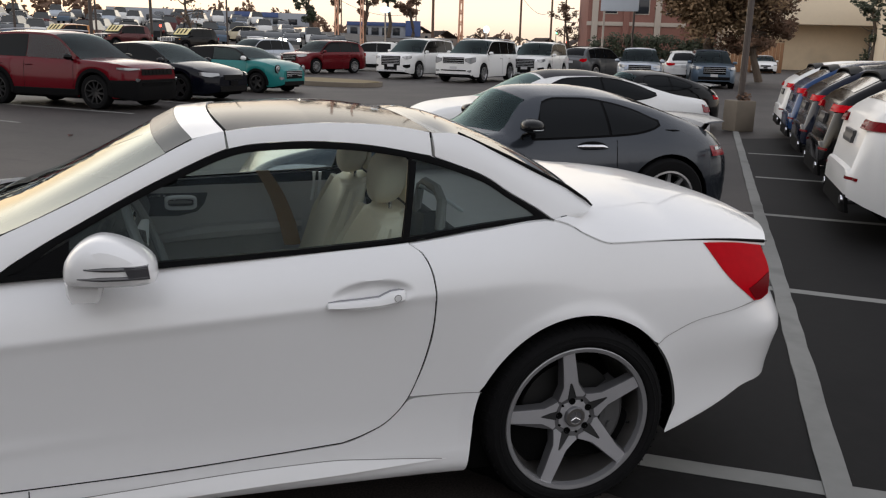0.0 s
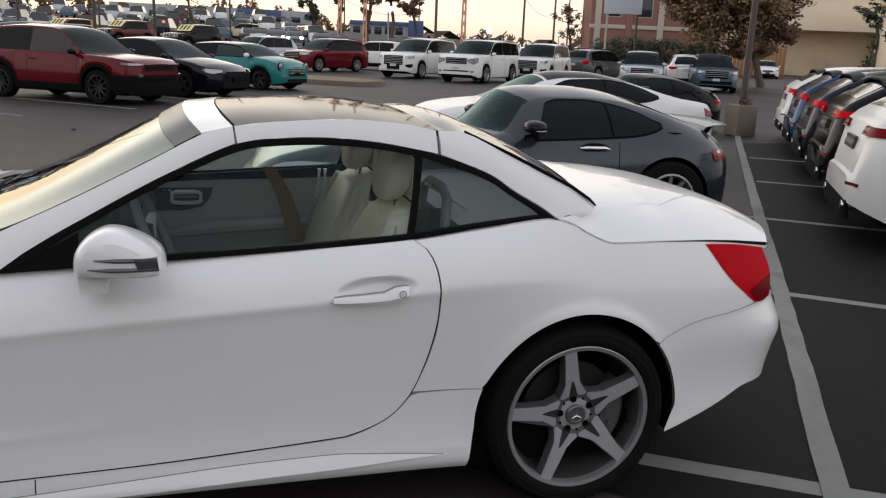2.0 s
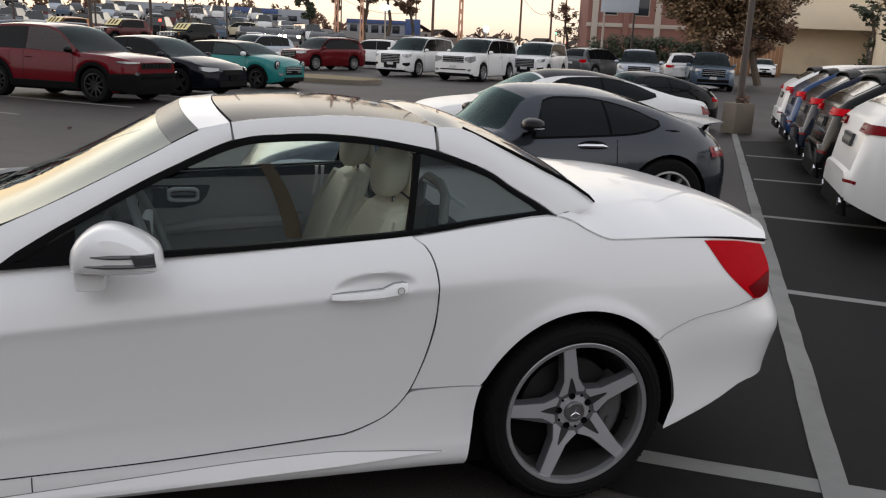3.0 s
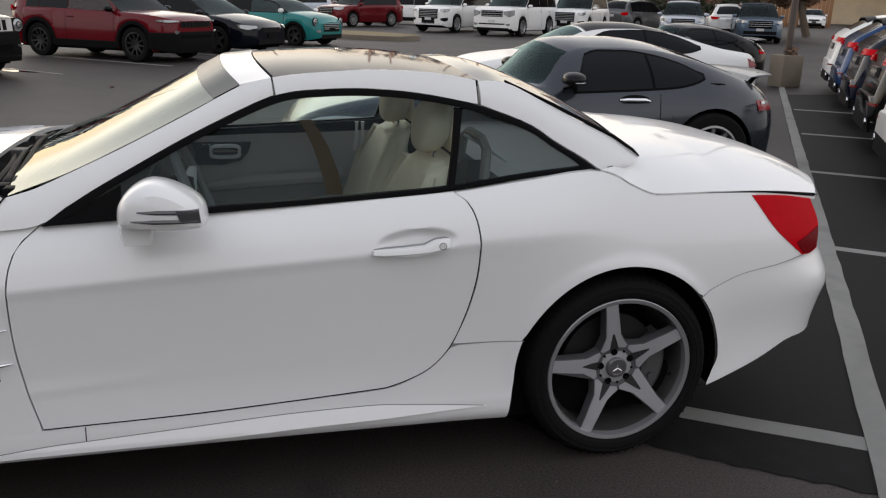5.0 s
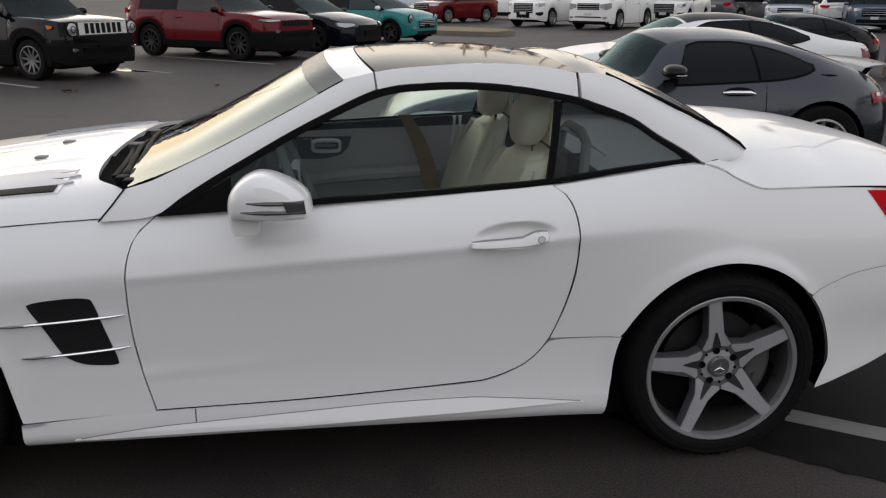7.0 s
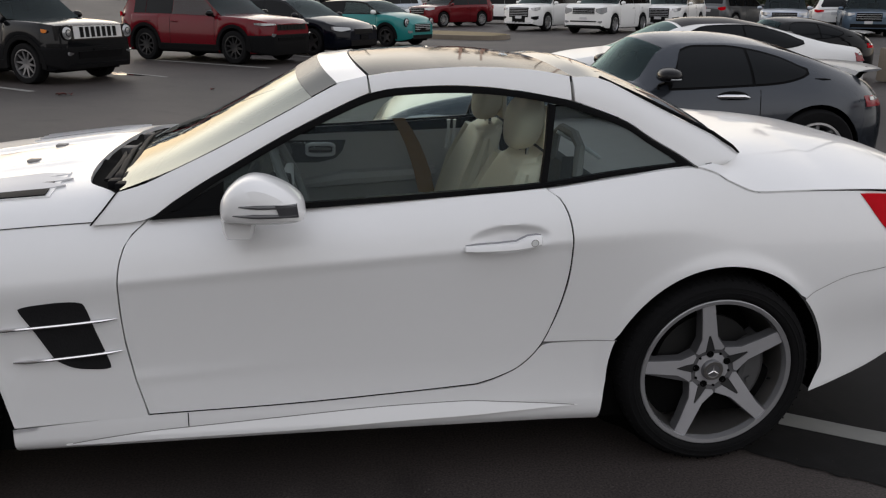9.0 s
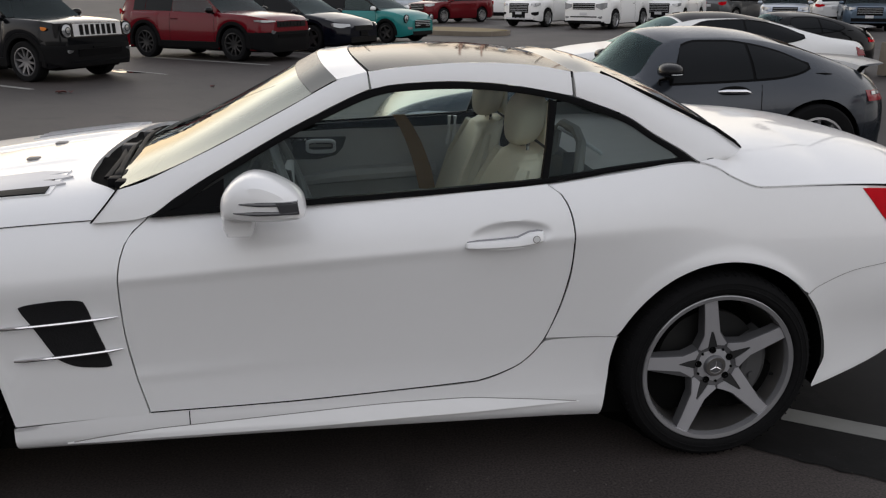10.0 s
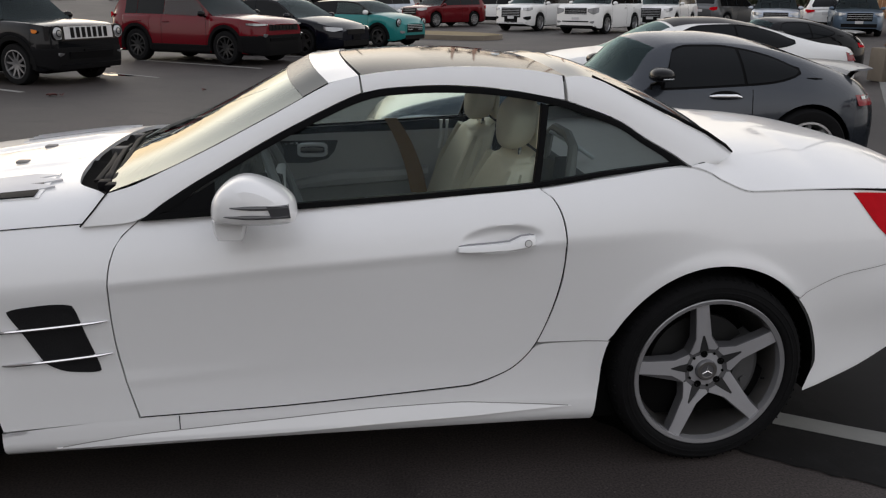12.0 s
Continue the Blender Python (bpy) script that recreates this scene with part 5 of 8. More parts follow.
asphalt_patch([(1.0, -1.05), (5.2, -3.7), (8.0, -2.0), (10.5, 3.0), (12.0, 10.0), (8.3, 10.0), (5.95, 6.45), (4.0, 3.46), (2.52, 1.24)], 0, M["dark_asphalt"], "darker patch of asphalt")

# loose grit on the asphalt beside the car
rnd = random.Random(17)
bm = bmesh.new()
for _ in range(1500):
    x, y = rnd.uniform(-3.6, 1.3), -0.93 - abs(rnd.gauss(0, 0.38))
    r = rnd.choice((0.0018, 0.0025, 0.003, 0.004)) * rnd.uniform(0.7, 1.2)
    a = rnd.uniform(0, 6.28)
    ring = [bm.verts.new((x + r * math.cos(a + k * 1.571) * rnd.uniform(0.7, 1.3), y + r * math.sin(a + k * 1.571) * rnd.uniform(0.7, 1.3), 0.001)) for k in range(4)]
    top = bm.verts.new((x, y, r * rnd.uniform(0.8, 1.3)))
    for k in range(4):
        bm.faces.new((ring[k], ring[(k + 1) % 4], top))
M["grit"] = mat("pale_grit", (0.060, 0.052, 0.047), 0.9, 0, 0, 0.5, 25)
tagged(part("loose_grit", bm, M["grit"]), "fine pale grit scattered on the asphalt", "grit", "", "stuff")

# ---- other vehicles: local x points forward, origin on the ground midway between the axles ----
P = {
    "dark_green": paint("dark_green_grey_paint", (0.004, 0.0045, 0.0055), 0.0, 0.14, 0.32, 0.12),
    "red": paint("dark_red_paint", (0.115, 0.0022, 0.007), 0.0, 0.2, 0.35, 0.12),
    "navy": paint("black_navy_paint", (0.003, 0.004, 0.008), 0.0, 0.12, 0.22, 0.12),
    "teal": paint("teal_paint", (0.014, 0.18, 0.175), 0.1),
    "graphite": paint("graphite_paint", (0.040, 0.046, 0.056), 0.4, 0.20, 0.45, 0.25),
    "white": paint("fleet_white_paint", (0.76, 0.76, 0.75)),
    "black": paint("black_paint", (0.003, 0.003, 0.0035), 0.0, 0.12, 0.18, 0.10),
    "wing_grey": paint("mid_grey_paint", (0.19, 0.20, 0.215), 0.2),
    "grey": paint("grey_paint", (0.10, 0.105, 0.11), 0.5),
    "blue": paint("blue_paint", (0.012, 0.04, 0.12), 0.3, 0.16, 0.22, 0.15),
    "midnight": paint("midnight_blue_paint", (0.005, 0.008, 0.020), 0.2, 0.14, 0.2, 0.12),
    "silver": paint("silver_blue_paint", (0.40, 0.44, 0.50), 0.6),
    "steel_blue": paint("steel_blue_paint", (0.10, 0.14, 0.19), 0.5),
    "bright_red": paint("cherry_red_paint", (0.12, 0.006, 0.010), 0.2, 0.2, 0.25, 0.15),
    "orange": paint("orange_paint", (0.50, 0.20, 0.05), 0.1),
    "maroon": paint("maroon_paint", (0.09, 0.02, 0.022), 0.3),
    "tan": paint("cream_tan_paint", (0.55, 0.48, 0.34)),
}
M["gloss_plastic"] = mat("glossy_black_plastic", (0.006, 0.006, 0.007), 0.2, 0, 0.1, spec=0.2)
M["grille"] = mat("black_grille", (0.006, 0.006, 0.0065), 0.5, 0, 0, 0.3, 80, 0.3, spec=0.08)
M["silver_trim"] = mat("silver_trim", (0.55, 0.56, 0.58), 0.35, 0.35, 0.1, 0.05, 40)
M["alloy"] = mat("silver_alloy", (0.45, 0.45, 0.46), 0.3, 0.85, 0, 0.08, 30)
M["dark_alloy"] = mat("machined_dark_alloy", (0.16, 0.16, 0.165), 0.35, 0.7, 0.2, 0.3, 25)
M["black_alloy"] = mat("black_alloy", (0.02, 0.02, 0.021), 0.35, 0.3, 0.2)
M["car_glass"] = glass("vehicle_glass", (0.66, 0.80, 0.79), 0.0, 0.72, 1.5, (0.75, 0.92, 0.92))
M["privacy"] = mat("privacy_glass", (0.006, 0.007, 0.008), 0.05, 0, 0, spec=0.12)
M["inside"] = mat("vehicle_cabin", (0.03, 0.03, 0.032), 0.8, 0, 0, 0.2, 12)
tail_glow = glow("lit_tail_lamp", (1.0, 0.06, 0.04), 1.6)

WHEELS = {}


def wheel_meshes(r, spokes, alloy):
    key = (r, spokes, alloy)
    if key in WHEELS:
        return WHEELS[key]
    k = r * 0.70
    rim = lathe([(k * 1.0, 0.012), (k * 1.0, -0.004), (k * 0.93, -0.006), (k * 0.90, 0.012), (k * 0.86, 0.06), (k * 0.84, 0.16)], 36)
    star = []
    for i in range(spokes):
        a = 2 * math.pi * i / spokes + 0.3
        for rad, ac in ((k * 0.30, -0.30 * k * math.tan(math.pi / spokes)), (k * 0.92, -0.065 * k * 5 / spokes ** 0.75), (k * 0.92, 0.065 * k * 5 / spokes ** 0.75), (k * 0.30, 0.30 * k * math.tan(math.pi / spokes))):
            star.append((rad * math.cos(a) - ac * math.sin(a), rad * math.sin(a) + ac * math.cos(a)))
    fr = [rim.verts.new((x, 0.012 + 0.02 * (1 - math.hypot(x, z) / k), z)) for x, z in star]
    bk = [rim.verts.new((x, 0.05, z)) for x, z in star]
    c = rim.verts.new((0, 0.03, 0))
    for i in range(len(fr)):
        j = (i + 1) % len(fr)
        rim.faces.new((fr[i], fr[j], c))
        rim.faces.new((fr[i], bk[i], bk[j], fr[j]))
    a = part("wheel", rim, M[alloy], None, "", 30)
    t = part("tyre", lathe([(k * 0.99, 0.02), (k * 1.02, -0.006), (k * 1.12, -0.012), (r * 0.93, -0.008), (r * 0.985, 0.012), (r, 0.04), (r, 0.18), (r * 0.985, 0.21), (k, 0.21)], 40), M["rubber"], None)
    d = part("brake_disc", lathe([(0, 0.075), (k * 0.62, 0.075), (k * 0.62, 0.10), (k * 0.86, 0.12), (k * 0.86, 0.14), (0, 0.14)], 28), M["dark"], None)
    WHEELS[key] = (a.data, t.data, d.data)
    for ob in (a, t, d):
        bpy.data.objects.remove(ob)
    return WHEELS[key]


def vehicle(name, label, p, colour, x, y, heading, z=0.0, group="parked vehicles", category="car", privacy=True, scale=1.0, lamps=None, tilt=0.0):
    top = thing(name, label, category, group)
    L, W, H, wb, r, fo, gc = p["L"], p["W"], p["H"], p["wb"], p["r"], p["fo"], p["gc"]
    xf = wb / 2 + fo
    xr = xf - L
    sh = smooth(*[(xr + u * L, zz) for u, zz in p["sh"]])
    roof = smooth(*[(xr + u * L, zz) for u, zz in p["roof"]])
    c0, c1 = xr + p["roof"][0][0] * L, xr + p["roof"][-1][0] * L
    ws, rg = xr + p["ws"] * L, xr + p["rg"] * L
    fr, rr = p.get("fround", 0.28), p.get("rround", 0.24)
    reach = 0.62
    paint_m = P[colour] if isinstance(colour, str) else colour
    sharp = p.get("kprof", ((0, 0.955), (0.12, 0.985), (0.45, 1.0), (0.72, 0.985), (0.9, 0.955), (1, 0.915)))
    prof = smooth(*sharp)

    def half(xx):
        w = W / 2
        if xx > xf - reach:
            w *= 1 - fr * ((xx - xf + reach) / reach) ** 2.6
        if xx < xr + reach:
            w *= 1 - rr * ((xr + reach - xx) / reach) ** 3.0
        return w

    def end_x(yy, zz, front):
        """Where the nose (or tail) lies at this distance from the centre line."""
        f, e = (fr, 2.6) if front else (rr, 3.0)
        w1 = (1 - f) * W / 2
        k = abs(yy)
        if k < 0.93 * w1:
            back = -0.045
        elif k < w1:
            back = -0.045 * (w1 - k) / (0.07 * w1)
        else:
            back = reach * (1 - max(0.0, (1 - k / (W / 2)) / f) ** (1 / e))
        return (xf - back) if front else (xr + back)

    def low(xx):
        zz = gc + 0.04
        for ax in (wb / 2, -wb / 2):
            ra = r + p.get("arch", 0.055)
            d = abs(xx - ax)
            if d < ra:
                zz = max(zz, r + math.sqrt(ra * ra - d * d))
        if xx > xf - 0.25:
            zz += 0.06 * (xx - xf + 0.25) / 0.25
        if xx < xr + 0.25:
            zz += 0.10 * (xr + 0.25 - xx) / 0.25
        return zz

    ra = r + p.get("arch", 0.055)
    marks = set(np.linspace(xr, xf, 44))
    for ax in (wb / 2, -wb / 2):
        marks = {m for m in marks if abs(m - ax) > ra + 0.02} | {ax + ra * math.sin(a) for a in np.linspace(-math.pi / 2, math.pi / 2, 17)} | {ax - ra - 0.004, ax + ra + 0.004}
    xs = sorted(marks)
    vv = (0, 0.06, 0.15, 0.3, 0.45, 0.6, 0.75, 0.88, 0.96, 1.0)
    rows = []
    for xx in xs:
        h, lo, hi = half(xx), low(xx), sh(xx)
        ring = [(xx, -h * prof(v), lo + (hi - lo) * v) for v in vv]
        yt = h * prof(1.0)
        ring += [(xx, -yt * q, hi + p.get("crown", 0.035) * (1 - q ** 2.2)) for q in (0.9, 0.7, 0.4, 0.0)]
        rows.append(ring + [(a, -b, c) for a, b, c in ring[-2::-1]])
    bm = bmesh.new()
    vs = add_grid(bm, rows)
    for end, sgn in ((vs[0], -1), (vs[-1], 1)):
        ring = [v.co.copy() for v in end]
        zlo, zhi = ring[0].z, max(c.z for c in ring)
        cen = sum((c for c in ring), Vector()) / len(ring)
        inner = [bm.verts.new((c.x + sgn * 0.045, cen.y + (c.y - cen.y) * 0.93, cen.z + (c.z - cen.z) * 0.90)) for c in ring]
        for i in range(len(end) - 1):
            bm.faces.new((end[i], end[i + 1], inner[i + 1], inner[i]))
        bm.faces.new(inner)
    body = part("body", bm, paint_m, top, "", 40)
    # shut lines of doors and a sill
    part("underbody", boxed(xr + 0.25, xf - 0.25, -W / 2 + 0.16, W / 2 - 0.16, gc, gc + 0.28, 0.02), M["dark"], top)

    # cabin
    tum = p.get("tumble", 0.36)
    cols = list(np.linspace(c0, c1, 37))
    cols = sorted(set(cols) | {ws, rg})
    side_l, tops = [], []

    def edge(xx):
        zb, zc = sh(xx), roof(xx)
        ze = max(zb + 0.004, zc - p.get("roof_drop", 0.05) * min(1, (zc - zb) / 0.3))
        yb = half(xx) * prof(1.0) * 0.985
        return zb, zc, ze, yb, max(0.3, yb - (ze - zb) * tum)

    for xx in cols:
        zb, zc, ze, yb, ye = edge(xx)
        side_l.append([(xx, -(yb + (ye - yb) * q - 0.012 * math.sin(math.pi * q)), zb - 0.004 + (ze - zb + 0.004) * q) for q in (0, 0.25, 0.5, 0.75, 1.0)])
        tops.append([(xx, -ye * q, ze + (zc - ze) * (1 - abs(q) ** 2.5)) for q in (1, 0.85, 0.6, 0.3, 0, -0.3, -0.6, -0.85, -1)])
    for sg in (1, -1):
        bm = bmesh.new()
        add_grid(bm, [[(a, sg * b, c) for a, b, c in r_] for r_ in side_l])
        part("cabin_frame", bm, P[p["pillar"]] if "pillar" in p else paint_m, body)
    i0, i1 = cols.index(rg), cols.index(ws)
    roof_m = P[p["roofc"]] if "roofc" in p else paint_m
    part("roof", sheet(tops[i0:i1 + 1], (0, 0, -0.015)), roof_m, body)

    def pane(nm, rows_, m):
        # a border of paint stays round the glass
        g = part(nm, sheet(rows_), m, body)
        g.visible_shadow = False
        return g

    gm = M["car_glass"]
    pane("windscreen", tops[i1:], M["screen_dark"])
    if i0 > 0:
        part("rear_frame", sheet(tops[:i0 + 1]), paint_m, body)
        k = max(1, int(i0 * p.get("rg_from", 0.25)))
        pane("rear_window", [[(a - 0.004, b * 0.86, c + 0.008) for a, b, c in r_] for r_ in tops[k:i0 + 1]], M["privacy"])
    for s in (-1, 1):
        for n_, (u0, u1) in enumerate(p["win"]):
            x0, x1 = xr + u0 * L, xr + u1 * L
            rws = []
            for xx in np.linspace(x0, x1, 14):
                zb, zc, ze, yb, ye = edge(xx)
                lo = zb + 0.025
                hi = max(lo + 0.003, ze - p.get("edge", 0.045))
                if p.get("tip") and n_ == len(p["win"]) - 1:
                    hi = lo + max(0.003, (hi - lo) * min(1, 0.02 + (xx - x0) / (x1 - x0)) ** 0.55)
                rws.append([(xx, s * (yb + (ye - yb) * ((lo + (hi - lo) * q - zb) / max(ze - zb, 0.01)) - 0.012 * math.sin(math.pi * (lo + (hi - lo) * q - zb) / max(ze - zb, 0.01)) + 0.006), lo + (hi - lo) * q) for q in (0, 0.33, 0.67, 1)])
            pane("side_window", rws, M["privacy"] if (privacy or n_ > 0) else gm)
        # outside mirror, handles, shut lines
        mx_, mz = ws + (c1 - ws) * 0.72, sh(ws + (c1 - ws) * 0.72) + 0.075
        bm = bmesh.new()
        bmesh.ops.create_uvsphere(bm, u_segments=14, v_segments=8, radius=1.0)
        for v in bm.verts:
            v.co = (mx_ + 0.075 * v.co.x, s * (half(mx_) * 0.915 + 0.115) + 0.105 * v.co.y, mz + 0.07 * math.copysign(abs(v.co.z) ** 0.8, v.co.z))
        mm = part("side_mirror", bm, P[p["mirror"]] if "mirror" in p else paint_m, body)
        part("mirror_foot", bar([(mx_, s * half(mx_) * 0.90, mz - 0.07), (mx_, s * (half(mx_) * 0.915 + 0.06), mz - 0.04)], 0.025, 8), M["black_trim"], mm)
        for u in p["doors"]:
            xx = xr + u * L
            zt = sh(xx)
            lo = max(low(xx), gc + 0.1)
            line = [(xx + 0.02 * math.sin(v * 3), s * (half(xx) * prof(v) + 0.001), low(xx) + (zt - low(xx)) * v) for v in np.linspace(0.12, 1, 9)]
            part("shut_line", bar(line, 0.0035, 4), M["dark"], body)
        for u in p["handles"]:
            xx = xr + u * L
            v = 0.83
            zz = low(xx) + (sh(xx) - low(xx)) * v if low(xx) < gc + 0.1 else gc + 0.04 + (sh(xx) - gc - 0.04) * v
            yy = half(xx) * prof(v)
            part("door_handle", bar([(xx - 0.10, s * (yy + 0.004), zz), (xx - 0.07, s * (yy + 0.028), zz + 0.004), (xx + 0.07, s * (yy + 0.028), zz + 0.004), (xx + 0.10, s * (yy + 0.004), zz)], 0.013, 8), M[p["handlem"]] if "handlem" in p else paint_m, body)
        if p.get("clad"):
            for ax in (wb / 2, -wb / 2):
                rws = []
                for a in np.linspace(-0.18, math.pi + 0.18, 19):
                    rws.append([(ax + q * math.cos(a), s * (half(ax + q * math.cos(a)) * pr + o), r + q * math.sin(a)) for q, pr, o in ((ra - 0.012, 0.97, 0.0), (ra - 0.002, 0.995, 0.014), (ra + 0.07, 0.998, 0.014), (ra + 0.078, 0.99, 0.0))])
                part("arch_trim", sheet(rws), M["clad"], body)
            rws = [[(xx, s * (half(xx) * pr + o), zz) for zz, pr, o in ((gc + 0.02, 0.94, 0.0), (gc + 0.06, 0.985, 0.012), (gc + 0.20, 0.995, 0.014), (gc + 0.215, 0.985, 0.002))] for xx in np.linspace(-wb / 2 + ra + 0.02, wb / 2 - ra - 0.02, 10)]
            part("sill_trim", sheet(rws), M["clad"], body)
        if p.get("rails"):
            pts = [(xx, s * (edge(xx)[4] - 0.03), edge(xx)[1] + 0.015) for xx in np.linspace(rg - 0.1, ws - 0.25, 9)]
            part("roof_rail", bar(pts, 0.017, 6), M["silver_trim" if p["rails"] == 2 else "black_trim"], body)

    def patch(nm, front, y0, y1, z0, z1, m, proud=0.012, parent=body, slant=0.0, lab="", rows_=5, taper=0):
        ys = np.linspace(y0, y1, 9)
        sg = 1 if front else -1
        rws = []
        for v in np.linspace(0, 1, rows_):
            row = []
            for yy in ys:
                t = 0.5 if not taper else (yy - y0) / (y1 - y0) if taper > 0 else (y1 - yy) / (y1 - y0)
                h = (z1 - z0) * (1.0 if not taper else 0.45 + 0.55 * min(1, t * 1.6) - 0.25 * max(0, t - 0.8) / 0.2)
                zz = z1 - (z1 - z0) * (0.0 if not taper else 0.25 * (1 - t)) - h * (1 - v)
                row.append((end_x(yy, zz, front) + sg * (proud - slant * (zz - z0)), yy, zz))
            rws.append(row)
        return part(nm, sheet(rws, (-sg * (proud + 0.03), 0, 0)), m, parent, lab)

    hw_ = W / 2
    if p.get("wrap"):
        # plastic bumper wrapped round the nose
        z0, z1, back = p["wrap"]
        w1 = (1 - fr) * hw_
        line = [(xx, half(xx) * 0.99 + 0.013) for xx in np.linspace(xf - back, xf, 9)] + [(xf + 0.020, w1 * 0.985), (xf + 0.038, w1 * 0.965)] + [(xf + 0.054, w1 * q) for q in (0.92, 0.7, 0.45, 0.2, 0.0)]
        line = [(a, -b_) for a, b_ in line] + [(a, b_) for a, b_ in line[-2::-1]]
        rws = [[(a - (0.03 * abs(v - 0.55) ** 1.5 + 0.06 * max(0.0, 0.40 - v) ** 1.3) * (1 if abs(b_) < w1 else 0.6), b_ * (0.985 if v in (0, 1) else 1.0), z0 + (z1 - z0) * v + (0.10 * (1 - v) * max(0, 1 - (a - xf + back) / back) if a < xf else 0)) for a, b_ in line] for v in (0, 0.05, 0.12, 0.22, 0.35, 0.55, 0.6, 0.8, 0.93, 1)]
        part("front_bumper", sheet(rws, (-0.03, 0, 0)), M["clad"], body, "black plastic front bumper")
    for nm, front, ya, yb_, za, zb_, m, slant in p["face"]:
        m = M[m] if m in M else (tail_glow if m == "tail_glow" else paint_m)
        if ya >= 0 and nm in ("headlamp", "tail_lamp", "fog_lamp", "fog_pocket", "air_intake", "reflector"):
            patch(nm, front, ya * hw_, yb_ * hw_, za, zb_, m, 0.010, body, slant, "", 5, 1)
            patch(nm, front, -yb_ * hw_, -ya * hw_, za, zb_, m, 0.010, body, slant, "", 5, -1)
        else:
            patch(nm, front, ya * hw_, yb_ * hw_, za, zb_, m, 0.012 if nm != "number_plate" else 0.03, body, slant) if m is not paint_m else patch(nm, front, ya * hw_, yb_ * hw_, za, zb_, m, 0.045, body, slant)
    for k in range(p.get("slots", 0)):
        n_ = p["slots"]
        c = (k - (n_ - 1) / 2) * p["slot_pitch"]
        patch("grille_slot", True, c - p["slot_pitch"] * 0.30, c + p["slot_pitch"] * 0.30, p["slot_z"][0], p["slot_z"][1], M["grille"], 0.020, body, p.get("slot_slant", 0.0))
    for k in range(p.get("bars", 0)):
        zz = p["bar_z"][0] + (p["bar_z"][1] - p["bar_z"][0]) * (k + 0.5) / p["bars"]
        patch("grille_bar", True, -p["bar_w"] * hw_, p["bar_w"] * hw_, zz - 0.007, zz + 0.007, M["silver_trim"], 0.022, body, 0, "", 2)
    if p.get("round_lamps"):
        yy, zz, q = p["round_lamps"]
        for s in (-1, 1):
            bm = lathe([(0, -0.03), (q * 0.5, -0.026), (q * 0.85, -0.01), (q, 0.0), (q * 1.12, -0.004), (q * 1.15, 0.03)], 24)
            lamp = part("headlamp", bm, M["lamp_clear"], body)
            lamp.matrix_basis = pose(end_x(yy * hw_, zz, True) + 0.02 + p.get("lamp_out", 0), s * yy * hw_, zz, 0, p.get("lamp_tilt", 0), 90)
            part("lamp_ring", lathe([(q * 0.45, -0.034), (q * 0.52, -0.038), (q * 0.58, -0.030)], 24), M["black_trim"], lamp)
            part("lamp_bezel", lathe([(q * 1.04, -0.006), (q * 1.10, -0.012), (q * 1.22, -0.006), (q * 1.24, 0.03)], 28), M["black_trim"], lamp)
    if p.get("wing"):
        zz, xw = p["wing"]
        rws = []
        for yy in np.linspace(-0.58, 0.58, 13):
            xx = xr + xw + 0.10 * (yy / 0.7) ** 2
            rws.append([(xx + a, yy, zz + b_ + 0.012 * (yy / 0.7) ** 2) for a, b_ in ((-0.12, 0.012), (-0.06, 0.022), (0.05, 0.012), (0.14, -0.008), (0.05, -0.004), (-0.08, 0.0))])
        bm = bmesh.new()
        vs = add_grid(bm, rws, True)
        bm.faces.new(vs[0])
        bm.faces.new(vs[-1])
        wg = part("rear_wing", bm, M["grey_trim"] if p.get("wing_grey") else paint_m, body)
        for s in (-1, 1):
            part("wing_post", bar([(xr + xw + 0.06, s * 0.42, sh(xr + xw) - 0.02), (xr + xw + 0.01, s * 0.46, zz)], [0.035, 0.025], 6, 0.5), M["black_trim"], wg)
    part("cabin_inside", boxed(c0 + 0.35 if c1 - c0 > 2 else c0 + 0.2, c1 - 0.35, -hw_ + 0.22, hw_ - 0.22, gc + 0.2, min(sh(0), roof(0) - 0.3), 0.04), M["inside"], body)
    for s in (-1, 1):
        bx = ws - 0.95 if p.get("seat") is None else xr + p["seat"] * L
        part("seat_back", boxed(bx, bx + 0.14, s * 0.38 - 0.22, s * 0.38 + 0.22, sh(bx) - 0.3, min(roof(bx) - 0.12, sh(bx) + 0.28), 0.05), M["inside"], body)
    rim, tyre, disc = wheel_meshes(r, p.get("spokes", 10), p.get("alloy", "alloy"))
    for ax in (wb / 2, -wb / 2):
        for s in (-1, 1):
            w = new("wheel", rim)
            w.parent = top
            w.matrix_basis = pose(ax, s * (hw_ - 0.012), r, 0, 37 * s + 20 * ax, 0 if s < 0 else 180)
            for nm, me in (("tyre", tyre), ("brake_disc", disc)):
                o = new(nm, me)
                o.parent = w
            well = bmesh.new()
            rws = [[(ax + (ra + 0.004) * math.cos(a), s * yy, r + (ra + 0.004) * math.sin(a)) for yy in (hw_ * 0.975, hw_ - 0.30)] for a in np.linspace(-0.1, math.pi + 0.1, 15)]
            add_grid(well, rws)
            cap = [well.verts.new((ax + (ra + 0.004) * math.cos(a), s * (hw_ - 0.30), r + (ra + 0.004) * math.sin(a))) for a in np.linspace(-0.1, math.pi + 0.1, 15)]
            well.faces.new(cap)
            part("wheel_well", well, M["dark"], body)
    top.matrix_basis = pose(x, y, z, 0, tilt, heading) @ Matrix.Scale(scale, 4)
    return top


M["screen_dark"] = glass("tinted_windscreen", (0.50, 0.62, 0.62), 0.0, 0.75, 1.4, (0.48, 0.57, 0.58))

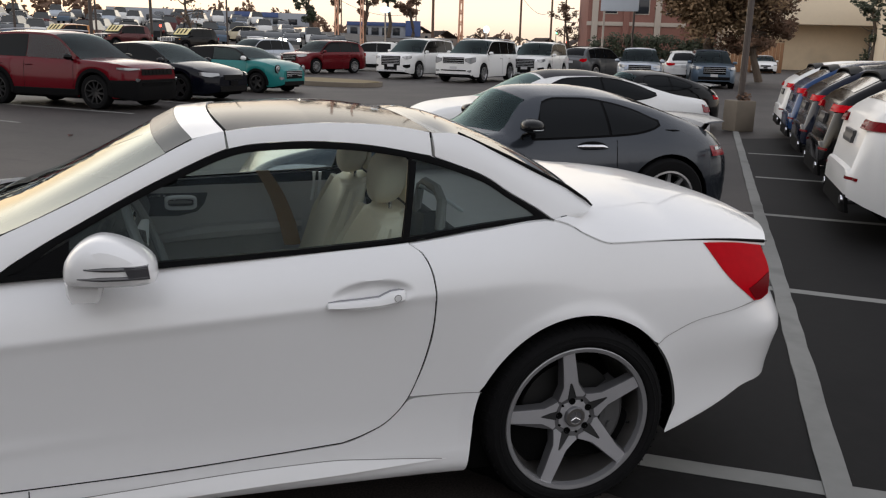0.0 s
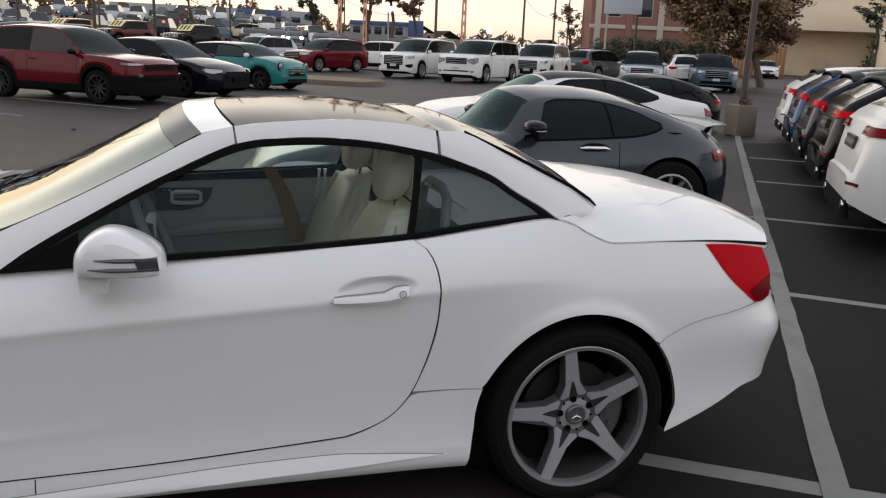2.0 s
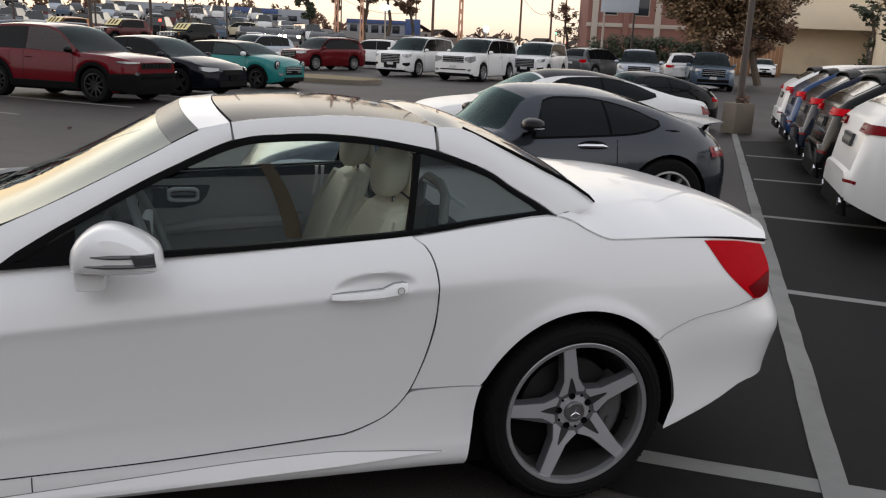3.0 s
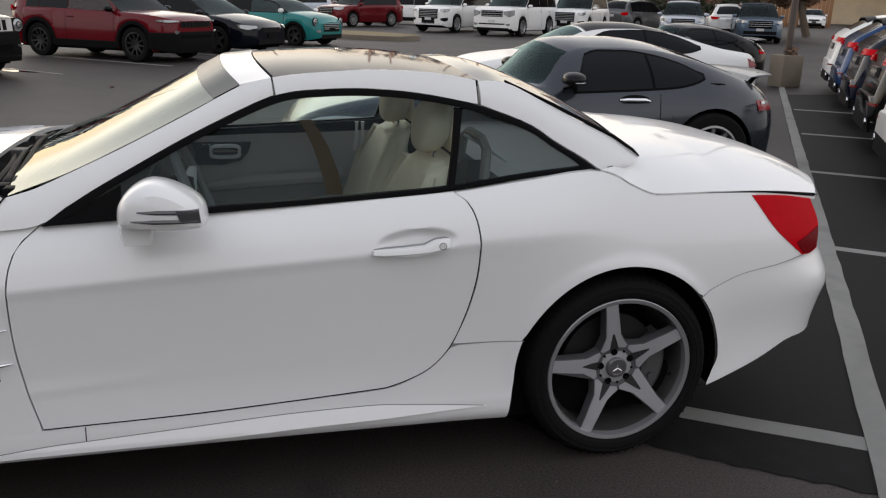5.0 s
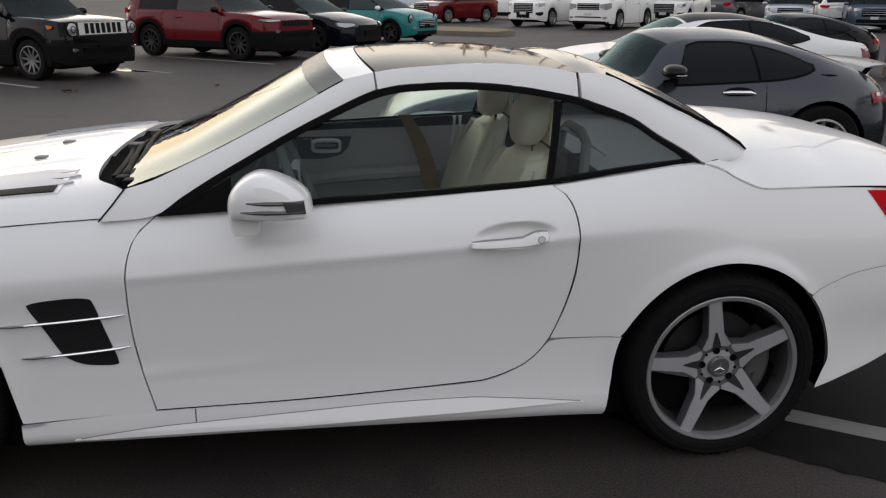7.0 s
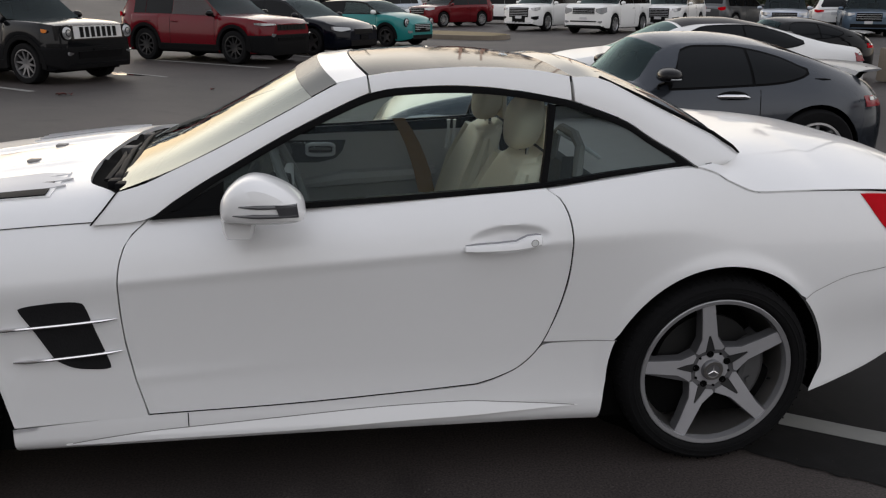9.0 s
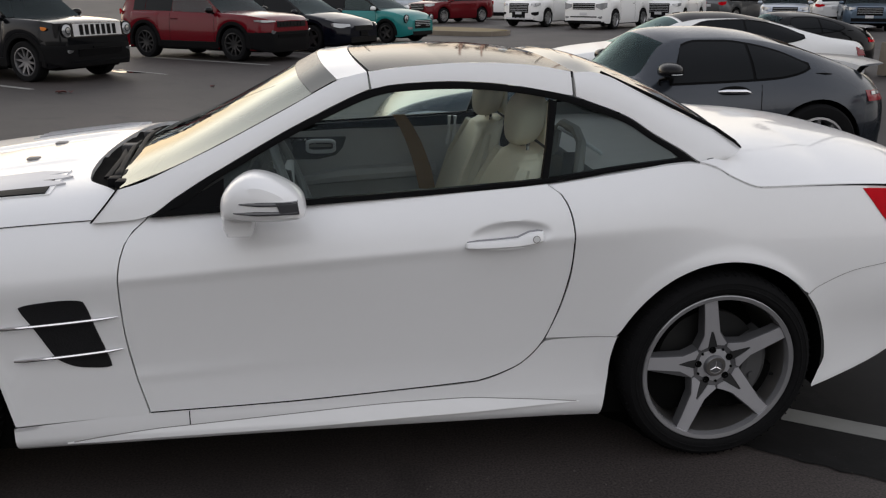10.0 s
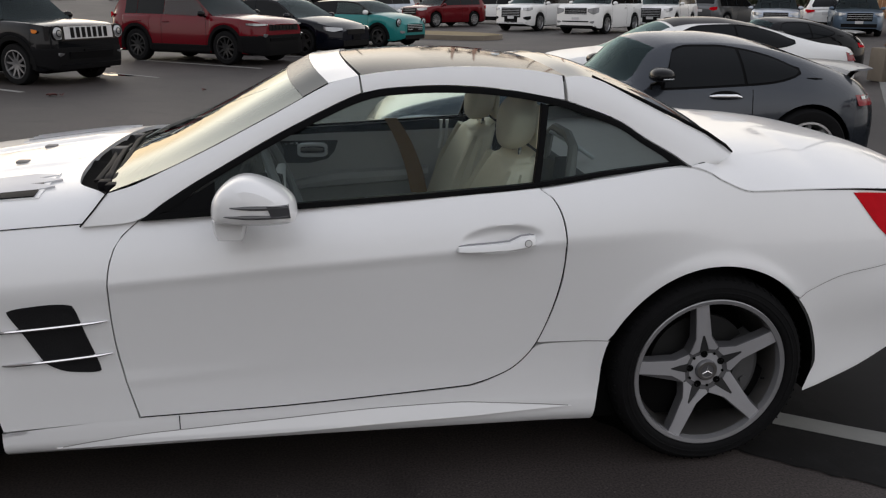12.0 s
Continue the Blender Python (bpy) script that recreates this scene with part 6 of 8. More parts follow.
SUV_FACE = [("tail_lamp", False, 0.62, 0.925, 0.90, 1.08, "lamp_red", 0.1), ("number_plate", False, -0.17, 0.17, 0.82, 0.95, "plate", 0.05), ("rear_skirt", False, -0.8, 0.8, 0.30, 0.52, "clad", 0.0)]

RENEGADE = dict(wrap=(0.26, 0.64, 0.40), L=4.23, W=1.80, H=1.69, wb=2.57, r=0.35, fo=0.80, gc=0.20, clad=True, rails=1, arch=0.06, tumble=0.22, fround=0.16, rround=0.12, spokes=10, alloy="dark_alloy", crown=0.03,
                sh=[(0, 0.98), (0.03, 1.06), (0.35, 1.07), (0.68, 1.06), (0.72, 1.07), (0.93, 1.02), (0.985, 0.97), (1, 0.93)], roof=[(0.03, 1.08), (0.075, 1.55), (0.12, 1.65), (0.35, 1.69), (0.52, 1.665), (0.56, 1.64), (0.72, 1.09)],
                ws=0.56, rg=0.11, win=[(0.375, 0.66), (0.17, 0.372)], doors=(0.36, 0.695), handles=(0.40, 0.21), mirror="black",
                face=[("grille_surround", True, -0.90, 0.90, 0.755, 0.995, "gloss_plastic", 0.05), ("grille", True, -0.80, 0.80, 0.775, 0.985, "silver_trim", 0.05), ("bumper_grille", True, -0.55, 0.55, 0.44, 0.56, "grille", -0.3), ("fog_lamp", True, 0.70, 0.80, 0.50, 0.56, "lamp_clear", -0.9), ("reflector", True, 0.955, 0.975, 0.88, 0.94, "amber", 0.0), ("number_plate", True, -0.17, 0.17, 0.50, 0.60, "clad", 0.0)] + SUV_FACE,
                slots=7, slot_pitch=0.126, slot_z=(0.795, 0.968), slot_slant=0.05, round_lamps=(0.760, 0.878, 0.104), lamp_out=-0.020)
CHEROKEE = dict(wrap=(0.21, 0.66, 0.50), L=4.62, W=1.86, H=1.68, wb=2.72, r=0.372, fo=0.90, gc=0.21, clad=True, rails=2, arch=0.06, tumble=0.30, fround=0.26, spokes=10, alloy="black_alloy", crown=0.04,
                sh=[(0, 0.95), (0.04, 1.07), (0.35, 1.06), (0.66, 1.03), (0.72, 1.05), (0.90, 1.00), (0.97, 0.95), (1, 0.88)], roof=[(0.015, 1.06), (0.09, 1.50), (0.14, 1.60), (0.35, 1.67), (0.50, 1.65), (0.55, 1.61), (0.725, 1.06)],
                ws=0.55, rg=0.13, win=[(0.4, 0.66), (0.215, 0.397), (0.13, 0.212)], doors=(0.39, 0.685), handles=(0.425, 0.245), mirror="black",
                face=[("headlamp", True, 0.62, 0.945, 0.865, 0.915, "lamp_clear", 0.1), ("grille", True, -0.56, 0.56, 0.755, 0.885, "grille", 0.1), ("bumper_grille", True, -0.55, 0.55, 0.52, 0.60, "grille", -0.25), ("fog_lamp", True, 0.66, 0.73, 0.62, 0.69, "lamp_clear", -0.7), ("tail_lamp", False, 0.66, 0.925, 1.0, 1.12, "lamp_red", 0.1), ("number_plate", False, -0.17, 0.17, 0.82, 0.95, "plate", 0.05), ("rear_skirt", False, -0.9, 0.9, 0.36, 0.62, "clad", 0.0)],
                slots=7, slot_pitch=0.125, slot_z=(0.77, 0.875), slot_slant=0.1)
SEDAN = dict(L=4.84, W=1.86, H=1.47, wb=2.776, r=0.345, fo=0.98, gc=0.15, tumble=0.42, fround=0.30, spokes=5, alloy="black_alloy", crown=0.06,
             sh=[(0, 0.90), (0.03, 0.98), (0.18, 0.99), (0.5, 0.95), (0.70, 0.93), (0.74, 0.94), (0.92, 0.80), (0.975, 0.70), (1, 0.64)], roof=[(0.13, 0.99), (0.28, 1.36), (0.35, 1.44), (0.47, 1.47), (0.55, 1.44), (0.58, 1.41), (0.745, 0.95)],
             ws=0.575, rg=0.30, win=[(0.44, 0.7), (0.24, 0.437)], doors=(0.43, 0.70), handles=(0.46, 0.28), handlem="chrome",
             face=[("headlamp", True, 0.62, 0.945, 0.64, 0.75, "lamp_clear", 0.4), ("grille", True, -0.42, 0.42, 0.56, 0.68, "grille", 0.1), ("bumper_grille", True, -0.62, 0.62, 0.26, 0.40, "grille", 0.0), ("number_plate", True, -0.17, 0.17, 0.42, 0.53, "clad", 0.0), ("tail_lamp", False, 0.55, 0.925, 0.78, 0.92, "lamp_red", 0.1), ("number_plate", False, -0.17, 0.17, 0.72, 0.84, "plate", 0.0)])
MINI = dict(L=3.85, W=1.73, H=1.41, wb=2.495, r=0.31, fo=0.76, gc=0.15, tumble=0.34, fround=0.30, spokes=5, alloy="black_alloy", crown=0.06, roofc="black", pillar="black", mirror="white", clad=True, arch=0.04,
            sh=[(0, 0.86), (0.03, 0.93), (0.5, 0.95), (0.70, 0.95), (0.74, 0.96), (0.90, 0.88), (0.97, 0.78), (1, 0.68)], roof=[(0.02, 0.94), (0.08, 1.30), (0.14, 1.37), (0.36, 1.41), (0.50, 1.39), (0.56, 1.36), (0.745, 0.96)],
            ws=0.56, rg=0.13, win=[(0.36, 0.7), (0.12, 0.357)], doors=(0.35, 0.70), handles=(0.40,), handlem="chrome",
            face=[("grille", True, -0.48, 0.48, 0.44, 0.68, "grille", 0.05), ("bumper_grille", True, -0.60, 0.60, 0.24, 0.36, "grille", 0.0), ("number_plate", True, -0.17, 0.17, 0.46, 0.57, "clad", 0.0), ("fog_lamp", True, 0.62, 0.76, 0.42, 0.50, "lamp_clear", 0.0), ("tail_lamp", False, 0.70, 0.925, 0.66, 0.90, "lamp_red", 0.0)],
            bars=4, bar_z=(0.50, 0.70), bar_w=0.46, round_lamps=(0.78, 0.73, 0.105), lamp_out=-0.03, lamp_tilt=-20)
PORSUV = dict(L=4.75, W=1.93, H=1.62, wb=2.82, r=0.37, fo=0.90, gc=0.19, tumble=0.42, fround=0.30, rround=0.36, spokes=5, alloy="alloy", crown=0.05, rails=1,
              sh=[(0, 0.90), (0.03, 1.00), (0.10, 1.06), (0.40, 1.03), (0.68, 1.00), (0.73, 1.02), (0.92, 0.90), (0.98, 0.78), (1, 0.68)], roof=[(0.015, 1.04), (0.06, 1.24), (0.13, 1.48), (0.18, 1.55), (0.36, 1.62), (0.50, 1.60), (0.56, 1.55), (0.735, 1.03)],
              ws=0.555, rg=0.14, rg_from=0.2, win=[(0.42, 0.69), (0.245, 0.417), (0.14, 0.242)], doors=(0.41, 0.70), handles=(0.45, 0.28),
              face=[("headlamp", True, 0.62, 0.945, 0.76, 0.90, "lamp_clear", 0.4), ("grille", True, -0.6, 0.6, 0.46, 0.66, "grille", 0.0), ("tail_lamp", False, 0.52, 0.925, 0.90, 1.03, "lamp_red", 0.25), ("number_plate", False, -0.2, 0.2, 0.80, 0.93, "plate", 0.1), ("rear_bumper", False, -0.97, 0.97, 0.48, 0.76, "body", 0.06), ("rear_skirt", False, -0.86, 0.86, 0.28, 0.48, "clad", 0.0), ("reflector", False, 0.62, 0.90, 0.50, 0.545, "lamp_red", 0.0)])
BIGSUV = dict(L=5.08, W=1.98, H=1.87, wb=2.85, r=0.40, fo=0.95, gc=0.22, tumble=0.24, fround=0.20, rround=0.14, spokes=8, alloy="alloy", crown=0.04, rails=2,
              sh=[(0, 1.10), (0.03, 1.20), (0.5, 1.19), (0.70, 1.17), (0.735, 1.18), (0.93, 1.12), (0.98, 1.05), (1, 0.95)], roof=[(0.02, 1.20), (0.06, 1.62), (0.10, 1.80), (0.35, 1.87), (0.53, 1.84), (0.57, 1.80), (0.74, 1.19)],
              ws=0.565, rg=0.095, win=[(0.43, 0.69), (0.25, 0.427), (0.1, 0.247)], doors=(0.42, 0.71), handles=(0.46, 0.28), handlem="chrome",
              face=[("headlamp", True, 0.62, 0.945, 0.92, 1.06, "lamp_clear", 0.15), ("grille", True, -0.50, 0.50, 0.62, 1.04, "grille", 0.02), ("bumper_grille", True, -0.34, 0.34, 0.38, 0.62, "grille", 0.0), ("fog_pocket", True, 0.66, 0.92, 0.52, 0.68, "grille", 0.0), ("number_plate", True, -0.16, 0.16, 0.56, 0.67, "plate", 0.0), ("lower_bumper", True, -0.8, 0.8, 0.34, 0.42, "silver_trim", 0.0)] + SUV_FACE,
              bars=5, bar_z=(0.66, 1.02), bar_w=0.46)
TRUCKSUV = dict(L=5.18, W=2.04, H=1.89, wb=2.95, r=0.405, fo=0.98, gc=0.22, tumble=0.20, fround=0.12, rround=0.10, spokes=6, alloy="alloy", crown=0.03, rails=2,
                sh=[(0, 1.10), (0.02, 1.22), (0.5, 1.22), (0.70, 1.20), (0.735, 1.22), (0.95, 1.19), (0.985, 1.15), (1, 1.08)], roof=[(0.015, 1.22), (0.04, 1.66), (0.08, 1.83), (0.35, 1.89), (0.54, 1.87), (0.58, 1.83), (0.74, 1.23)],
                ws=0.575, rg=0.075, win=[(0.43, 0.7), (0.25, 0.427), (0.07, 0.247)], doors=(0.42, 0.715), handles=(0.46, 0.28), handlem="chrome",
                face=[("grille", True, -0.50, 0.50, 0.82, 1.08, "grille", 0.0), ("headlamp", True, 0.54, 0.945, 0.84, 1.10, "lamp_clear", 0.0), ("bumper_grille", True, -0.6, 0.6, 0.50, 0.55, "grille", 0.0), ("fog_lamp", True, 0.66, 0.84, 0.46, 0.56, "lamp_clear", 0.0), ("number_plate", True, -0.16, 0.16, 0.60, 0.70, "plate", 0.0), ("lower_bumper", True, -0.9, 0.9, 0.28, 0.34, "clad", 0.0)] + SUV_FACE,
                bars=3, bar_z=(0.82, 1.08), bar_w=0.50)
MIDSUV = dict(L=4.80, W=1.92, H=1.70, wb=2.80, r=0.37, fo=0.93, gc=0.20, tumble=0.32, fround=0.24, rround=0.20, spokes=10, alloy="alloy", crown=0.04, rails=1,
              sh=[(0, 0.98), (0.03, 1.08), (0.5, 1.06), (0.70, 1.04), (0.735, 1.06), (0.92, 0.99), (0.98, 0.90), (1, 0.80)], roof=[(0.02, 1.08), (0.08, 1.48), (0.13, 1.62), (0.35, 1.70), (0.52, 1.68), (0.57, 1.63), (0.74, 1.07)],
              ws=0.565, rg=0.125, win=[(0.42, 0.69), (0.24, 0.417), (0.12, 0.237)], doors=(0.41, 0.705), handles=(0.45, 0.27),
              face=[("headlamp", True, 0.56, 0.945, 0.84, 0.97, "lamp_clear", 0.2), ("grille", True, -0.50, 0.50, 0.62, 0.95, "grille", 0.05), ("bumper_grille", True, -0.7, 0.7, 0.38, 0.52, "grille", 0.0), ("number_plate", True, -0.16, 0.16, 0.52, 0.63, "plate", 0.0)] + SUV_FACE,
              bars=3, bar_z=(0.68, 0.93), bar_w=0.48)



def park(name, label, p, colour, x, y, heading, **kw):
    return vehicle(name, label, p, colour, x, y, heading, z=lie(x, y), **kw)


park("compact_suv", "black boxy compact SUV with a silver slotted grille", RENEGADE, "dark_green", -7.26, 13.40, -30, privacy=False)
park("suv", "dark red SUV with black plastic cladding and black wheels", CHEROKEE, "red", -4.15, 17.70, -34.5, privacy=False)
park("sedan", "near-black navy sedan with clear headlamps", SEDAN, "navy", -2.45, 20.5, -37)
park("hatchback", "teal small hatchback with a black roof and round headlamps", MINI, "teal", -0.15, 24.3, -40, privacy=False)
park("sedan", "grey sedan parked nose out behind the boxy SUV", SEDAN, "grey", -9.6, 19.6, 135)
park("large_suv", "white large SUV with a tall dark grille", BIGSUV, "white", 8.6, 36.3, -133)
park("large_suv", "white full-size SUV with a bright barred grille", TRUCKSUV, "white", 10.8, 33.4, -133)
park("large_suv", "white large SUV with a dark spindle grille", BIGSUV, "white", 14.8, 35.9, -128)
park("large_suv", "white SUV parked behind the front row", MIDSUV, "white", 16.4, 41.5, 70)
park("suv", "cherry red SUV with a bright grille", MIDSUV, "bright_red", 4.7, 40.9, -143)
park("suv", "silver SUV beside the red one", MIDSUV, "silver", 1.4, 44.3, -138)
park("compact_suv", "white boxy compact SUV seen from its side", RENEGADE, "white", 8.3, 46.0, 148)
park("crossover", "silver-blue crossover with dark windscreen", MIDSUV, "silver", 18.0, 31.5, -118)
park("crossover", "white crossover with its tail to the lane", PORSUV, "white", 22.4, 35.0, 62)
park("crossover", "steel blue crossover with a bright grille", MIDSUV, "steel_blue", 21.4, 31.0, -118)
park("suv", "dark SUV with a lighter lower body", MIDSUV, "grey", 20.0, 40.0, 30)
park("suv", "dark grey SUV half hidden behind other vehicles", MIDSUV, "black", 17.6, 40.6, -20)
park("sedan", "small white car in front of the tan building", SEDAN, "white", 44.0, 57.5, -122)


# ---- smooth-bodied cars: one skin from sill to roof; local x points forward from the rear axle ----
def low_coupe(name, label, c, colour, x, y, heading, lens="lamp_red"):
    top = thing(name, label, "car", "parked vehicles")
    paint_m = P[colour]
    wb, r, gc = c["wb"], c["r"], c.get("gc", 0.13)
    ra = r + 0.04
    xr, xf = c["ridge"][0][0], c["ridge"][-1][0]
    ridge, belt, wide = smooth(*c["ridge"]), smooth(*c["belt"]), smooth(*c["wide"])

    def low(xx):
        zz = gc + 0.05
        for ax in (0.0, wb):
            d = abs(xx - ax)
            if d < ra:
                zz = max(zz, r + math.sqrt(ra * ra - d * d))
        if xx < xr + 0.3:
            zz += 0.12 * (xr + 0.3 - xx) / 0.3
        return zz

    def section(xx):
        w, b, t = wide(xx), belt(xx), ridge(xx)
        h = max(0.015, t - b)
        y0 = 0.915 * w
        ye = max(0.28, y0 - h * c["lean"] - 0.06)
        return w, b, t, y0, ye, b + h * c["eaves"]

    side = smooth((0, 0.955), (0.2, 0.985), (0.5, 1.0), (0.75, 0.985), (0.92, 0.95), (1.0, 0.915))

    def skin(xx, zz):
        """Half width of the skin at this height."""
        w, b, t, y0, ye, ze = section(xx)
        if zz < b:
            return w * side(max(0, (zz - gc - 0.05) / (b - gc - 0.05)))
        q = min(1.15, (zz - b) / max(ze - b, 0.01))
        return y0 + (ye - y0) * q + 0.035 * math.sin(math.pi * min(q, 1)) * min(1, (ze - b) / 0.25)

    marks = set(np.linspace(xr, xf, 56)) | {c["head"], c["foot"]}
    for ax in (0.0, wb):
        marks = {m for m in marks if abs(m - ax) > ra + 0.02 or m in (c["head"], c["foot"])} | {ax + ra * math.sin(a) for a in np.linspace(-math.pi / 2, math.pi / 2, 17)} | {ax - ra - 0.004, ax + ra + 0.004}
    xs = sorted(marks)
    qs = (1, 0.93, 0.8, 0.6, 0.3, 0)
    rows = []
    for xx in xs:
        w, b, t, y0, ye, ze = section(xx)
        lo = low(xx)
        ring = [(xx, -skin(xx, zz), zz) for zz in [lo + (b - lo) * v for v in (0, 0.08, 0.22, 0.4, 0.6, 0.78, 0.92)]]
        ring += [(xx, -skin(xx, b + (ze - b) * q), b + (ze - b) * q) for q in (0.0, 0.12, 0.3, 0.55, 0.8)]
        ring += [(xx, -ye * q, ze + (t - ze) * (1 - q ** 2.0)) for q in qs]
        rows.append(ring + [(a, -b_, z_) for a, b_, z_ in ring[-2::-1]])
    bm = bmesh.new()
    vs = [[bm.verts.new(p) for p in r_] for r_ in rows]
    n_ring = len(rows[0])
    for i in range(len(xs) - 1):
        glassy = c["head"] <= xs[i] and xs[i + 1] <= c["foot"]
        for j in range(n_ring - 1):
            if glassy and 13 <= j < n_ring - 14:
                continue
            bm.faces.new((vs[i][j], vs[i][j + 1], vs[i + 1][j + 1], vs[i + 1][j]))
    for end, sg in ((vs[0], -1), (vs[-1], 1)):
        cen = sum((v.co for v in end), Vector()) / len(end)
        last = end
        for shrink, out in ((0.95, 0.025), (0.86, 0.045)):
            inner = [bm.verts.new((v.co.x + sg * out, cen.y + (v.co.y - cen.y) * shrink, cen.z + (v.co.z - cen.z) * shrink)) for v in end]
            for i in range(n_ring - 1):
                bm.faces.new((last[i], last[i + 1], inner[i + 1], inner[i]))
            last = inner
        bm.faces.new(last)
    def sweep(x0, y0, z0):
        """Corners of a curved windscreen lie behind its middle."""
        w = step(x0, c["head"] - 0.35, c["head"]) * (1 - step(x0, c["foot"], c["foot"] + 0.35)) if c.get("sweep") else 0.0
        return x0 - c.get("sweep", 0.0) * w * min(1.2, abs(y0) / 0.62) ** 2 * step(z0, belt(x0) - 0.12, belt(x0) + 0.02)

    for v in bm.verts:
        v.co.x = sweep(*v.co)
    body = part("body", bm, paint_m, top, "", 50)

    def crown(x0, x1, width, m, nm, lift=0.005):
        rws = []
        for xx in np.linspace(x0, x1, 14):
            w, b, t, y0, ye, ze = section(xx)
            rws.append([(sweep(xx, ye * width * k, ze), ye * width * k, ze + (t - ze) * (1 - abs(width * k) ** 2.0) + lift) for k in np.linspace(-1, 1, 15)])
        g = part(nm, sheet(rws), m, body)
        g.visible_shadow = False

    crown(c["head"], c["foot"], 0.94, M["coupe_screen"], "windscreen", 0.0)
    crown(*c["back_glass"], 0.80, M["mirror_glass_dark"] if c.get("pipes") else M["privacy"], "rear_window")
    if c.get("roof_glass"):
        crown(*c["roof_glass"], 0.97, M["roof_glass"], "roof_panel", 0.006)
    lo_w, hi_w = smooth(*c["win_low"]), smooth(*c["win_top"])
    w0, w1 = c["win_low"][0][0], c["win_low"][-1][0]

    def almond(s, x0, x1, grow, lift):
        rws = []
        for xx in np.linspace(x0, x1, 22):
            k = min(max(xx, w0), w1)
            a, b_ = lo_w(k) - grow, hi_w(k) + grow
            rws.append([(xx, s * (skin(xx, a + (b_ - a) * q) + lift), a + (b_ - a) * q) for q in np.linspace(0, 1, 7)])
        return sheet(rws, (0, -s * 0.006, 0))

    for s in (-1, 1):
        seal = part("window_seal", almond(s, w0 - 0.02, w1 + 0.02, 0.016, 0.003), M["black_trim"], body)
        for x0, x1 in ((w0, c["post"] - 0.012), (c["post"] + 0.012, w1)):
            part("side_window", almond(s, x0, x1, 0.0, 0.007), M["privacy"], body)
        for xx, z0, z1, bow in c["shut"]:
            part("shut_line", bar([(xx + bow * math.sin(t * 2.2), s * (skin(xx + bow * math.sin(t * 2.2), z0 + (z1 - z0) * t) + 0.001), z0 + (z1 - z0) * t) for t in np.linspace(0, 1, 10)], 0.003, 4), M["dark"], body)
        hx, hz = c["handle"]
        bm = bmesh.new()
        bmesh.ops.create_uvsphere(bm, u_segments=18, v_segments=8, radius=1.0)
        for v in bm.verts:
            v.co = (hx + 0.135 * v.co.x, s * (skin(hx, hz) - 0.004) + 0.012 * v.co.y, hz + 0.046 * v.co.z)
        cup = part("handle_cup", bm, M["black_trim"], body)
        part("door_handle", bar([(hx - 0.13, s * skin(hx - 0.13, hz), hz - 0.008), (hx - 0.08, s * (skin(hx, hz) + 0.026), hz + 0.004), (hx + 0.08, s * (skin(hx, hz) + 0.026), hz + 0.006), (hx + 0.13, s * skin(hx + 0.13, hz), hz)], [0.012, 0.017, 0.017, 0.010], 10), M["chrome"], cup)
        # mirror: wedge-shaped shell on a slim arm
        ax_, az = c["mirror"]
        bm = bmesh.new()
        bmesh.ops.create_uvsphere(bm, u_segments=22, v_segments=12, radius=1.0)
        for v in bm.verts:
            u, v_, w_ = v.co
            v.co = (ax_ + 0.10 * u + 0.02 * v_, s * (skin(ax_, az) + 0.165 + 0.13 * math.copysign(abs(v_) ** 0.75, v_)), az + (0.066 if w_ > 0 else 0.044) * math.copysign(abs(w_) ** 0.7, w_) * (1 - 0.2 * v_))
        mir = part("side_mirror", bm, M["gloss_black"] if not c.get("bright") else paint_m, body, "glossy mirror shell")
        part("mirror_band", bar([(ax_ - 0.03 + 0.02 * math.cos(u), s * (skin(ax_, az) + 0.165 + 0.128 * math.sin(u)), az - 0.012) for u in np.linspace(-1.2, 1.2, 9)] if c.get("bright") else [(ax_ + 0.085 * math.sin(u), s * (skin(ax_, az) + 0.165 + 0.132 * math.cos(u)), az - 0.014) for u in np.linspace(-1.3, 1.3, 11)], 0.004, 6), M["silver_trim"], mir, "thin bright band")
        part("mirror_foot", bar([(ax_ + 0.05, s * (skin(ax_, az - 0.11) - 0.02), az - 0.115), (ax_ + 0.03, s * (skin(ax_, az) + 0.05), az - 0.075), (ax_, s * (skin(ax_, az) + 0.14), az - 0.05)], [0.030, 0.022, 0.03], 8, 0.6), M["black_trim"], mir)
        # lamps
        x0, x1, z0, z1 = c["tail"]
        rws = [[(xx, s * (skin(xx, zz) + 0.006), zz) for xx in np.linspace(x0, x1, 9)] for zz in [z0 + (z1 - z0) * q for q in (0, 0.25, 0.5, 0.75, 1)]]
        rws = [[(a + 0.25 * (q_ - 0.5) * (z1 - z0), b_, z_) for a, b_, z_ in r_] for q_, r_ in zip((0, 0.25, 0.5, 0.75, 1), rws)]
        lamp = part("tail_lamp", sheet(rws, (0, -s * 0.02, 0)), M[lens], body)
        if not c.get("pipes"):
          rws = [[(xx, s * (skin(xx, zz) + 0.012), zz) for xx in np.linspace(x0 + 0.03, x1 - 0.05, 7)] for zz in (z1 - 0.035, z1 - 0.022, z1 - 0.010)]
          part("lamp_strip", sheet(rws, (0, -s * 0.01, 0)), M["lamp_clear"], lamp)
        part("seat_back", boxed(0.62, 0.76, s * 0.36 - 0.22, s * 0.36 + 0.22, 0.55, min(1.08, ridge(0.7) - 0.16), 0.05), M["inside"], body)
        if c.get("nose"):
            continue
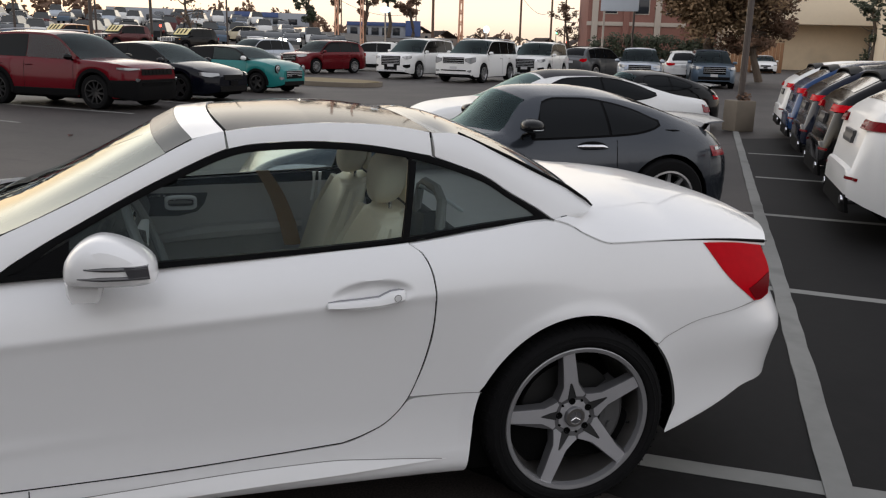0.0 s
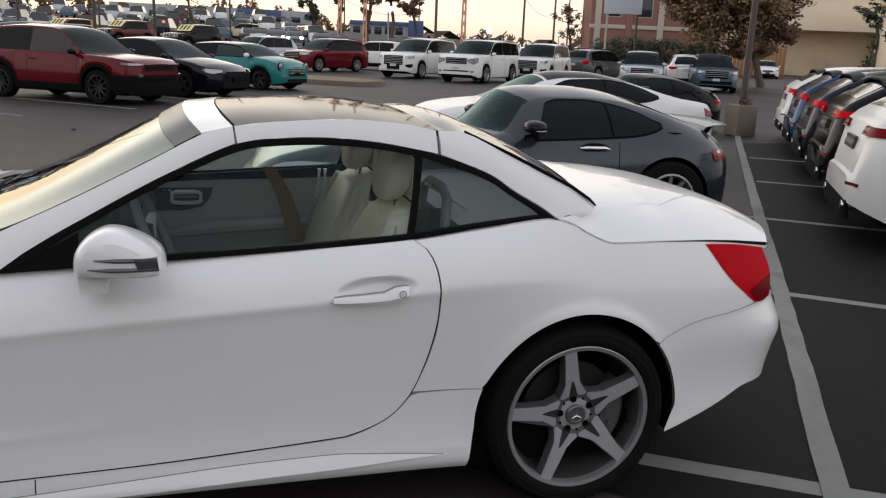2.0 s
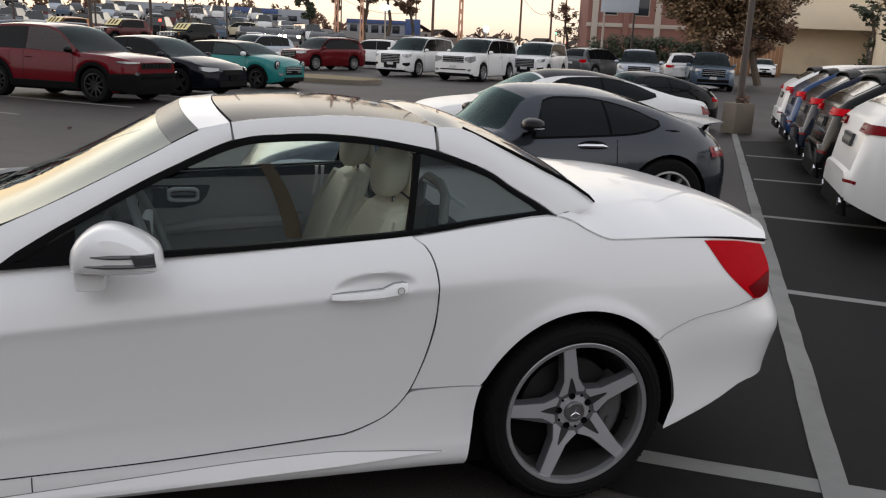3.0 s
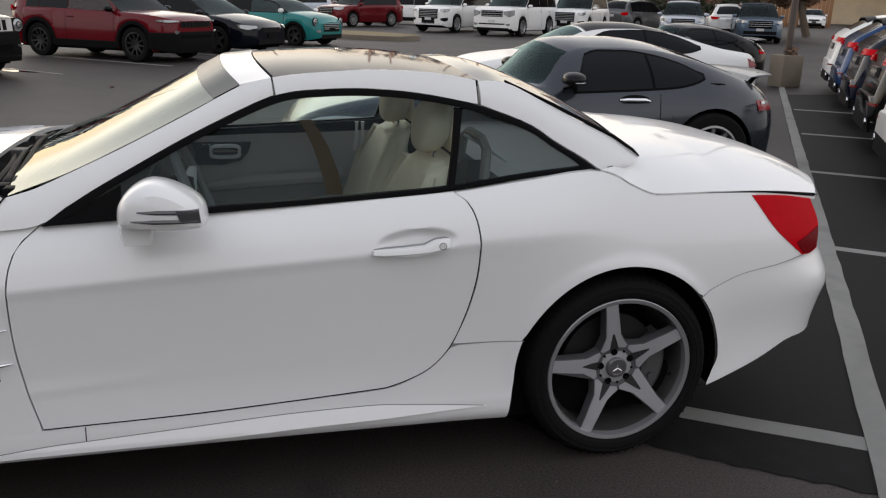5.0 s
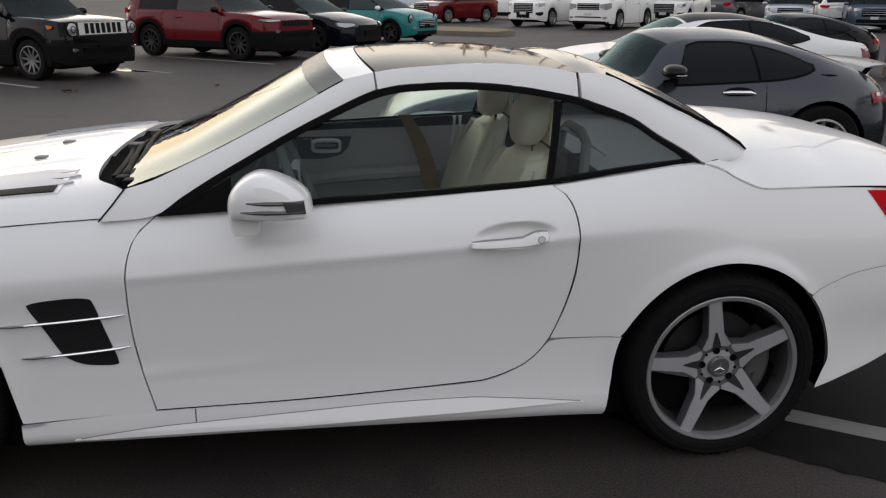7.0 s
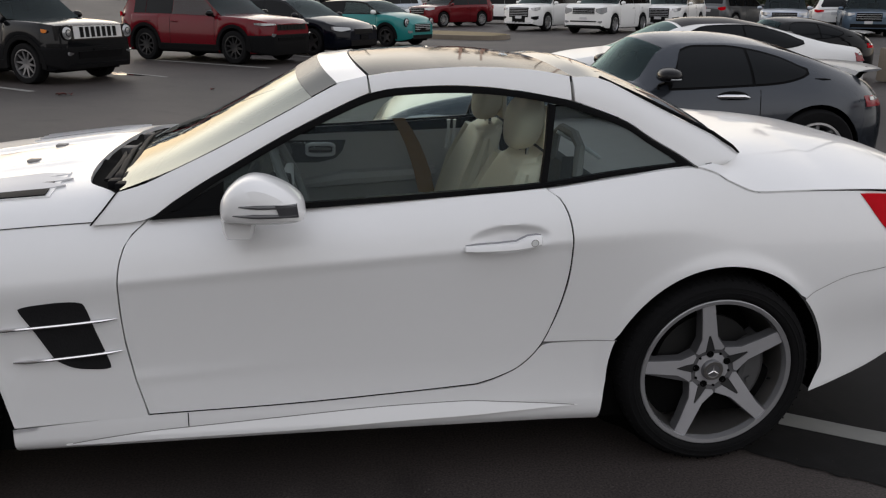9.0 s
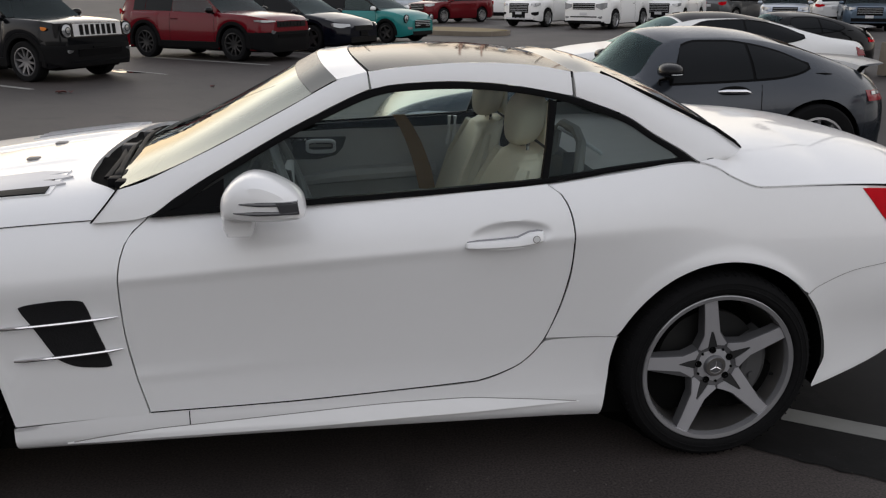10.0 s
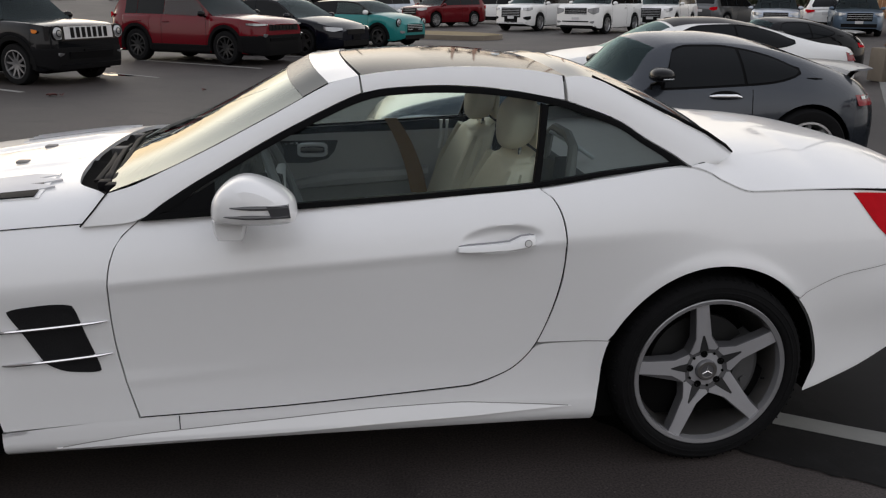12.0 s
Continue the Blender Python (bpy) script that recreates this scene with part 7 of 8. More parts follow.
        rws = [[(xf - 0.34 + 0.22 * q, s * (skin(xf - 0.34 + 0.22 * q, zz) + 0.006), zz) for q in (0, 0.25, 0.5, 0.75, 1)] for zz in (belt(xf - 0.1) - 0.10, belt(xf - 0.1) - 0.05, belt(xf - 0.1) - 0.01)]
        part("headlamp", sheet(rws, (0, -s * 0.02, 0)), M["lamp_clear"], body)

    def tail_x(yy, zz):
        """Where the tail lies at this distance from the centre line and height."""
        for i in range(61):
            xx = xr + 0.012 * i
            w, b, t, y0, ye, ze = section(xx)
            if zz > t:
                continue
            full = skin(xx, zz) if zz < ze else ye * math.sqrt(max(0, 1 - (zz - ze) / max(t - ze, 0.01)))
            if full >= abs(yy):
                return xx - 0.006 if i else xr - 0.045 * min(1, (full - abs(yy)) / 0.08)
        return xr + 0.7

    for nm, y0_, y1_, z0_, z1_, m_ in c.get("rear", ()):
        for s in ((-1, 1) if y0_ > 0 else (1,)):
            rws = [[(tail_x(yy, zz) - 0.006, s * yy, zz) for yy in np.linspace(y0_, y1_, 13)] for zz in np.linspace(z0_, z1_, 6)]
            part(nm, sheet(rws, (0.03, 0, 0)), M[lens] if m_ == "lens" else M[m_], body)
    for yy in c.get("pipes", ()):
        for s in (-1, 1):
            part("exhaust_tip", bar([(xr + 0.15, s * yy, 0.35), (xr - 0.02, s * yy, 0.345), (xr - 0.06, s * yy, 0.345)], [0.05, 0.058, 0.052], 16, 0.75), M["chrome"], body)
    part("grille", boxed(xf - 0.02, xf + 0.055, -0.45, 0.45, 0.30, 0.50, 0.02) if not c.get("nose") else boxed(xf - 0.05, xf + 0.045, -0.36, 0.36, 0.24, 0.42, 0.03), M["grille"], body)
    part("inner_mirror", boxed(c["head"] + 0.10, c["head"] + 0.13, -0.10, 0.10, ridge(c["head"]) - 0.17, ridge(c["head"]) - 0.10, 0.012), M["gloss_black"], body)
    part("dashboard", boxed(c["foot"] - 0.42, c["foot"] + 0.05, -0.60, 0.60, belt(c["foot"]) - 0.20, belt(c["foot"]) - 0.03, 0.05), M["inside"], body)
    if c.get("spoiler"):
        x0, x1 = c["spoiler"]
        rws = [[(xx, (section(xx)[4] - 0.02) * q, max(ridge(xx), ridge(x1) - 0.16 * (x1 - xx)) + 0.012 - 0.075 * q ** 4) for q in np.linspace(-1, 1, 13)] for xx in np.linspace(x0, x1, 7)]
        part("roof_spoiler", sheet(rws, (0, 0, -0.02)), M["black_trim"], body, "black roof spoiler over the rear window")
    if c.get("nose"):
        for s in (-1, 1):
            rws = [[(xx, s * (skin(xx, zz) + 0.004), zz) for xx in np.linspace(x0, x1, 12)] for zz, x0, x1 in ((0.53, 3.22, 3.42), (0.57, 3.08, 3.40), (0.61, 2.98, 3.36), (0.64, 2.94, 3.28), (0.66, 2.94, 3.16))]
            part("headlamp", sheet(rws, (0, -s * 0.02, 0)), M["lamp_clear"], body, "clear swept headlamp")
            part("quarter_vent", bar([(0.02, s * (skin(0.02, 0.925) - 0.002), 0.925), (-0.06, s * (skin(-0.06, 0.922) + 0.001), 0.922), (-0.12, s * (skin(-0.12, 0.918) - 0.002), 0.918)], [0.006, 0.012, 0.006], 8, 0.6), M["black_trim"], body)
        for k in (-1, 1):
            part("hood_crease", bar([(xx, k * (0.30 + 0.03 * (xx - 1.9)), ridge(xx) - 0.012) for xx in np.linspace(1.95, 3.3, 10)], 0.010, 6, 0.5), paint_m, body)
    part("cabin_inside", boxed(0.1, c["foot"] - 0.12, -0.66, 0.66, 0.30, belt(1.0) - 0.10, 0.05), M["inside"], body)
    part("underbody", boxed(xr + 0.25, xf - 0.25, -0.72, 0.72, gc, gc + 0.25, 0.03), M["dark"], top)
    if c.get("wing"):
        xw, zw, hw_ = c["wing"]
        rws = []
        for yy in np.linspace(-hw_, hw_, 17):
            k = (yy / hw_) ** 2
            rws.append([(xw + 0.08 * k + a * (1 - 0.25 * k), yy, zw + b_ - 0.018 * k) for a, b_ in ((-0.14, 0.014), (-0.08, 0.018), (0.04, 0.010), (0.13, -0.006), (0.04, -0.005), (-0.09, 0.002))])
        bm = bmesh.new()
        vs = add_grid(bm, rws, True)
        bm.faces.new(vs[0])
        bm.faces.new(vs[-1])
        wg = part("rear_wing", bm, P["wing_grey"] if c.get("wing_pale") else paint_m, body, "slim rear wing on two posts")
        for s in (-1, 1):
            part("wing_post", bar([(xw + 0.12, s * 0.44, section(xw + 0.12)[5] - 0.03), (xw + 0.02, s * 0.45, zw)], [0.05, 0.032], 8, 0.35), M["black_trim"], wg)
    rim, tyre, disc = wheel_meshes(r, c.get("spokes", 10), "alloy")
    for ax in (0.0, wb):
        for s in (-1, 1):
            w = new("wheel", rim)
            w.parent = top
            w.matrix_basis = pose(ax, s * (wide(ax) - 0.02), r, 0, 37 * s + 20 * ax, 0 if s < 0 else 180)
            for nm, me in (("tyre", tyre), ("brake_disc", disc)):
                o = new(nm, me)
                o.parent = w
            well = bmesh.new()
            add_grid(well, [[(ax + (ra + 0.003) * math.cos(a), s * yy, r + (ra + 0.003) * math.sin(a)) for yy in (wide(ax) * 0.955, wide(ax) - 0.32)] for a in np.linspace(-0.1, math.pi + 0.1, 15)])
            well.faces.new([well.verts.new((ax + (ra + 0.003) * math.cos(a), s * (wide(ax) - 0.32), r + (ra + 0.003) * math.sin(a))) for a in np.linspace(-0.1, math.pi + 0.1, 15)])
            part("wheel_well", well, M["dark"], body)
    top.matrix_basis = pose(x, y, lie(x, y), 0, 0, heading)
    return top


M["plate_dark"] = mat("dealer_plate", (0.05, 0.05, 0.052), 0.4, 0, 0, 0.2, 60)
M["coupe_screen"] = glass("teal_windscreen", (0.60, 0.84, 0.84), 0.0, 0.85, 1.5, (0.42, 0.57, 0.58))
M["mirror_glass_dark"] = mat("reflective_dark_glass", (0.03, 0.034, 0.038), 0.22, 0, 1.0)
M["lamp_mid"] = mat("deep_red_lamp_lens", (0.22, 0.008, 0.014), 0.2, 0, 0.15, 0.3, 30, spec=0.25)
M["gloss_black"] = mat("gloss_black_plastic", (0.006, 0.006, 0.007), 0.2, 0, 0.06, spec=0.15)
GRAND_TOURER = dict(wb=2.63, r=0.345, lean=0.62, eaves=0.80, spokes=10, nose=True,
                    ridge=[(-0.739, 0.75), (-0.686, 0.829), (-0.563, 0.904), (-0.326, 1.005), (-0.123, 1.08), (0.123, 1.168), (0.44, 1.243), (0.739, 1.265), (1.038, 1.262), (1.20, 1.248), (1.32, 1.215), (1.70, 0.912), (1.84, 0.880), (2.2, 0.868), (2.6, 0.835), (3.0, 0.775), (3.3, 0.69), (3.48, 0.59), (3.6, 0.45)],
                    belt=[(-0.739, 0.679), (-0.616, 0.75), (-0.352, 0.811), (0.0, 0.855), (0.352, 0.86), (0.88, 0.842), (1.408, 0.829), (1.9, 0.812), (2.3, 0.795), (2.6, 0.78), (3.0, 0.715), (3.3, 0.63), (3.48, 0.53), (3.6, 0.38)],
                    wide=[(-0.74, 0.57), (-0.65, 0.7), (-0.48, 0.82), (-0.26, 0.89), (0.0, 0.92), (0.31, 0.9), (0.7, 0.88), (1.4, 0.885), (2.1, 0.9), (2.6, 0.92), (3.0, 0.885), (3.3, 0.78), (3.48, 0.64), (3.6, 0.45)],
                    head=1.32, foot=1.70, sweep=0.20, back_glass=(-0.37, 0.19), win_low=[(0.079, 0.974), (0.114, 0.948), (0.326, 0.899), (0.51, 0.884), (0.88, 0.866), (1.215, 0.855)],
                    win_top=[(0.079, 0.987), (0.158, 1.027), (0.264, 1.074), (0.493, 1.133), (0.704, 1.159), (0.924, 1.159), (1.091, 1.115), (1.13, 1.010), (1.215, 0.866)],
                    post=0.53, shut=[(0.44, 0.27, 0.84, 0.05), (1.64, 0.27, 0.78, -0.04)], handle=(0.71, 0.788), mirror=(1.27, 0.955), tail=(-0.64, -0.44, 0.70, 0.785), wing=(-0.642, 0.987, 0.60), wing_pale=True, bright=False)
SALOON_COUPE = dict(wb=2.84, r=0.335, lean=0.50, eaves=0.82, spokes=10, bright=True,
                    ridge=[(-1.02, 0.84), (-0.97, 0.98), (-0.85, 1.025), (-0.55, 1.06), (-0.25, 1.13), (0.1, 1.24), (0.5, 1.345), (0.95, 1.40), (1.35, 1.395), (1.72, 1.33), (2.38, 0.965), (2.5, 0.95), (3.1, 0.88), (3.45, 0.76), (3.60, 0.62)],
                    belt=[(-1.02, 0.78), (-0.9, 0.93), (-0.4, 0.985), (0.2, 0.975), (1.0, 0.94), (1.8, 0.91), (2.5, 0.89), (3.1, 0.80), (3.45, 0.68), (3.60, 0.55)],
                    wide=[(-1.02, 0.66), (-0.92, 0.78), (-0.7, 0.87), (-0.3, 0.915), (0.2, 0.915), (1.0, 0.905), (2.2, 0.91), (2.8, 0.91), (3.2, 0.86), (3.45, 0.75), (3.60, 0.60)],
                    head=1.70, foot=2.38, back_glass=(-0.35, 0.35), roof_glass=(0.42, 1.66), win_low=[(0.0, 1.08), (0.06, 1.055), (0.25, 1.02), (0.8, 0.985), (1.95, 0.945)], win_top=[(0.0, 1.095), (0.2, 1.185), (0.5, 1.265), (0.85, 1.30), (1.3, 1.285), (1.6, 1.19), (1.95, 0.955)],
                    post=0.80, shut=[(0.72, 0.25, 0.97, 0.04), (2.12, 0.25, 0.88, -0.03)], handle=(0.98, 0.86), mirror=(1.75, 1.0), tail=(-0.95, -0.78, 0.83, 0.95))
GRAND_TOURER["rear"] = [("tail_lamp", 0.25, 0.50, 0.71, 0.78, "lens"), ("number_plate", -0.17, 0.17, 0.46, 0.57, "plate"), ("rear_skirt", -0.45, 0.45, 0.24, 0.40, "clad")]
SALOON_COUPE["rear"] = [("tail_lamp", 0.32, 0.62, 0.85, 0.94, "lens"), ("number_plate", -0.17, 0.17, 0.55, 0.66, "plate"), ("rear_skirt", -0.5, 0.5, 0.26, 0.38, "clad")]
CROSSOVER = dict(wb=2.82, r=0.37, gc=0.20, lean=0.36, eaves=0.86, spokes=5, bright=True, pipes=(0.56,),
                 ridge=[(-0.98, 0.62), (-0.965, 0.80), (-0.93, 0.98), (-0.86, 1.08), (-0.62, 1.25), (-0.42, 1.37), (-0.28, 1.42), (0.2, 1.465), (0.9, 1.48), (1.4, 1.46), (1.75, 1.40), (2.45, 1.10), (2.6, 1.07), (3.2, 0.99), (3.5, 0.85), (3.68, 0.68)],
                 belt=[(-0.98, 0.58), (-0.955, 0.78), (-0.90, 0.93), (-0.8, 1.0), (-0.5, 1.05), (0.0, 1.06), (1.0, 1.03), (2.0, 1.01), (2.6, 0.99), (3.2, 0.90), (3.5, 0.76), (3.68, 0.60)],
                 wide=[(-0.98, 0.72), (-0.94, 0.82), (-0.85, 0.89), (-0.7, 0.935), (-0.4, 0.965), (0.0, 0.97), (1.0, 0.955), (2.4, 0.965), (2.82, 0.97), (3.2, 0.93), (3.5, 0.80), (3.68, 0.60)],
                 head=1.72, foot=2.45, back_glass=(-0.74, -0.36), win_low=[(-0.45, 1.16), (-0.3, 1.11), (0.3, 1.085), (1.0, 1.065), (2.15, 1.045)], win_top=[(-0.45, 1.175), (-0.25, 1.27), (0.1, 1.34), (0.8, 1.37), (1.3, 1.355), (1.7, 1.27), (2.15, 1.06)],
                 post=0.95, shut=[(0.85, 0.40, 1.04, 0.02), (2.2, 0.34, 0.98, -0.02), (-0.05, 0.82, 1.05, -0.1)], handle=(1.12, 0.95), mirror=(2.0, 1.13), tail=(-0.92, -0.70, 0.955, 1.03), spoiler=(-0.50, -0.34),
                 rear=[("tail_lamp", 0.44, 0.78, 0.955, 1.03, "lens"), ("number_plate", -0.22, 0.22, 0.80, 0.91, "plate_dark"), ("reflector", 0.56, 0.76, 0.53, 0.555, "lamp_dark"), ("rear_skirt", -0.66, 0.66, 0.24, 0.40, "clad")])
low_coupe("sports_coupe", "graphite grey low sports coupe with a rear wing", GRAND_TOURER, "graphite", 2.654, 3.84, 178.3, "lamp_mid")
low_coupe("coupe", "white two-door coupe with a dark glass roof", SALOON_COUPE, "white", 5.20, 8.46, 178.0, "lamp_mid")
low_coupe("sports_coupe", "black low coupe with a small tail wing", GRAND_TOURER, "black", 8.75, 13.0, 178.0)
low_coupe("suv", "white SUV with dark red tail lamps, tail to the lane", CROSSOVER, "white", 5.24, 2.44, -33.5, "lamp_dark")
for k, (c, lab) in enumerate((("black", "black SUV with red tail lamps"), ("midnight", "midnight blue SUV with red tail lamps"), ("blue", "blue SUV with red tail lamps"), ("white", "white SUV at the end of the row"))):
    low_coupe("suv", lab + ", parked in a row", CROSSOVER, c, 6.58 + 1.30 * k, 4.38 + 1.92 * k, -33.5)

# ---- surroundings: light poles, trees, buildings, far rows ----
M["bark"] = mat("bark", (0.10, 0.075, 0.055), 0.9, 0, 0, 0.35, 12, 0.6)
M["leaf"] = mat("autumn_leaves", (0.25, 0.165, 0.09), 0.75, 0, 0, 0.5, 3)
M["leaf_green"] = mat("dull_green_leaves", (0.045, 0.055, 0.028), 0.75, 0, 0, 0.45, 3)
M["leaf_brown"] = mat("brown_leaves", (0.16, 0.09, 0.055), 0.8, 0, 0, 0.4, 3)
M["concrete"] = mat("concrete", (0.30, 0.28, 0.25), 0.9, 0, 0, 0.18, 6, 0.3, 0.4, (0.12, 0.11, 0.1))
M["pole"] = mat("bronze_pole_paint", (0.07, 0.055, 0.048), 0.5, 0.2, 0, 0.15, 10)
M["wood_pole"] = mat("weathered_utility_pole", (0.14, 0.085, 0.06), 0.9, 0, 0, 0.25, 8, 0.3)
M["mast"] = mat("pale_orange_mast", (0.75, 0.42, 0.28), 0.7, 0, 0, 0.2, 2)
M["stucco"] = mat("tan_stucco", (0.74, 0.60, 0.42), 0.9, 0, 0, 0.10, 3, 0.2, 0.25, (0.2, 0.16, 0.11))
M["stucco_light"] = mat("light_tan_stucco", (0.80, 0.68, 0.51), 0.9, 0, 0, 0.08, 3, 0.2)
M["brick"] = mat("red_brick", (0.26, 0.125, 0.10), 0.9, 0, 0, 0.25, 9, 0.4)
M["stone"] = mat("pale_stone", (0.48, 0.42, 0.36), 0.8, 0, 0, 0.1, 5, 0.2)
M["board"] = mat("pale_sign_board", (0.55, 0.60, 0.66), 0.6, 0, 0, 0.06, 3)
M["dry_grass"] = mat("dry_grass", (0.20, 0.155, 0.08), 0.95, 0, 0, 0.3, 6, 0.6)
M["blue_wall"] = mat("blue_cladding", (0.07, 0.11, 0.26), 0.6, 0, 0, 0.1, 2)
M["grey_wall"] = mat("grey_cladding", (0.36, 0.38, 0.42), 0.7, 0, 0, 0.12, 2)
M["window"] = mat("dark_window", (0.02, 0.024, 0.03), 0.08)
M["wood"] = mat("stained_wood", (0.26, 0.13, 0.06), 0.7, 0, 0, 0.25, 6, 0.3)
M["lit_sign"] = glow("lit_sign_face", (0.62, 0.82, 1.0), 1.3)
M["lit_lamp"] = glow("lit_lamp_lens", (1.0, 0.93, 0.80), 14.0)
M["green_lamp"] = glow("green_signal_lens", (0.1, 1.0, 0.35), 4.0)
M["red_lamp"] = glow("red_signal_lens", (1.0, 0.08, 0.05), 4.0)
M["sticker"] = mat("yellow_price_sticker", (0.85, 0.72, 0.36), 0.6, 0, 0, 0.06, 10)


def leaves(bm, rnd, centre, radius, count, size):
    for _ in range(count):
        d = Vector((rnd.gauss(0, 1), rnd.gauss(0, 1), rnd.gauss(0, 1))).normalized() * radius * rnd.random() ** 0.4
        c = Vector(centre) + Vector((d.x, d.y, d.z * 0.8))
        a = Vector((rnd.gauss(0, 1), rnd.gauss(0, 1), rnd.gauss(0, 1))).normalized()
        b = a.orthogonal().normalized()
        s1, s2 = size * rnd.uniform(0.6, 1.4), size * rnd.uniform(0.4, 0.8)
        bm.faces.new([bm.verts.new(c + q) for q in (a * s1, b * s2, -a * s1, -b * s2)])


def tree(x, y, height, spread, name, label, leaf, base=0.35, clumps=60, per=26, size=0.16, lean=0.0, seed=1, z=None, trunk=0.028):
    rnd = random.Random(seed)
    z0 = lie(x, y) if z is None else z
    t = thing(name, label, "tree", "trees")
    t.location = (x, y, z0)
    bm = bmesh.new()
    top = height * 0.92
    spine = [Vector((lean * h * h / height + 0.06 * spread * math.sin(h * 0.9 + seed), 0.05 * spread * math.sin(h * 0.7 + 2 * seed), h)) for h in np.linspace(0, top, 9)]
    tube(bm, spine, [height * trunk * (1.25 - k / 8) + 0.01 for k in range(9)], 8)
    tips = []
    for k in range(max(8, clumps // 3)):
        h = height * rnd.uniform(base, 0.9)
        i = min(7, int(h / top * 8))
        p = spine[i].lerp(spine[i + 1], h / top * 8 - i)
        a = rnd.uniform(0, 2 * math.pi)
        taper = math.sin(math.pi * min(1, max(0.08, (h / height - base) / (1.02 - base)) ** 0.8)) ** 0.6
        reach = spread / 2 * rnd.uniform(0.45, 0.95) * max(0.25, taper)
        e = p + Vector((math.cos(a) * reach, math.sin(a) * reach, reach * rnd.uniform(0.05, 0.45)))
        mid = p.lerp(e, 0.5) + Vector((0, 0, -0.06 * reach))
        tube(bm, [p, mid, e], [height * 0.010, height * 0.006, height * 0.002], 5)
        tips += [mid.lerp(e, 0.4), e]
    part("trunk", bm, M["bark"], t)
    if per:
        bm = bmesh.new()
        for k in range(clumps):
            c = tips[rnd.randrange(len(tips))] + Vector((rnd.gauss(0, 0.10), rnd.gauss(0, 0.10), rnd.gauss(0, 0.08))) * spread * 0.5
            leaves(bm, rnd, c, spread * rnd.uniform(0.05, 0.11), per, size)
        part("crown", bm, M[leaf], t)
    return t


def pole(x, y, height, r, name, label, m, z=None, arms=()):
    z0 = lie(x, y) if z is None else z
    t = thing(name, label, "pole")
    t.location = (x, y, z0)
    part("shaft", bar([(0, 0, 0), (0, 0, height * 0.5), (0, 0, height)], [r, r * 0.85, r * 0.7], 10), m, t)
    for h, w in arms:
        part("cross_arm", boxed(-w / 2, w / 2, -0.06, 0.06, h - 0.06, h + 0.06, 0.01), m, t)
        for q in (-0.9, -0.45, 0.45, 0.9):
            part("insulator", bar([(q * w / 2, 0, h + 0.05), (q * w / 2, 0, h + 0.22)], 0.04, 6), M["concrete"], t)
    return t


# lamp post on its concrete block, with a shrub round its foot
b = thing("concrete_block", "square concrete block at the foot of a lamp post", "concrete base")
b.location = (9.3, 11.43, lie(9.3, 11.43))
# darker than the other concrete: the block's shade is mixed into this colour
M["darkened_concrete"] = mat("darkened_brown_concrete", (0.19, 0.16, 0.125), 0.9, 0, 0, 0.25, 6, 0.3, 0.5, (0.08, 0.065, 0.05))
part("block", boxed(-0.225, 0.225, -0.225, 0.225, 0, 0.62, 0.025), M["darkened_concrete"], b)
lp = pole(9.3, 11.43, 9.0, 0.068, "lamp_post", "tall dark bronze lamp post on a concrete block", M["pole"], z=lie(9.3, 11.43) + 0.62)
part("lamp_head", boxed(-0.35, 0.35, -0.18, 0.18, 9.0, 9.14, 0.03), M["pole"], lp)
rnd = random.Random(5)
sb = thing("shrub", "low dry shrub on top of the concrete block", "shrub")
sb.location = (9.36, 11.38, lie(9.36, 11.38) + 0.62)
bm = bmesh.new()
leaves(bm, rnd, (-0.02, 0, 0.05), 0.15, 160, 0.035)
part("foliage", bm, M["leaf_brown"], sb)

for x, y, h, r in ((-7.05, 45.3, 9, 0.10), (-14.2, 62.8, 9, 0.09), (-9.2, 66, 9, 0.08), (-5.5, 70.7, 9, 0.13), (0.6, 72, 9, 0.08)):
    pole(x, y, h, r, "lamp_post", "slim lamp post in the far lot", M["pole"])
pole(27.2, 103, 15, 0.20, "utility_pole", "dark wooden utility pole", M["wood_pole"], arms=((13.8, 2.4),))
pole(41.6, 109, 15, 0.17, "utility_pole", "wooden utility pole with a cross arm", M["wood_pole"], arms=((14.2, 2.4), (12.9, 2.0)))
pole(48.0, 108, 10, 0.12, "utility_pole", "short wooden utility pole", M["wood_pole"], arms=((6.9, 2.6),))
pole(61.5, 145, 17, 0.22, "utility_pole", "tall weathered wooden utility pole", M["wood_pole"], arms=((16, 2.4),))
pole(36.5, 150, 9.5, 0.14, "utility_pole", "thin weathered wooden utility pole", M["wood_pole"], arms=((7.4, 2.0), (5.6, 1.4)))
pole(21.0, 140, 10, 0.12, "utility_pole", "thin utility pole near the skyline", M["wood_pole"], arms=((8.4, 2.0),))
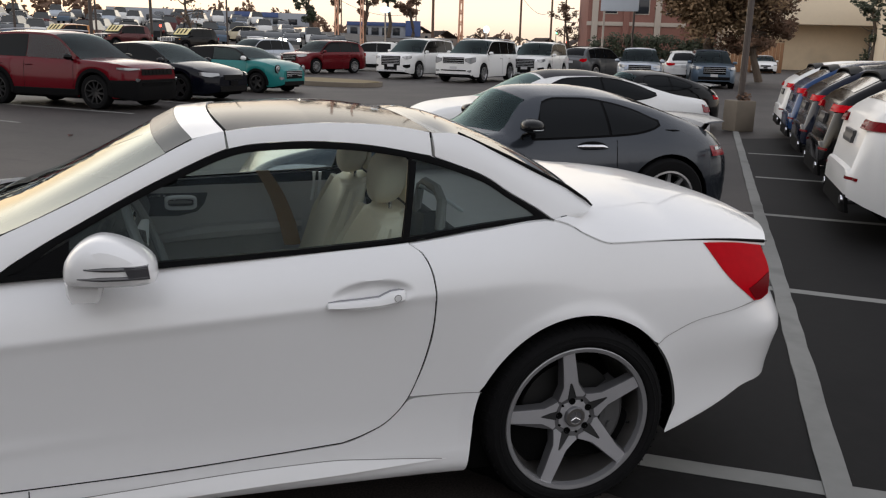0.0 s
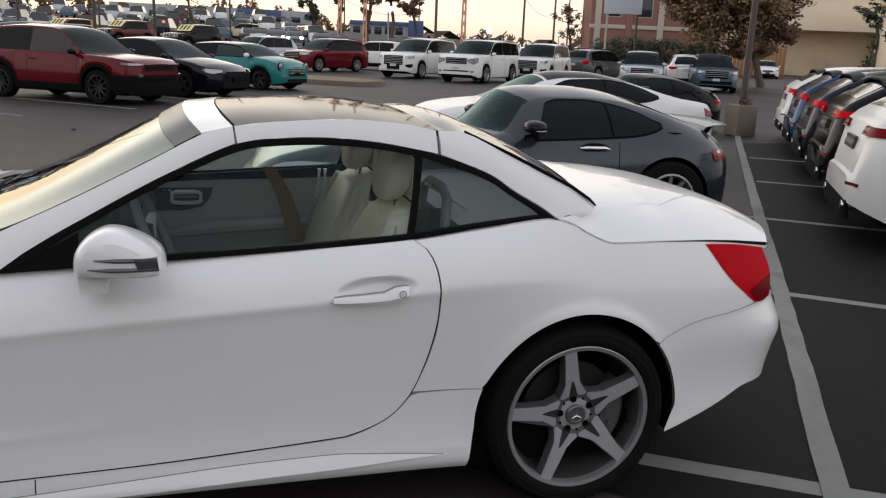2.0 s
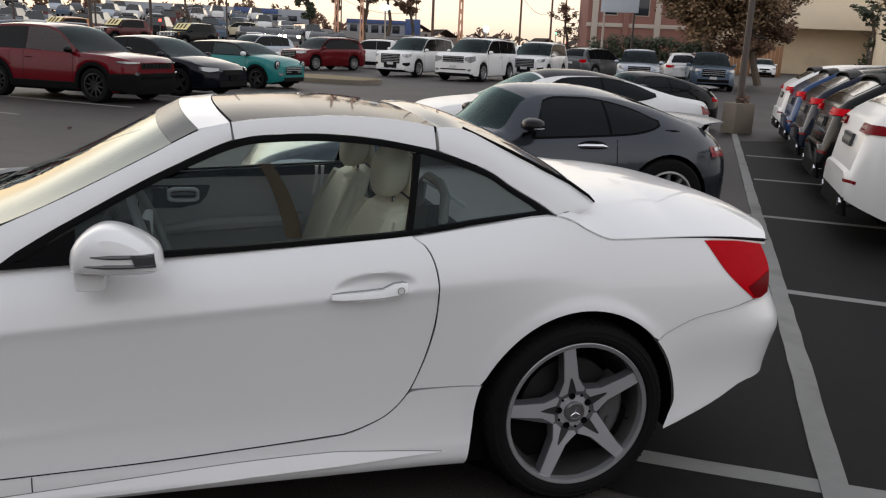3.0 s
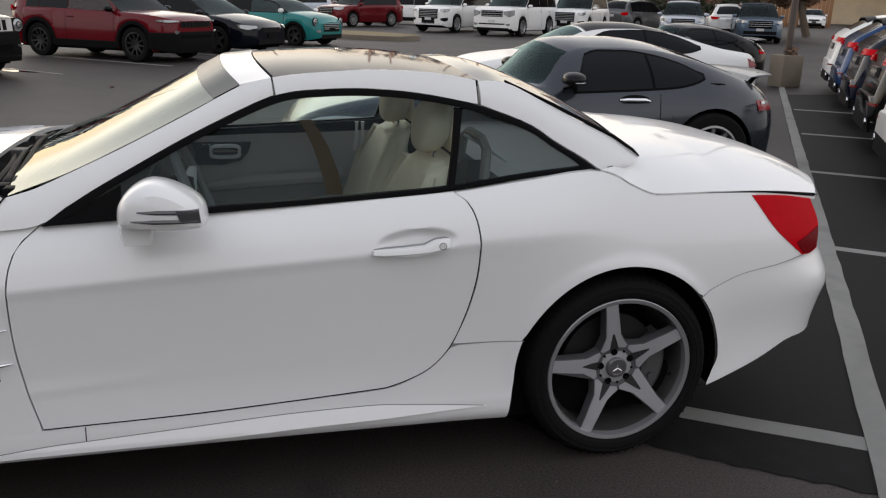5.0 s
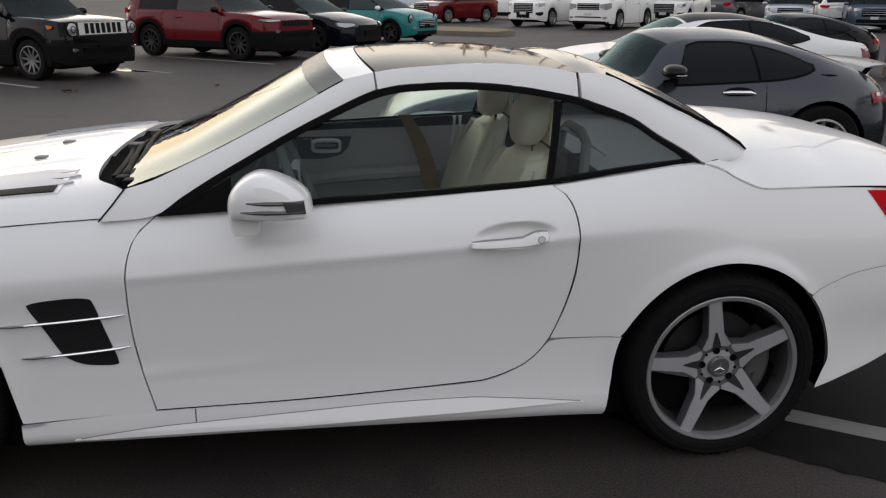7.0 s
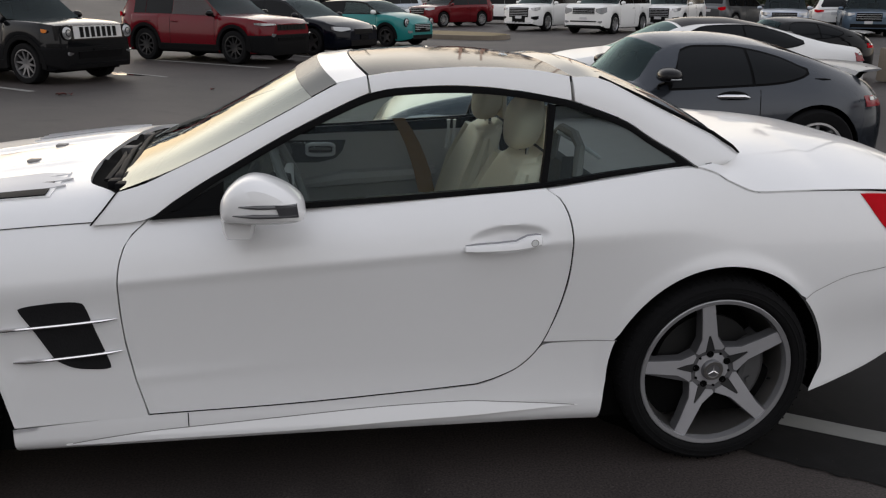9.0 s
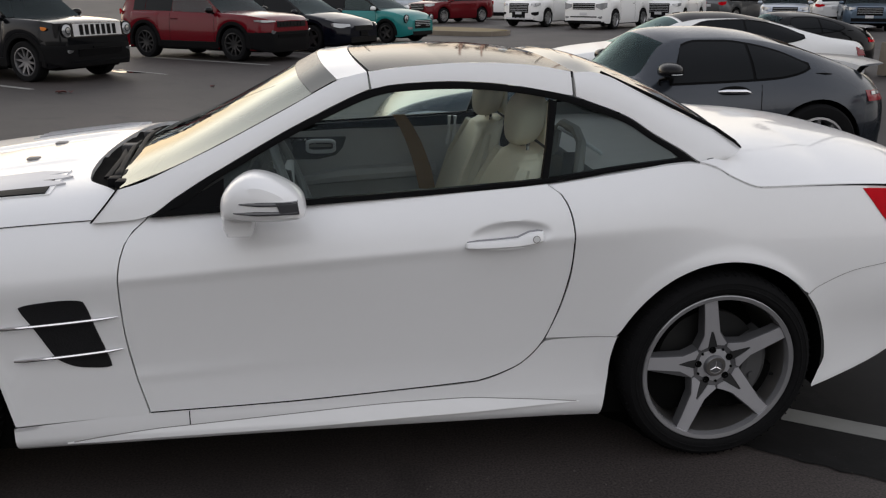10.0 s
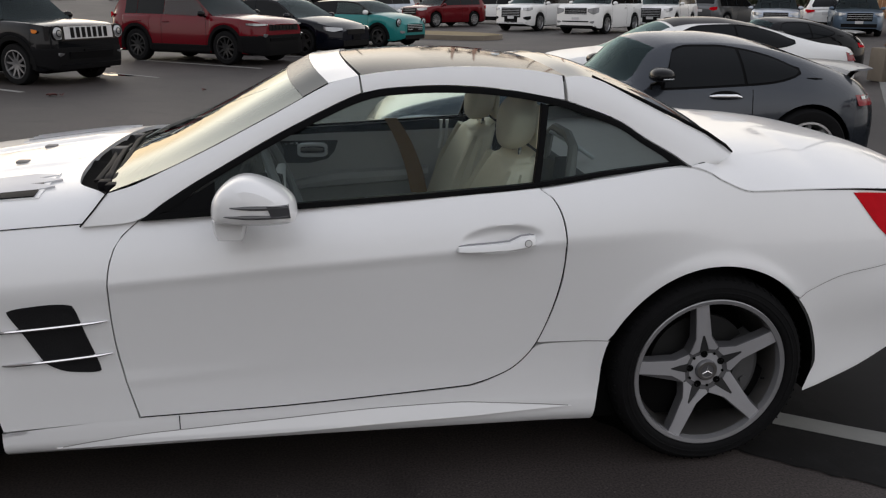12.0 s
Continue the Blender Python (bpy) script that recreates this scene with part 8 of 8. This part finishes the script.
for x, y, h, w in ((45.2, 150, 24, 1.0), (15.2, 106.5, 18, 0.62), (18.6, 107, 18, 0.55)):
    m = thing("radio_mast", "pale orange tapering lattice mast against the sky", "mast")
    m.location = (x, y, lie(x, y))
    for k in range(4):
        a = math.pi / 4 + k * math.pi / 2
        part("leg", bar([(w * 0.5 * math.cos(a), w * 0.5 * math.sin(a), 0), (w * 0.16 * math.cos(a), w * 0.16 * math.sin(a), h)], w * 0.10, 5), M["mast"], m)
    for j in range(12):
        for k in range(4):
            a, c = math.pi / 4 + k * math.pi / 2, math.pi / 4 + (k + 1) * math.pi / 2
            f0, f1 = 0.5 - 0.34 * j / 12, 0.5 - 0.34 * (j + 1) / 12
            part("brace", bar([(w * f0 * math.cos(a), w * f0 * math.sin(a), h * j / 12), (w * f1 * math.cos(c), w * f1 * math.sin(c), h * (j + 1) / 12)], w * 0.06, 4), M["mast"], m)
# wires between the utility poles
for (a, b_) in (((27.2, 103, 13.9), (41.6, 109, 14.3)), ((41.6, 109, 13.0), (61.5, 145, 16)), ((41.6, 109, 8.6), (61.5, 145, 8.4)), ((21, 140, 8.5), (36.5, 150, 7.5))):
    a, b_ = Vector(a), Vector(b_)
    pts = [a.lerp(b_, t) - Vector((0, 0, 1.4 * 4 * t * (1 - t))) for t in np.linspace(0, 1, 12)]
    tagged(part("overhead_wire", bar(pts, 0.03, 4), M["black_trim"]), "thin black overhead wire between poles", "cable", "wires")

# trees
tree(27.0, 38.7, 8.6, 9.0, "tree", "broad tree with dull brown-green autumn leaves", "leaf", 0.33, 330, 110, 0.12, seed=3, trunk=0.035)
tree(28.6, 37.4, 6.0, 5.5, "tree", "smaller brown-leaved tree beside the broad one", "leaf_brown", 0.3, 130, 80, 0.11, seed=9)
tree(17.6, 15.2, 6.5, 7.0, "tree", "tree whose leafy branch hangs over the row", "leaf_green", 0.36, 200, 60, 0.10, seed=11)
tree(58.0, 61.0, 7.5, 5.0, "tree", "dark tree between the tan buildings", "leaf_green", 0.15, 60, 36, 0.16, seed=5)
tree(44.0, 98.3, 7.2, 5.5, "conifer", "sparse dark brown conifer against the sky", "leaf_brown", 0.1, 60, 26, 0.18, seed=6)
tree(47.0, 96.0, 5.5, 4.5, "conifer", "sparse dark brown conifer against the sky", "leaf_brown", 0.1, 50, 26, 0.18, seed=7)
tree(-2.4, 69.8, 7.5, 6.0, "tree", "nearly bare tree with thin twigs", "leaf_brown", 0.2, 40, 8, 0.10, seed=8, trunk=0.016)
tree(27.9, 133.6, 10.2, 4.6, "pine", "tall pine with a dark tufted top", "leaf_green", 0.55, 44, 34, 0.26, seed=12)
tree(31.6, 133.0, 8.8, 6.4, "pine", "spreading pine with a reddish crown", "leaf_brown", 0.45, 60, 34, 0.26, seed=13)
tree(13.0, 117.0, 8.0, 5.0, "tree", "dark leafy tree at the edge of the far lot", "leaf_green", 0.25, 60, 30, 0.22, seed=14)
tree(16.2, 112.0, 11.0, 4.0, "tree", "tall tree with brown leaves", "leaf_brown", 0.35, 60, 30, 0.22, seed=15)
tree(20.0, 112.0, 11.0, 4.2, "tree", "tall tree with dull leaves", "leaf_brown", 0.35, 60, 30, 0.22, seed=16)
rnd = random.Random(21)
bm = bmesh.new()
for k in range(420):
    x = rnd.uniform(-70, 190)
    leaves(bm, rnd, (x, 185 + rnd.uniform(-6, 6), lie(x, 185) + rnd.uniform(0.3, 3.2 + 1.4 * math.sin(x * 0.13) + 1.0 * math.sin(x * 0.41))), rnd.uniform(0.9, 1.9), 22, 0.6)
tagged(part("far_woods", bm, M["leaf_brown"]), "low brown belt of far trees and scrub", "woods", "", "stuff")
bm = bmesh.new()
for k in range(250):
    x = rnd.uniform(36, 48)
    leaves(bm, rnd, (x, 74.5 - (x - 36) * 0.28 + rnd.uniform(-0.6, 0.6), lie(x, 70) + rnd.uniform(0.3, 2.9)), 0.65, 34, 0.16)
tagged(part("hedge", bm, M["leaf_green"]), "dark clipped hedge before the brick building", "hedge", "", "stuff")

# dry verge with a kerb between the near lanes and the white row
v = thing("verge", "low kerbed island of dry grass", "island")
rows = []
for k in range(21):
    t = k / 20
    cx, cy = 1.5 + 3.4 * t, 31.0 - 4.0 * t
    w = 1.5 * math.sin(math.pi * min(1, max(0.02, t))) ** 0.4
    rows.append([(cx - w * 0.6, cy - w * 0.8, 0.16), (cx, cy, 0.20), (cx + w * 0.6, cy + w * 0.8, 0.16)])
part("turf", sheet(rows, (0, 0, -0.05)), M["dry_grass"], v)
part("kerb", sheet([[Vector(r[0]) + Vector((-0.06, -0.08, 0.0)), Vector(r[0]) + Vector((0, 0, 0.005))] for r in rows], (0, 0, -0.17)), M["darkened_concrete"], v)
part("kerb", sheet([[Vector(r[2]) + Vector((0.06, 0.08, 0.0)), Vector(r[2]) + Vector((0, 0, 0.005))] for r in rows], (0, 0, -0.17)), M["darkened_concrete"], v)


def wall_box(parent, name, x0, x1, y0, y1, z0, z1, m, lab="", bevel=0.02):
    return part(name, boxed(x0, x1, y0, y1, z0, z1, bevel), m, parent, lab)


# tan building with a deep fascia and a recessed bay
h = thing("tan_building", "low tan stucco building with a deep pale fascia", "building")
h.matrix_basis = pose(60, 70, 0, 0, 0, -25)
wall_box(h, "wall", -8.5, 12, 2.5, 14, 0, 7.4, M["stucco"])
wall_box(h, "fascia", -9.5, 6.5, -1.0, 2.5, 4.6, 7.9, M["stucco_light"], "pale overhanging fascia")
wall_box(h, "roof_cap", -9.7, 6.7, -1.2, 2.7, 7.9, 8.15, M["stone"])
wall_box(h, "recess", -5.0, 5.2, 2.2, 2.5, 0, 4.6, M["stucco"])
wall_box(h, "side_wall", -8.6, -6.2, -0.4, 2.5, 0, 4.6, M["stucco"])
d = wall_box(h, "door", -7.6, -6.9, -0.46, -0.4, 0, 2.5, M["stone"], "pale framed side door")
wall_box(d, "door_pane", -7.5, -7.0, -0.48, -0.46, 0.4, 2.3, M["brick"], "", 0.005)
wall_box(h, "bay_door", 5.4, 6.3, 0.5, 2.5, 0, 4.4, M["grey_wall"], "grey recessed bay door")
h2 = thing("tan_building", "second tan stucco building at the lot's edge", "building")
h2.matrix_basis = pose(60.0, 48.5, 0, 0, 0, -38)
wall_box(h2, "wall", -9.0, 12, 0, 12, 0, 6.6, M["stucco_light"])
wall_box(h2, "roof_cap", -9.2, 12, -0.2, 12.2, 6.6, 6.95, M["stucco"])
wall_box(h2, "plinth", -9.05, 12, -0.06, 0, 0, 0.9, M["stucco"])
wall_box(h2, "low_door", -7.0, -5.2, -0.08, 0, 0, 1.9, M["stucco"], "plain low door")
f = thing("fence", "short stained wooden fence by the tan building", "fence")
f.matrix_basis = pose(44.0, 58.5, 0, 0, 0, -35)
for k in range(14):
    part("board", boxed(-2.1 + 0.3 * k, -1.82 + 0.3 * k, -0.02, 0.02, 0.02, 2.5, 0.004), M["wood"], f)

# brick building with pale stone trim
h = thing("brick_building", "two-storey red brick building with pale stone trim", "building")
h.matrix_basis = pose(50, 84, 0, 0, 0, -20)
wall_box(h, "wall", -9, 14, 0, 12, 0, 9.5, M["brick"])
wall_box(h, "trim", -9.1, 14.1, -0.15, 0, 4.3, 4.75, M["stone"], "pale stone band")
wall_box(h, "trim", -9.2, 14.2, -0.3, 0.0, 9.5, 10.0, M["stone"], "pale stone cornice")
for k in range(6):
    x = -8.2 + 3.6 * k
    wall_box(h, "pilaster", x - 0.35, x + 0.35, -0.25, -0.0, 0, 9.5, M["brick" if k % 2 else "stone"])
    for z0 in (5.6,):
        w = wall_box(h, "window", x + 0.9, x + 2.6, -0.06, 0.0, z0, z0 + 2.2, M["stone"], "pale framed window", 0.01)
        wall_box(w, "pane", x + 1.0, x + 2.5, -0.09, -0.06, z0 + 0.1, z0 + 2.1, M["window"], "", 0.004)
wall_box(h, "roof", -9.2, 14.2, -0.2, 12.2, 10.0, 10.4, M["pole"])

# sign board on two posts
sg = thing("sign_board", "large pale sign board on two slim posts", "sign")
sg.matrix_basis = pose(24.6, 46.6, 0, 0, 0, -28)
part("board", boxed(-1.2, 1.2, -0.08, 0.08, 4.0, 6.6, 0.03), M["board"], sg)
for x in (-0.95, 0.95):
    part("post", bar([(x, 0, 0), (x, 0, 4.1)], 0.07, 8), M["stone" if x < 0 else "pole"], sg)

# far store fronts, lit signs and signals
h = thing("blue_store", "far blue and grey store front", "building")
h.matrix_basis = pose(31, 146, lie(31, 146), 0, 0, -12)
wall_box(h, "wall", -8, 5, 0, 14, 0, 2.6, M["grey_wall"])
wall_box(h, "blue_panel", 2.5, 5.2, -0.4, 0, 0.3, 3.0, M["blue_wall"], "bright blue panel")
wall_box(h, "blue_band", -8, 2.4, -0.3, 0, 2.0, 2.65, M["blue_wall"])
for k in range(5):
    wall_box(h, "window", -7.4 + 1.9 * k, -6.1 + 1.9 * k, -0.08, 0, 0.4, 1.7, M["window"], "", 0.01)
h = thing("grey_store", "far low grey store with a blue band", "building")
h.matrix_basis = pose(-2, 158, lie(-2, 158), 0, 0, 4)
wall_box(h, "wall", -16, 20, 0, 14, 0, 2.4, M["grey_wall"])
wall_box(h, "blue_band", 6, 14, -0.3, 0, 1.5, 2.4, M["blue_wall"])
for k in range(12):
    wall_box(h, "window", -15 + 2.8 * k, -13.2 + 2.8 * k, -0.08, 0, 0.3, 1.3, M["window"], "", 0.01)
for x, y, z, w, hh, lab in ((23.3, 114.5, 4.2, 1.5, 0.9, "lit oval store sign on a post"), (37.1, 110.6, 2.6, 0.9, 1.0, "lit blue-white sign on a post")):
    t = thing("lit_sign", lab, "sign")
    t.location = (x, y, lie(x, y))
    part("post", bar([(0, 0, 0), (0, 0, z)], 0.12, 8), M["stone"], t)
    bm = bmesh.new()
    bmesh.ops.create_uvsphere(bm, u_segments=20, v_segments=10, radius=1.0)
    for v_ in bm.verts:
        v_.co = (v_.co.x * w / 2, v_.co.y * 0.15, z + hh / 2 + v_.co.z * hh / 2)
    part("face", bm, M["lit_sign"], t)
for x, y, z, m in ((43.5, 100.5, 3.3, "green_lamp"), (45.5, 101.5, 2.2, "red_lamp"), (-5.0, 75.0, 1.6, "red_lamp")):
    t = thing("traffic_signal", "small lit signal lamp by the road", "signal")
    t.location = (x, y, lie(x, y))
    part("post", bar([(0, 0.1, 0), (0, 0.1, z)], 0.05, 6), M["pole"], t)
    part("lens", boxed(-0.1, 0.1, -0.05, 0.05, z - 0.08, z + 0.12, 0.03), M[m], t)


# far parked rows, each vehicle simple but whole
def far_vehicle(name, label, colour, van, lights=False):
    t = thing(name, label, "vehicle", "far parked rows")
    L, W = (5.4, 2.0) if van else (4.6, 1.85)
    H, sh_ = (2.0, 1.15) if van else (1.5, 0.92)
    rows = []
    for u, z1, k in ((0, 0.75, 0.86), (0.04, sh_, 0.95), (0.3, sh_, 1), (0.7, sh_ * 0.98, 1), (0.92, sh_ * 0.86, 0.96), (1, 0.62, 0.84)):
        x, w = -L / 2 + u * L, W / 2 * k
        rows.append([(x, -w * 0.95, 0.28), (x, -w, 0.6), (x, -w * 0.93, z1), (x, 0, z1 + 0.05), (x, w * 0.93, z1), (x, w, 0.6), (x, w * 0.95, 0.28)])
    bm = bmesh.new()
    vs = add_grid(bm, rows)
    bm.faces.new(vs[0])
    bm.faces.new(vs[-1])
    b_ = part("body", bm, P[colour], t)
    rows = []
    for u, z1 in ((0.05 if van else 0.14, sh_), (0.10 if van else 0.28, H - 0.1), (0.35, H - 0.02), (0.56, H - 0.06), (0.72, sh_)):
        x = -L / 2 + u * L
        k = (z1 - sh_) * 0.28
        rows.append([(x, -W * 0.46, sh_ - 0.02), (x, -W * 0.46 + k, z1), (x, 0, z1 + 0.02), (x, W * 0.46 - k, z1), (x, W * 0.46, sh_ - 0.02)])
    bm = bmesh.new()
    add_grid(bm, rows)
    part("glasshouse", bm, M["dark_glass"], b_)
    rows = []
    for u in (0.12 if van else 0.30, 0.34, 0.55):
        x = -L / 2 + u * L
        rows.append([(x, -W * 0.33, H - 0.015), (x, 0, H + 0.01), (x, W * 0.33, H - 0.015)])
    part("roof", sheet(rows, (0, 0, -0.02)), P[colour], b_)
    for ax in (-L * 0.3, L * 0.3):
        for s in (-1, 1):
            w = part("wheel", lathe([(0, -0.02), (0.2, -0.02), (0.33, -0.01), (0.34, 0.05), (0.34, 0.2), (0, 0.2)], 14), M["rubber"], t)
            w.matrix_basis = pose(ax, s * W * 0.49, 0.34, 0, 0, 0 if s < 0 else 180)
    if lights:
        for s in (-1, 1):
            part("headlamp", boxed(L / 2 - 0.03, L / 2 + 0.03, s * 0.62 - 0.14, s * 0.62 + 0.14, 0.62, 0.84, 0.03), M["lit_lamp"], b_)
    return t


protos = []
for c, van, w in (("white", False, "white car"), ("silver", True, "silver van"), ("white", True, "white van"), ("grey", False, "grey car"), ("black", True, "dark SUV"), ("steel_blue", False, "blue-grey car"), ("maroon", True, "maroon SUV"), ("silver", False, "silver car")):
    protos.append(far_vehicle("far_vehicle", w + " in a far parked row", c, van))
rnd = random.Random(31)
n_far = 0
for y, x0, x1, turn in ((78, -34, 8, 82), (88, -44, 12, 95), (98, -50, 16, 84), (110, -58, 14, 96), (122, -66, 12, 84), (136, -72, 8, 95)):
    x = x0
    while x < x1:
        k = rnd.choice((0, 0, 1, 2, 2, 3, 4, 5, 6, 7, 7, 0))
        yy = y + rnd.uniform(-0.4, 0.4)
        m = pose(x, yy, lie(x, yy), 0, 0, turn + rnd.uniform(-4, 4))
        if n_far < len(protos):
            protos[n_far].matrix_basis = m
        else:
            copy_thing(protos[k], m)
        n_far += 1
        x += rnd.choice((2.8, 2.9, 3.0, 5.8))
for x, y, a in ((4.8, 76.0, -95), (6.9, 80.0, -96), (9.3, 78.0, -92), (19.0, 92.0, -95), (20.9, 93.5, -95), (23.0, 92.0, -96)):
    far_vehicle("far_vehicle", "car with lit headlamps on the far road", "grey", False, True).matrix_basis = pose(x, y, lie(x, y), 0, 0, a)
for x, y, c, a, lab in ((-11.0, 62.0, "orange", -132, "orange boxy off-roader with a yellow windscreen sticker"), (-7.2, 63.0, "maroon", -132, "maroon boxy off-roader with a yellow windscreen sticker"), (-2.4, 61.0, "black", -132, "black boxy off-roader with a yellow windscreen sticker")):
    t = vehicle("off_roader", lab, RENEGADE, c, x, y, a, z=lie(x, y), scale=1.06)
    xr_ = 2.57 / 2 + 0.80 - 4.23
    st = part("price_sticker", sheet([[(xr_ + u * 4.23 + 0.04, y_, z_ + 0.03) for y_ in np.linspace(-0.62, 0.62, 5)] for u, z_ in ((0.575, 1.60), (0.63, 1.40), (0.69, 1.19))], (-0.01, 0, -0.01)), M["sticker"], t, "big yellow sticker with unreadable dark bars")
    for k in range(3):
        part("bar", sheet([[(xr_ + u * 4.23 + 0.05, -0.42 + 0.32 * k + q, z_ + 0.045) for q in (0, 0.12)] for u, z_ in ((0.59, 1.55), (0.63, 1.40), (0.67, 1.26))], (-0.006, 0, -0.006)), M["black_trim"], st)
park("pickup", "cream pickup parked on the bank", MIDSUV, "tan", 2.4, 96.0, 178, category="car")


# plain wall added behind the camera, out of view, to darken glass and body reflections
M["back_wall"] = mat("grey_brown_render", (0.28, 0.27, 0.26), 0.85, 0, 0, 0.2, 3.0, 0.2)
tagged(part("unseen_wall_south", boxed(-40, 40, -15.4, -15.0, 0, 2.8), M["back_wall"]), "plain grey-brown wall added out of view to darken reflections", "wall", "", "structure")

# second unseen wall, added to dim light from the left
tagged(part("unseen_wall_west", boxed(-9.4, -9.0, -15.0, -1.0, 0, 6.0), M["back_wall"]), "plain grey-brown wall added out of view to darken reflections", "wall", "", "structure")

# dry leaves and shallow puddles on the lot
M["dry_leaf"] = mat("dry_red_brown_leaf", (0.10, 0.035, 0.03), 0.8, 0, 0, 0.3, 60, 0.3)
M["puddle"] = mat("puddle_water", (0.02, 0.02, 0.02), 0.04, 0, 0, spec=0.5)


def fallen_leaf(x, y, size, turn):
    rows = []
    for i in range(6):
        t = i / 5
        w = size * 0.42 * math.sin(math.pi * (0.06 + 0.9 * t)) ** 0.8
        rows.append([(size * (t - 0.5), w * q, 0.006 + size * (0.22 * q * q + 0.12 * math.sin(3 * t))) for q in (-1, -0.5, 0, 0.5, 1)])
    leaf = tagged(part("fallen_leaf", sheet(rows, (0, 0, -0.002)), M["dry_leaf"]), "curled red-brown dry leaf on the asphalt", "leaf", "fallen leaves")
    leaf.matrix_basis = pose(x, y, lie(x, y) + 0.002, 0, 0, turn)


for x, y, size, turn in ((-5.47, 10.19, 0.12, 20), (-5.36, 10.24, 0.10, 110), (-5.55, 10.27, 0.09, 200), (-3.41, 11.60, 0.10, 70), (-1.5, 12.4, 0.09, 150), (2.75, -0.85, 0.07, 30), (3.1, -0.35, 0.06, 100)):
    fallen_leaf(x, y, size, turn)


def puddle(x, y, a, c, turn, seed):
    rnd = random.Random(seed)
    bm = bmesh.new()
    ring = [(a * (1 + rnd.uniform(-0.25, 0.25)) * math.cos(k * math.pi / 12), c * (1 + rnd.uniform(-0.25, 0.25)) * math.sin(k * math.pi / 12), 0.004) for k in range(24)]
    bm.faces.new([bm.verts.new(q) for q in path(ring + [ring[0]], 60)[:-1]])
    bmesh.ops.triangulate(bm, faces=bm.faces[:])
    ob = tagged(part("puddle", bm, M["puddle"]), "shallow puddle that mirrors the sky", "puddle", "puddles", "structure")
    ob.matrix_basis = pose(x, y, lie(x, y), 0, 0, turn)


puddle(-5.25, 13.75, 0.42, 0.16, -30, 3)
puddle(-5.75, 14.2, 0.25, 0.12, 10, 4)
puddle(-3.2, 19.7, 0.55, 0.2, -30, 5)

# far houses along the skyline
M["house_wall"] = mat("far_house_siding", (0.34, 0.29, 0.25), 0.9, 0, 0, 0.15, 1.5)
M["house_roof"] = mat("far_house_shingles", (0.10, 0.075, 0.065), 0.9, 0, 0, 0.2, 3)


def far_house(x, y, w, high, turn):
    t = thing("house", "small far house with a dark gabled roof", "house", "far houses")
    t.matrix_basis = pose(x, y, lie(x, y), 0, 0, turn)
    wall_box(t, "wall", -w / 2, w / 2, 0, w * 0.9, 0, high, M["house_wall"])
    rise = w * 0.28
    bm = bmesh.new()
    add_grid(bm, [[(-w * 0.56, yy, high - 0.1), (0, yy, high + rise), (w * 0.56, yy, high - 0.1)] for yy in (-0.3, w * 0.9 + 0.3)])
    bmesh.ops.solidify(bm, geom=bm.faces[:], thickness=0.2)
    part("roof", bm, M["house_roof"], t)
    for k in (-0.25, 0.22):
        pane = wall_box(t, "window", w * k - 0.35, w * k + 0.35, -0.06, 0, high * 0.45, high * 0.8, M["stone"], "", 0.01)
        wall_box(pane, "pane", w * k - 0.28, w * k + 0.28, -0.08, -0.06, high * 0.48, high * 0.77, M["window"], "", 0.005)


for x, y, w, high, turn in ((37.5, 150, 4.6, 1.7, 0), (43.0, 152, 5.2, 1.6, 12), (48.2, 150, 4.4, 1.9, -10), (53.6, 153, 5.6, 1.7, 5), (59.0, 151, 4.6, 2.0, -15), (65.0, 154, 5.8, 2.0, 8), (71.5, 152, 5.0, 2.2, 0)):
    far_house(x, y, w, high, turn)
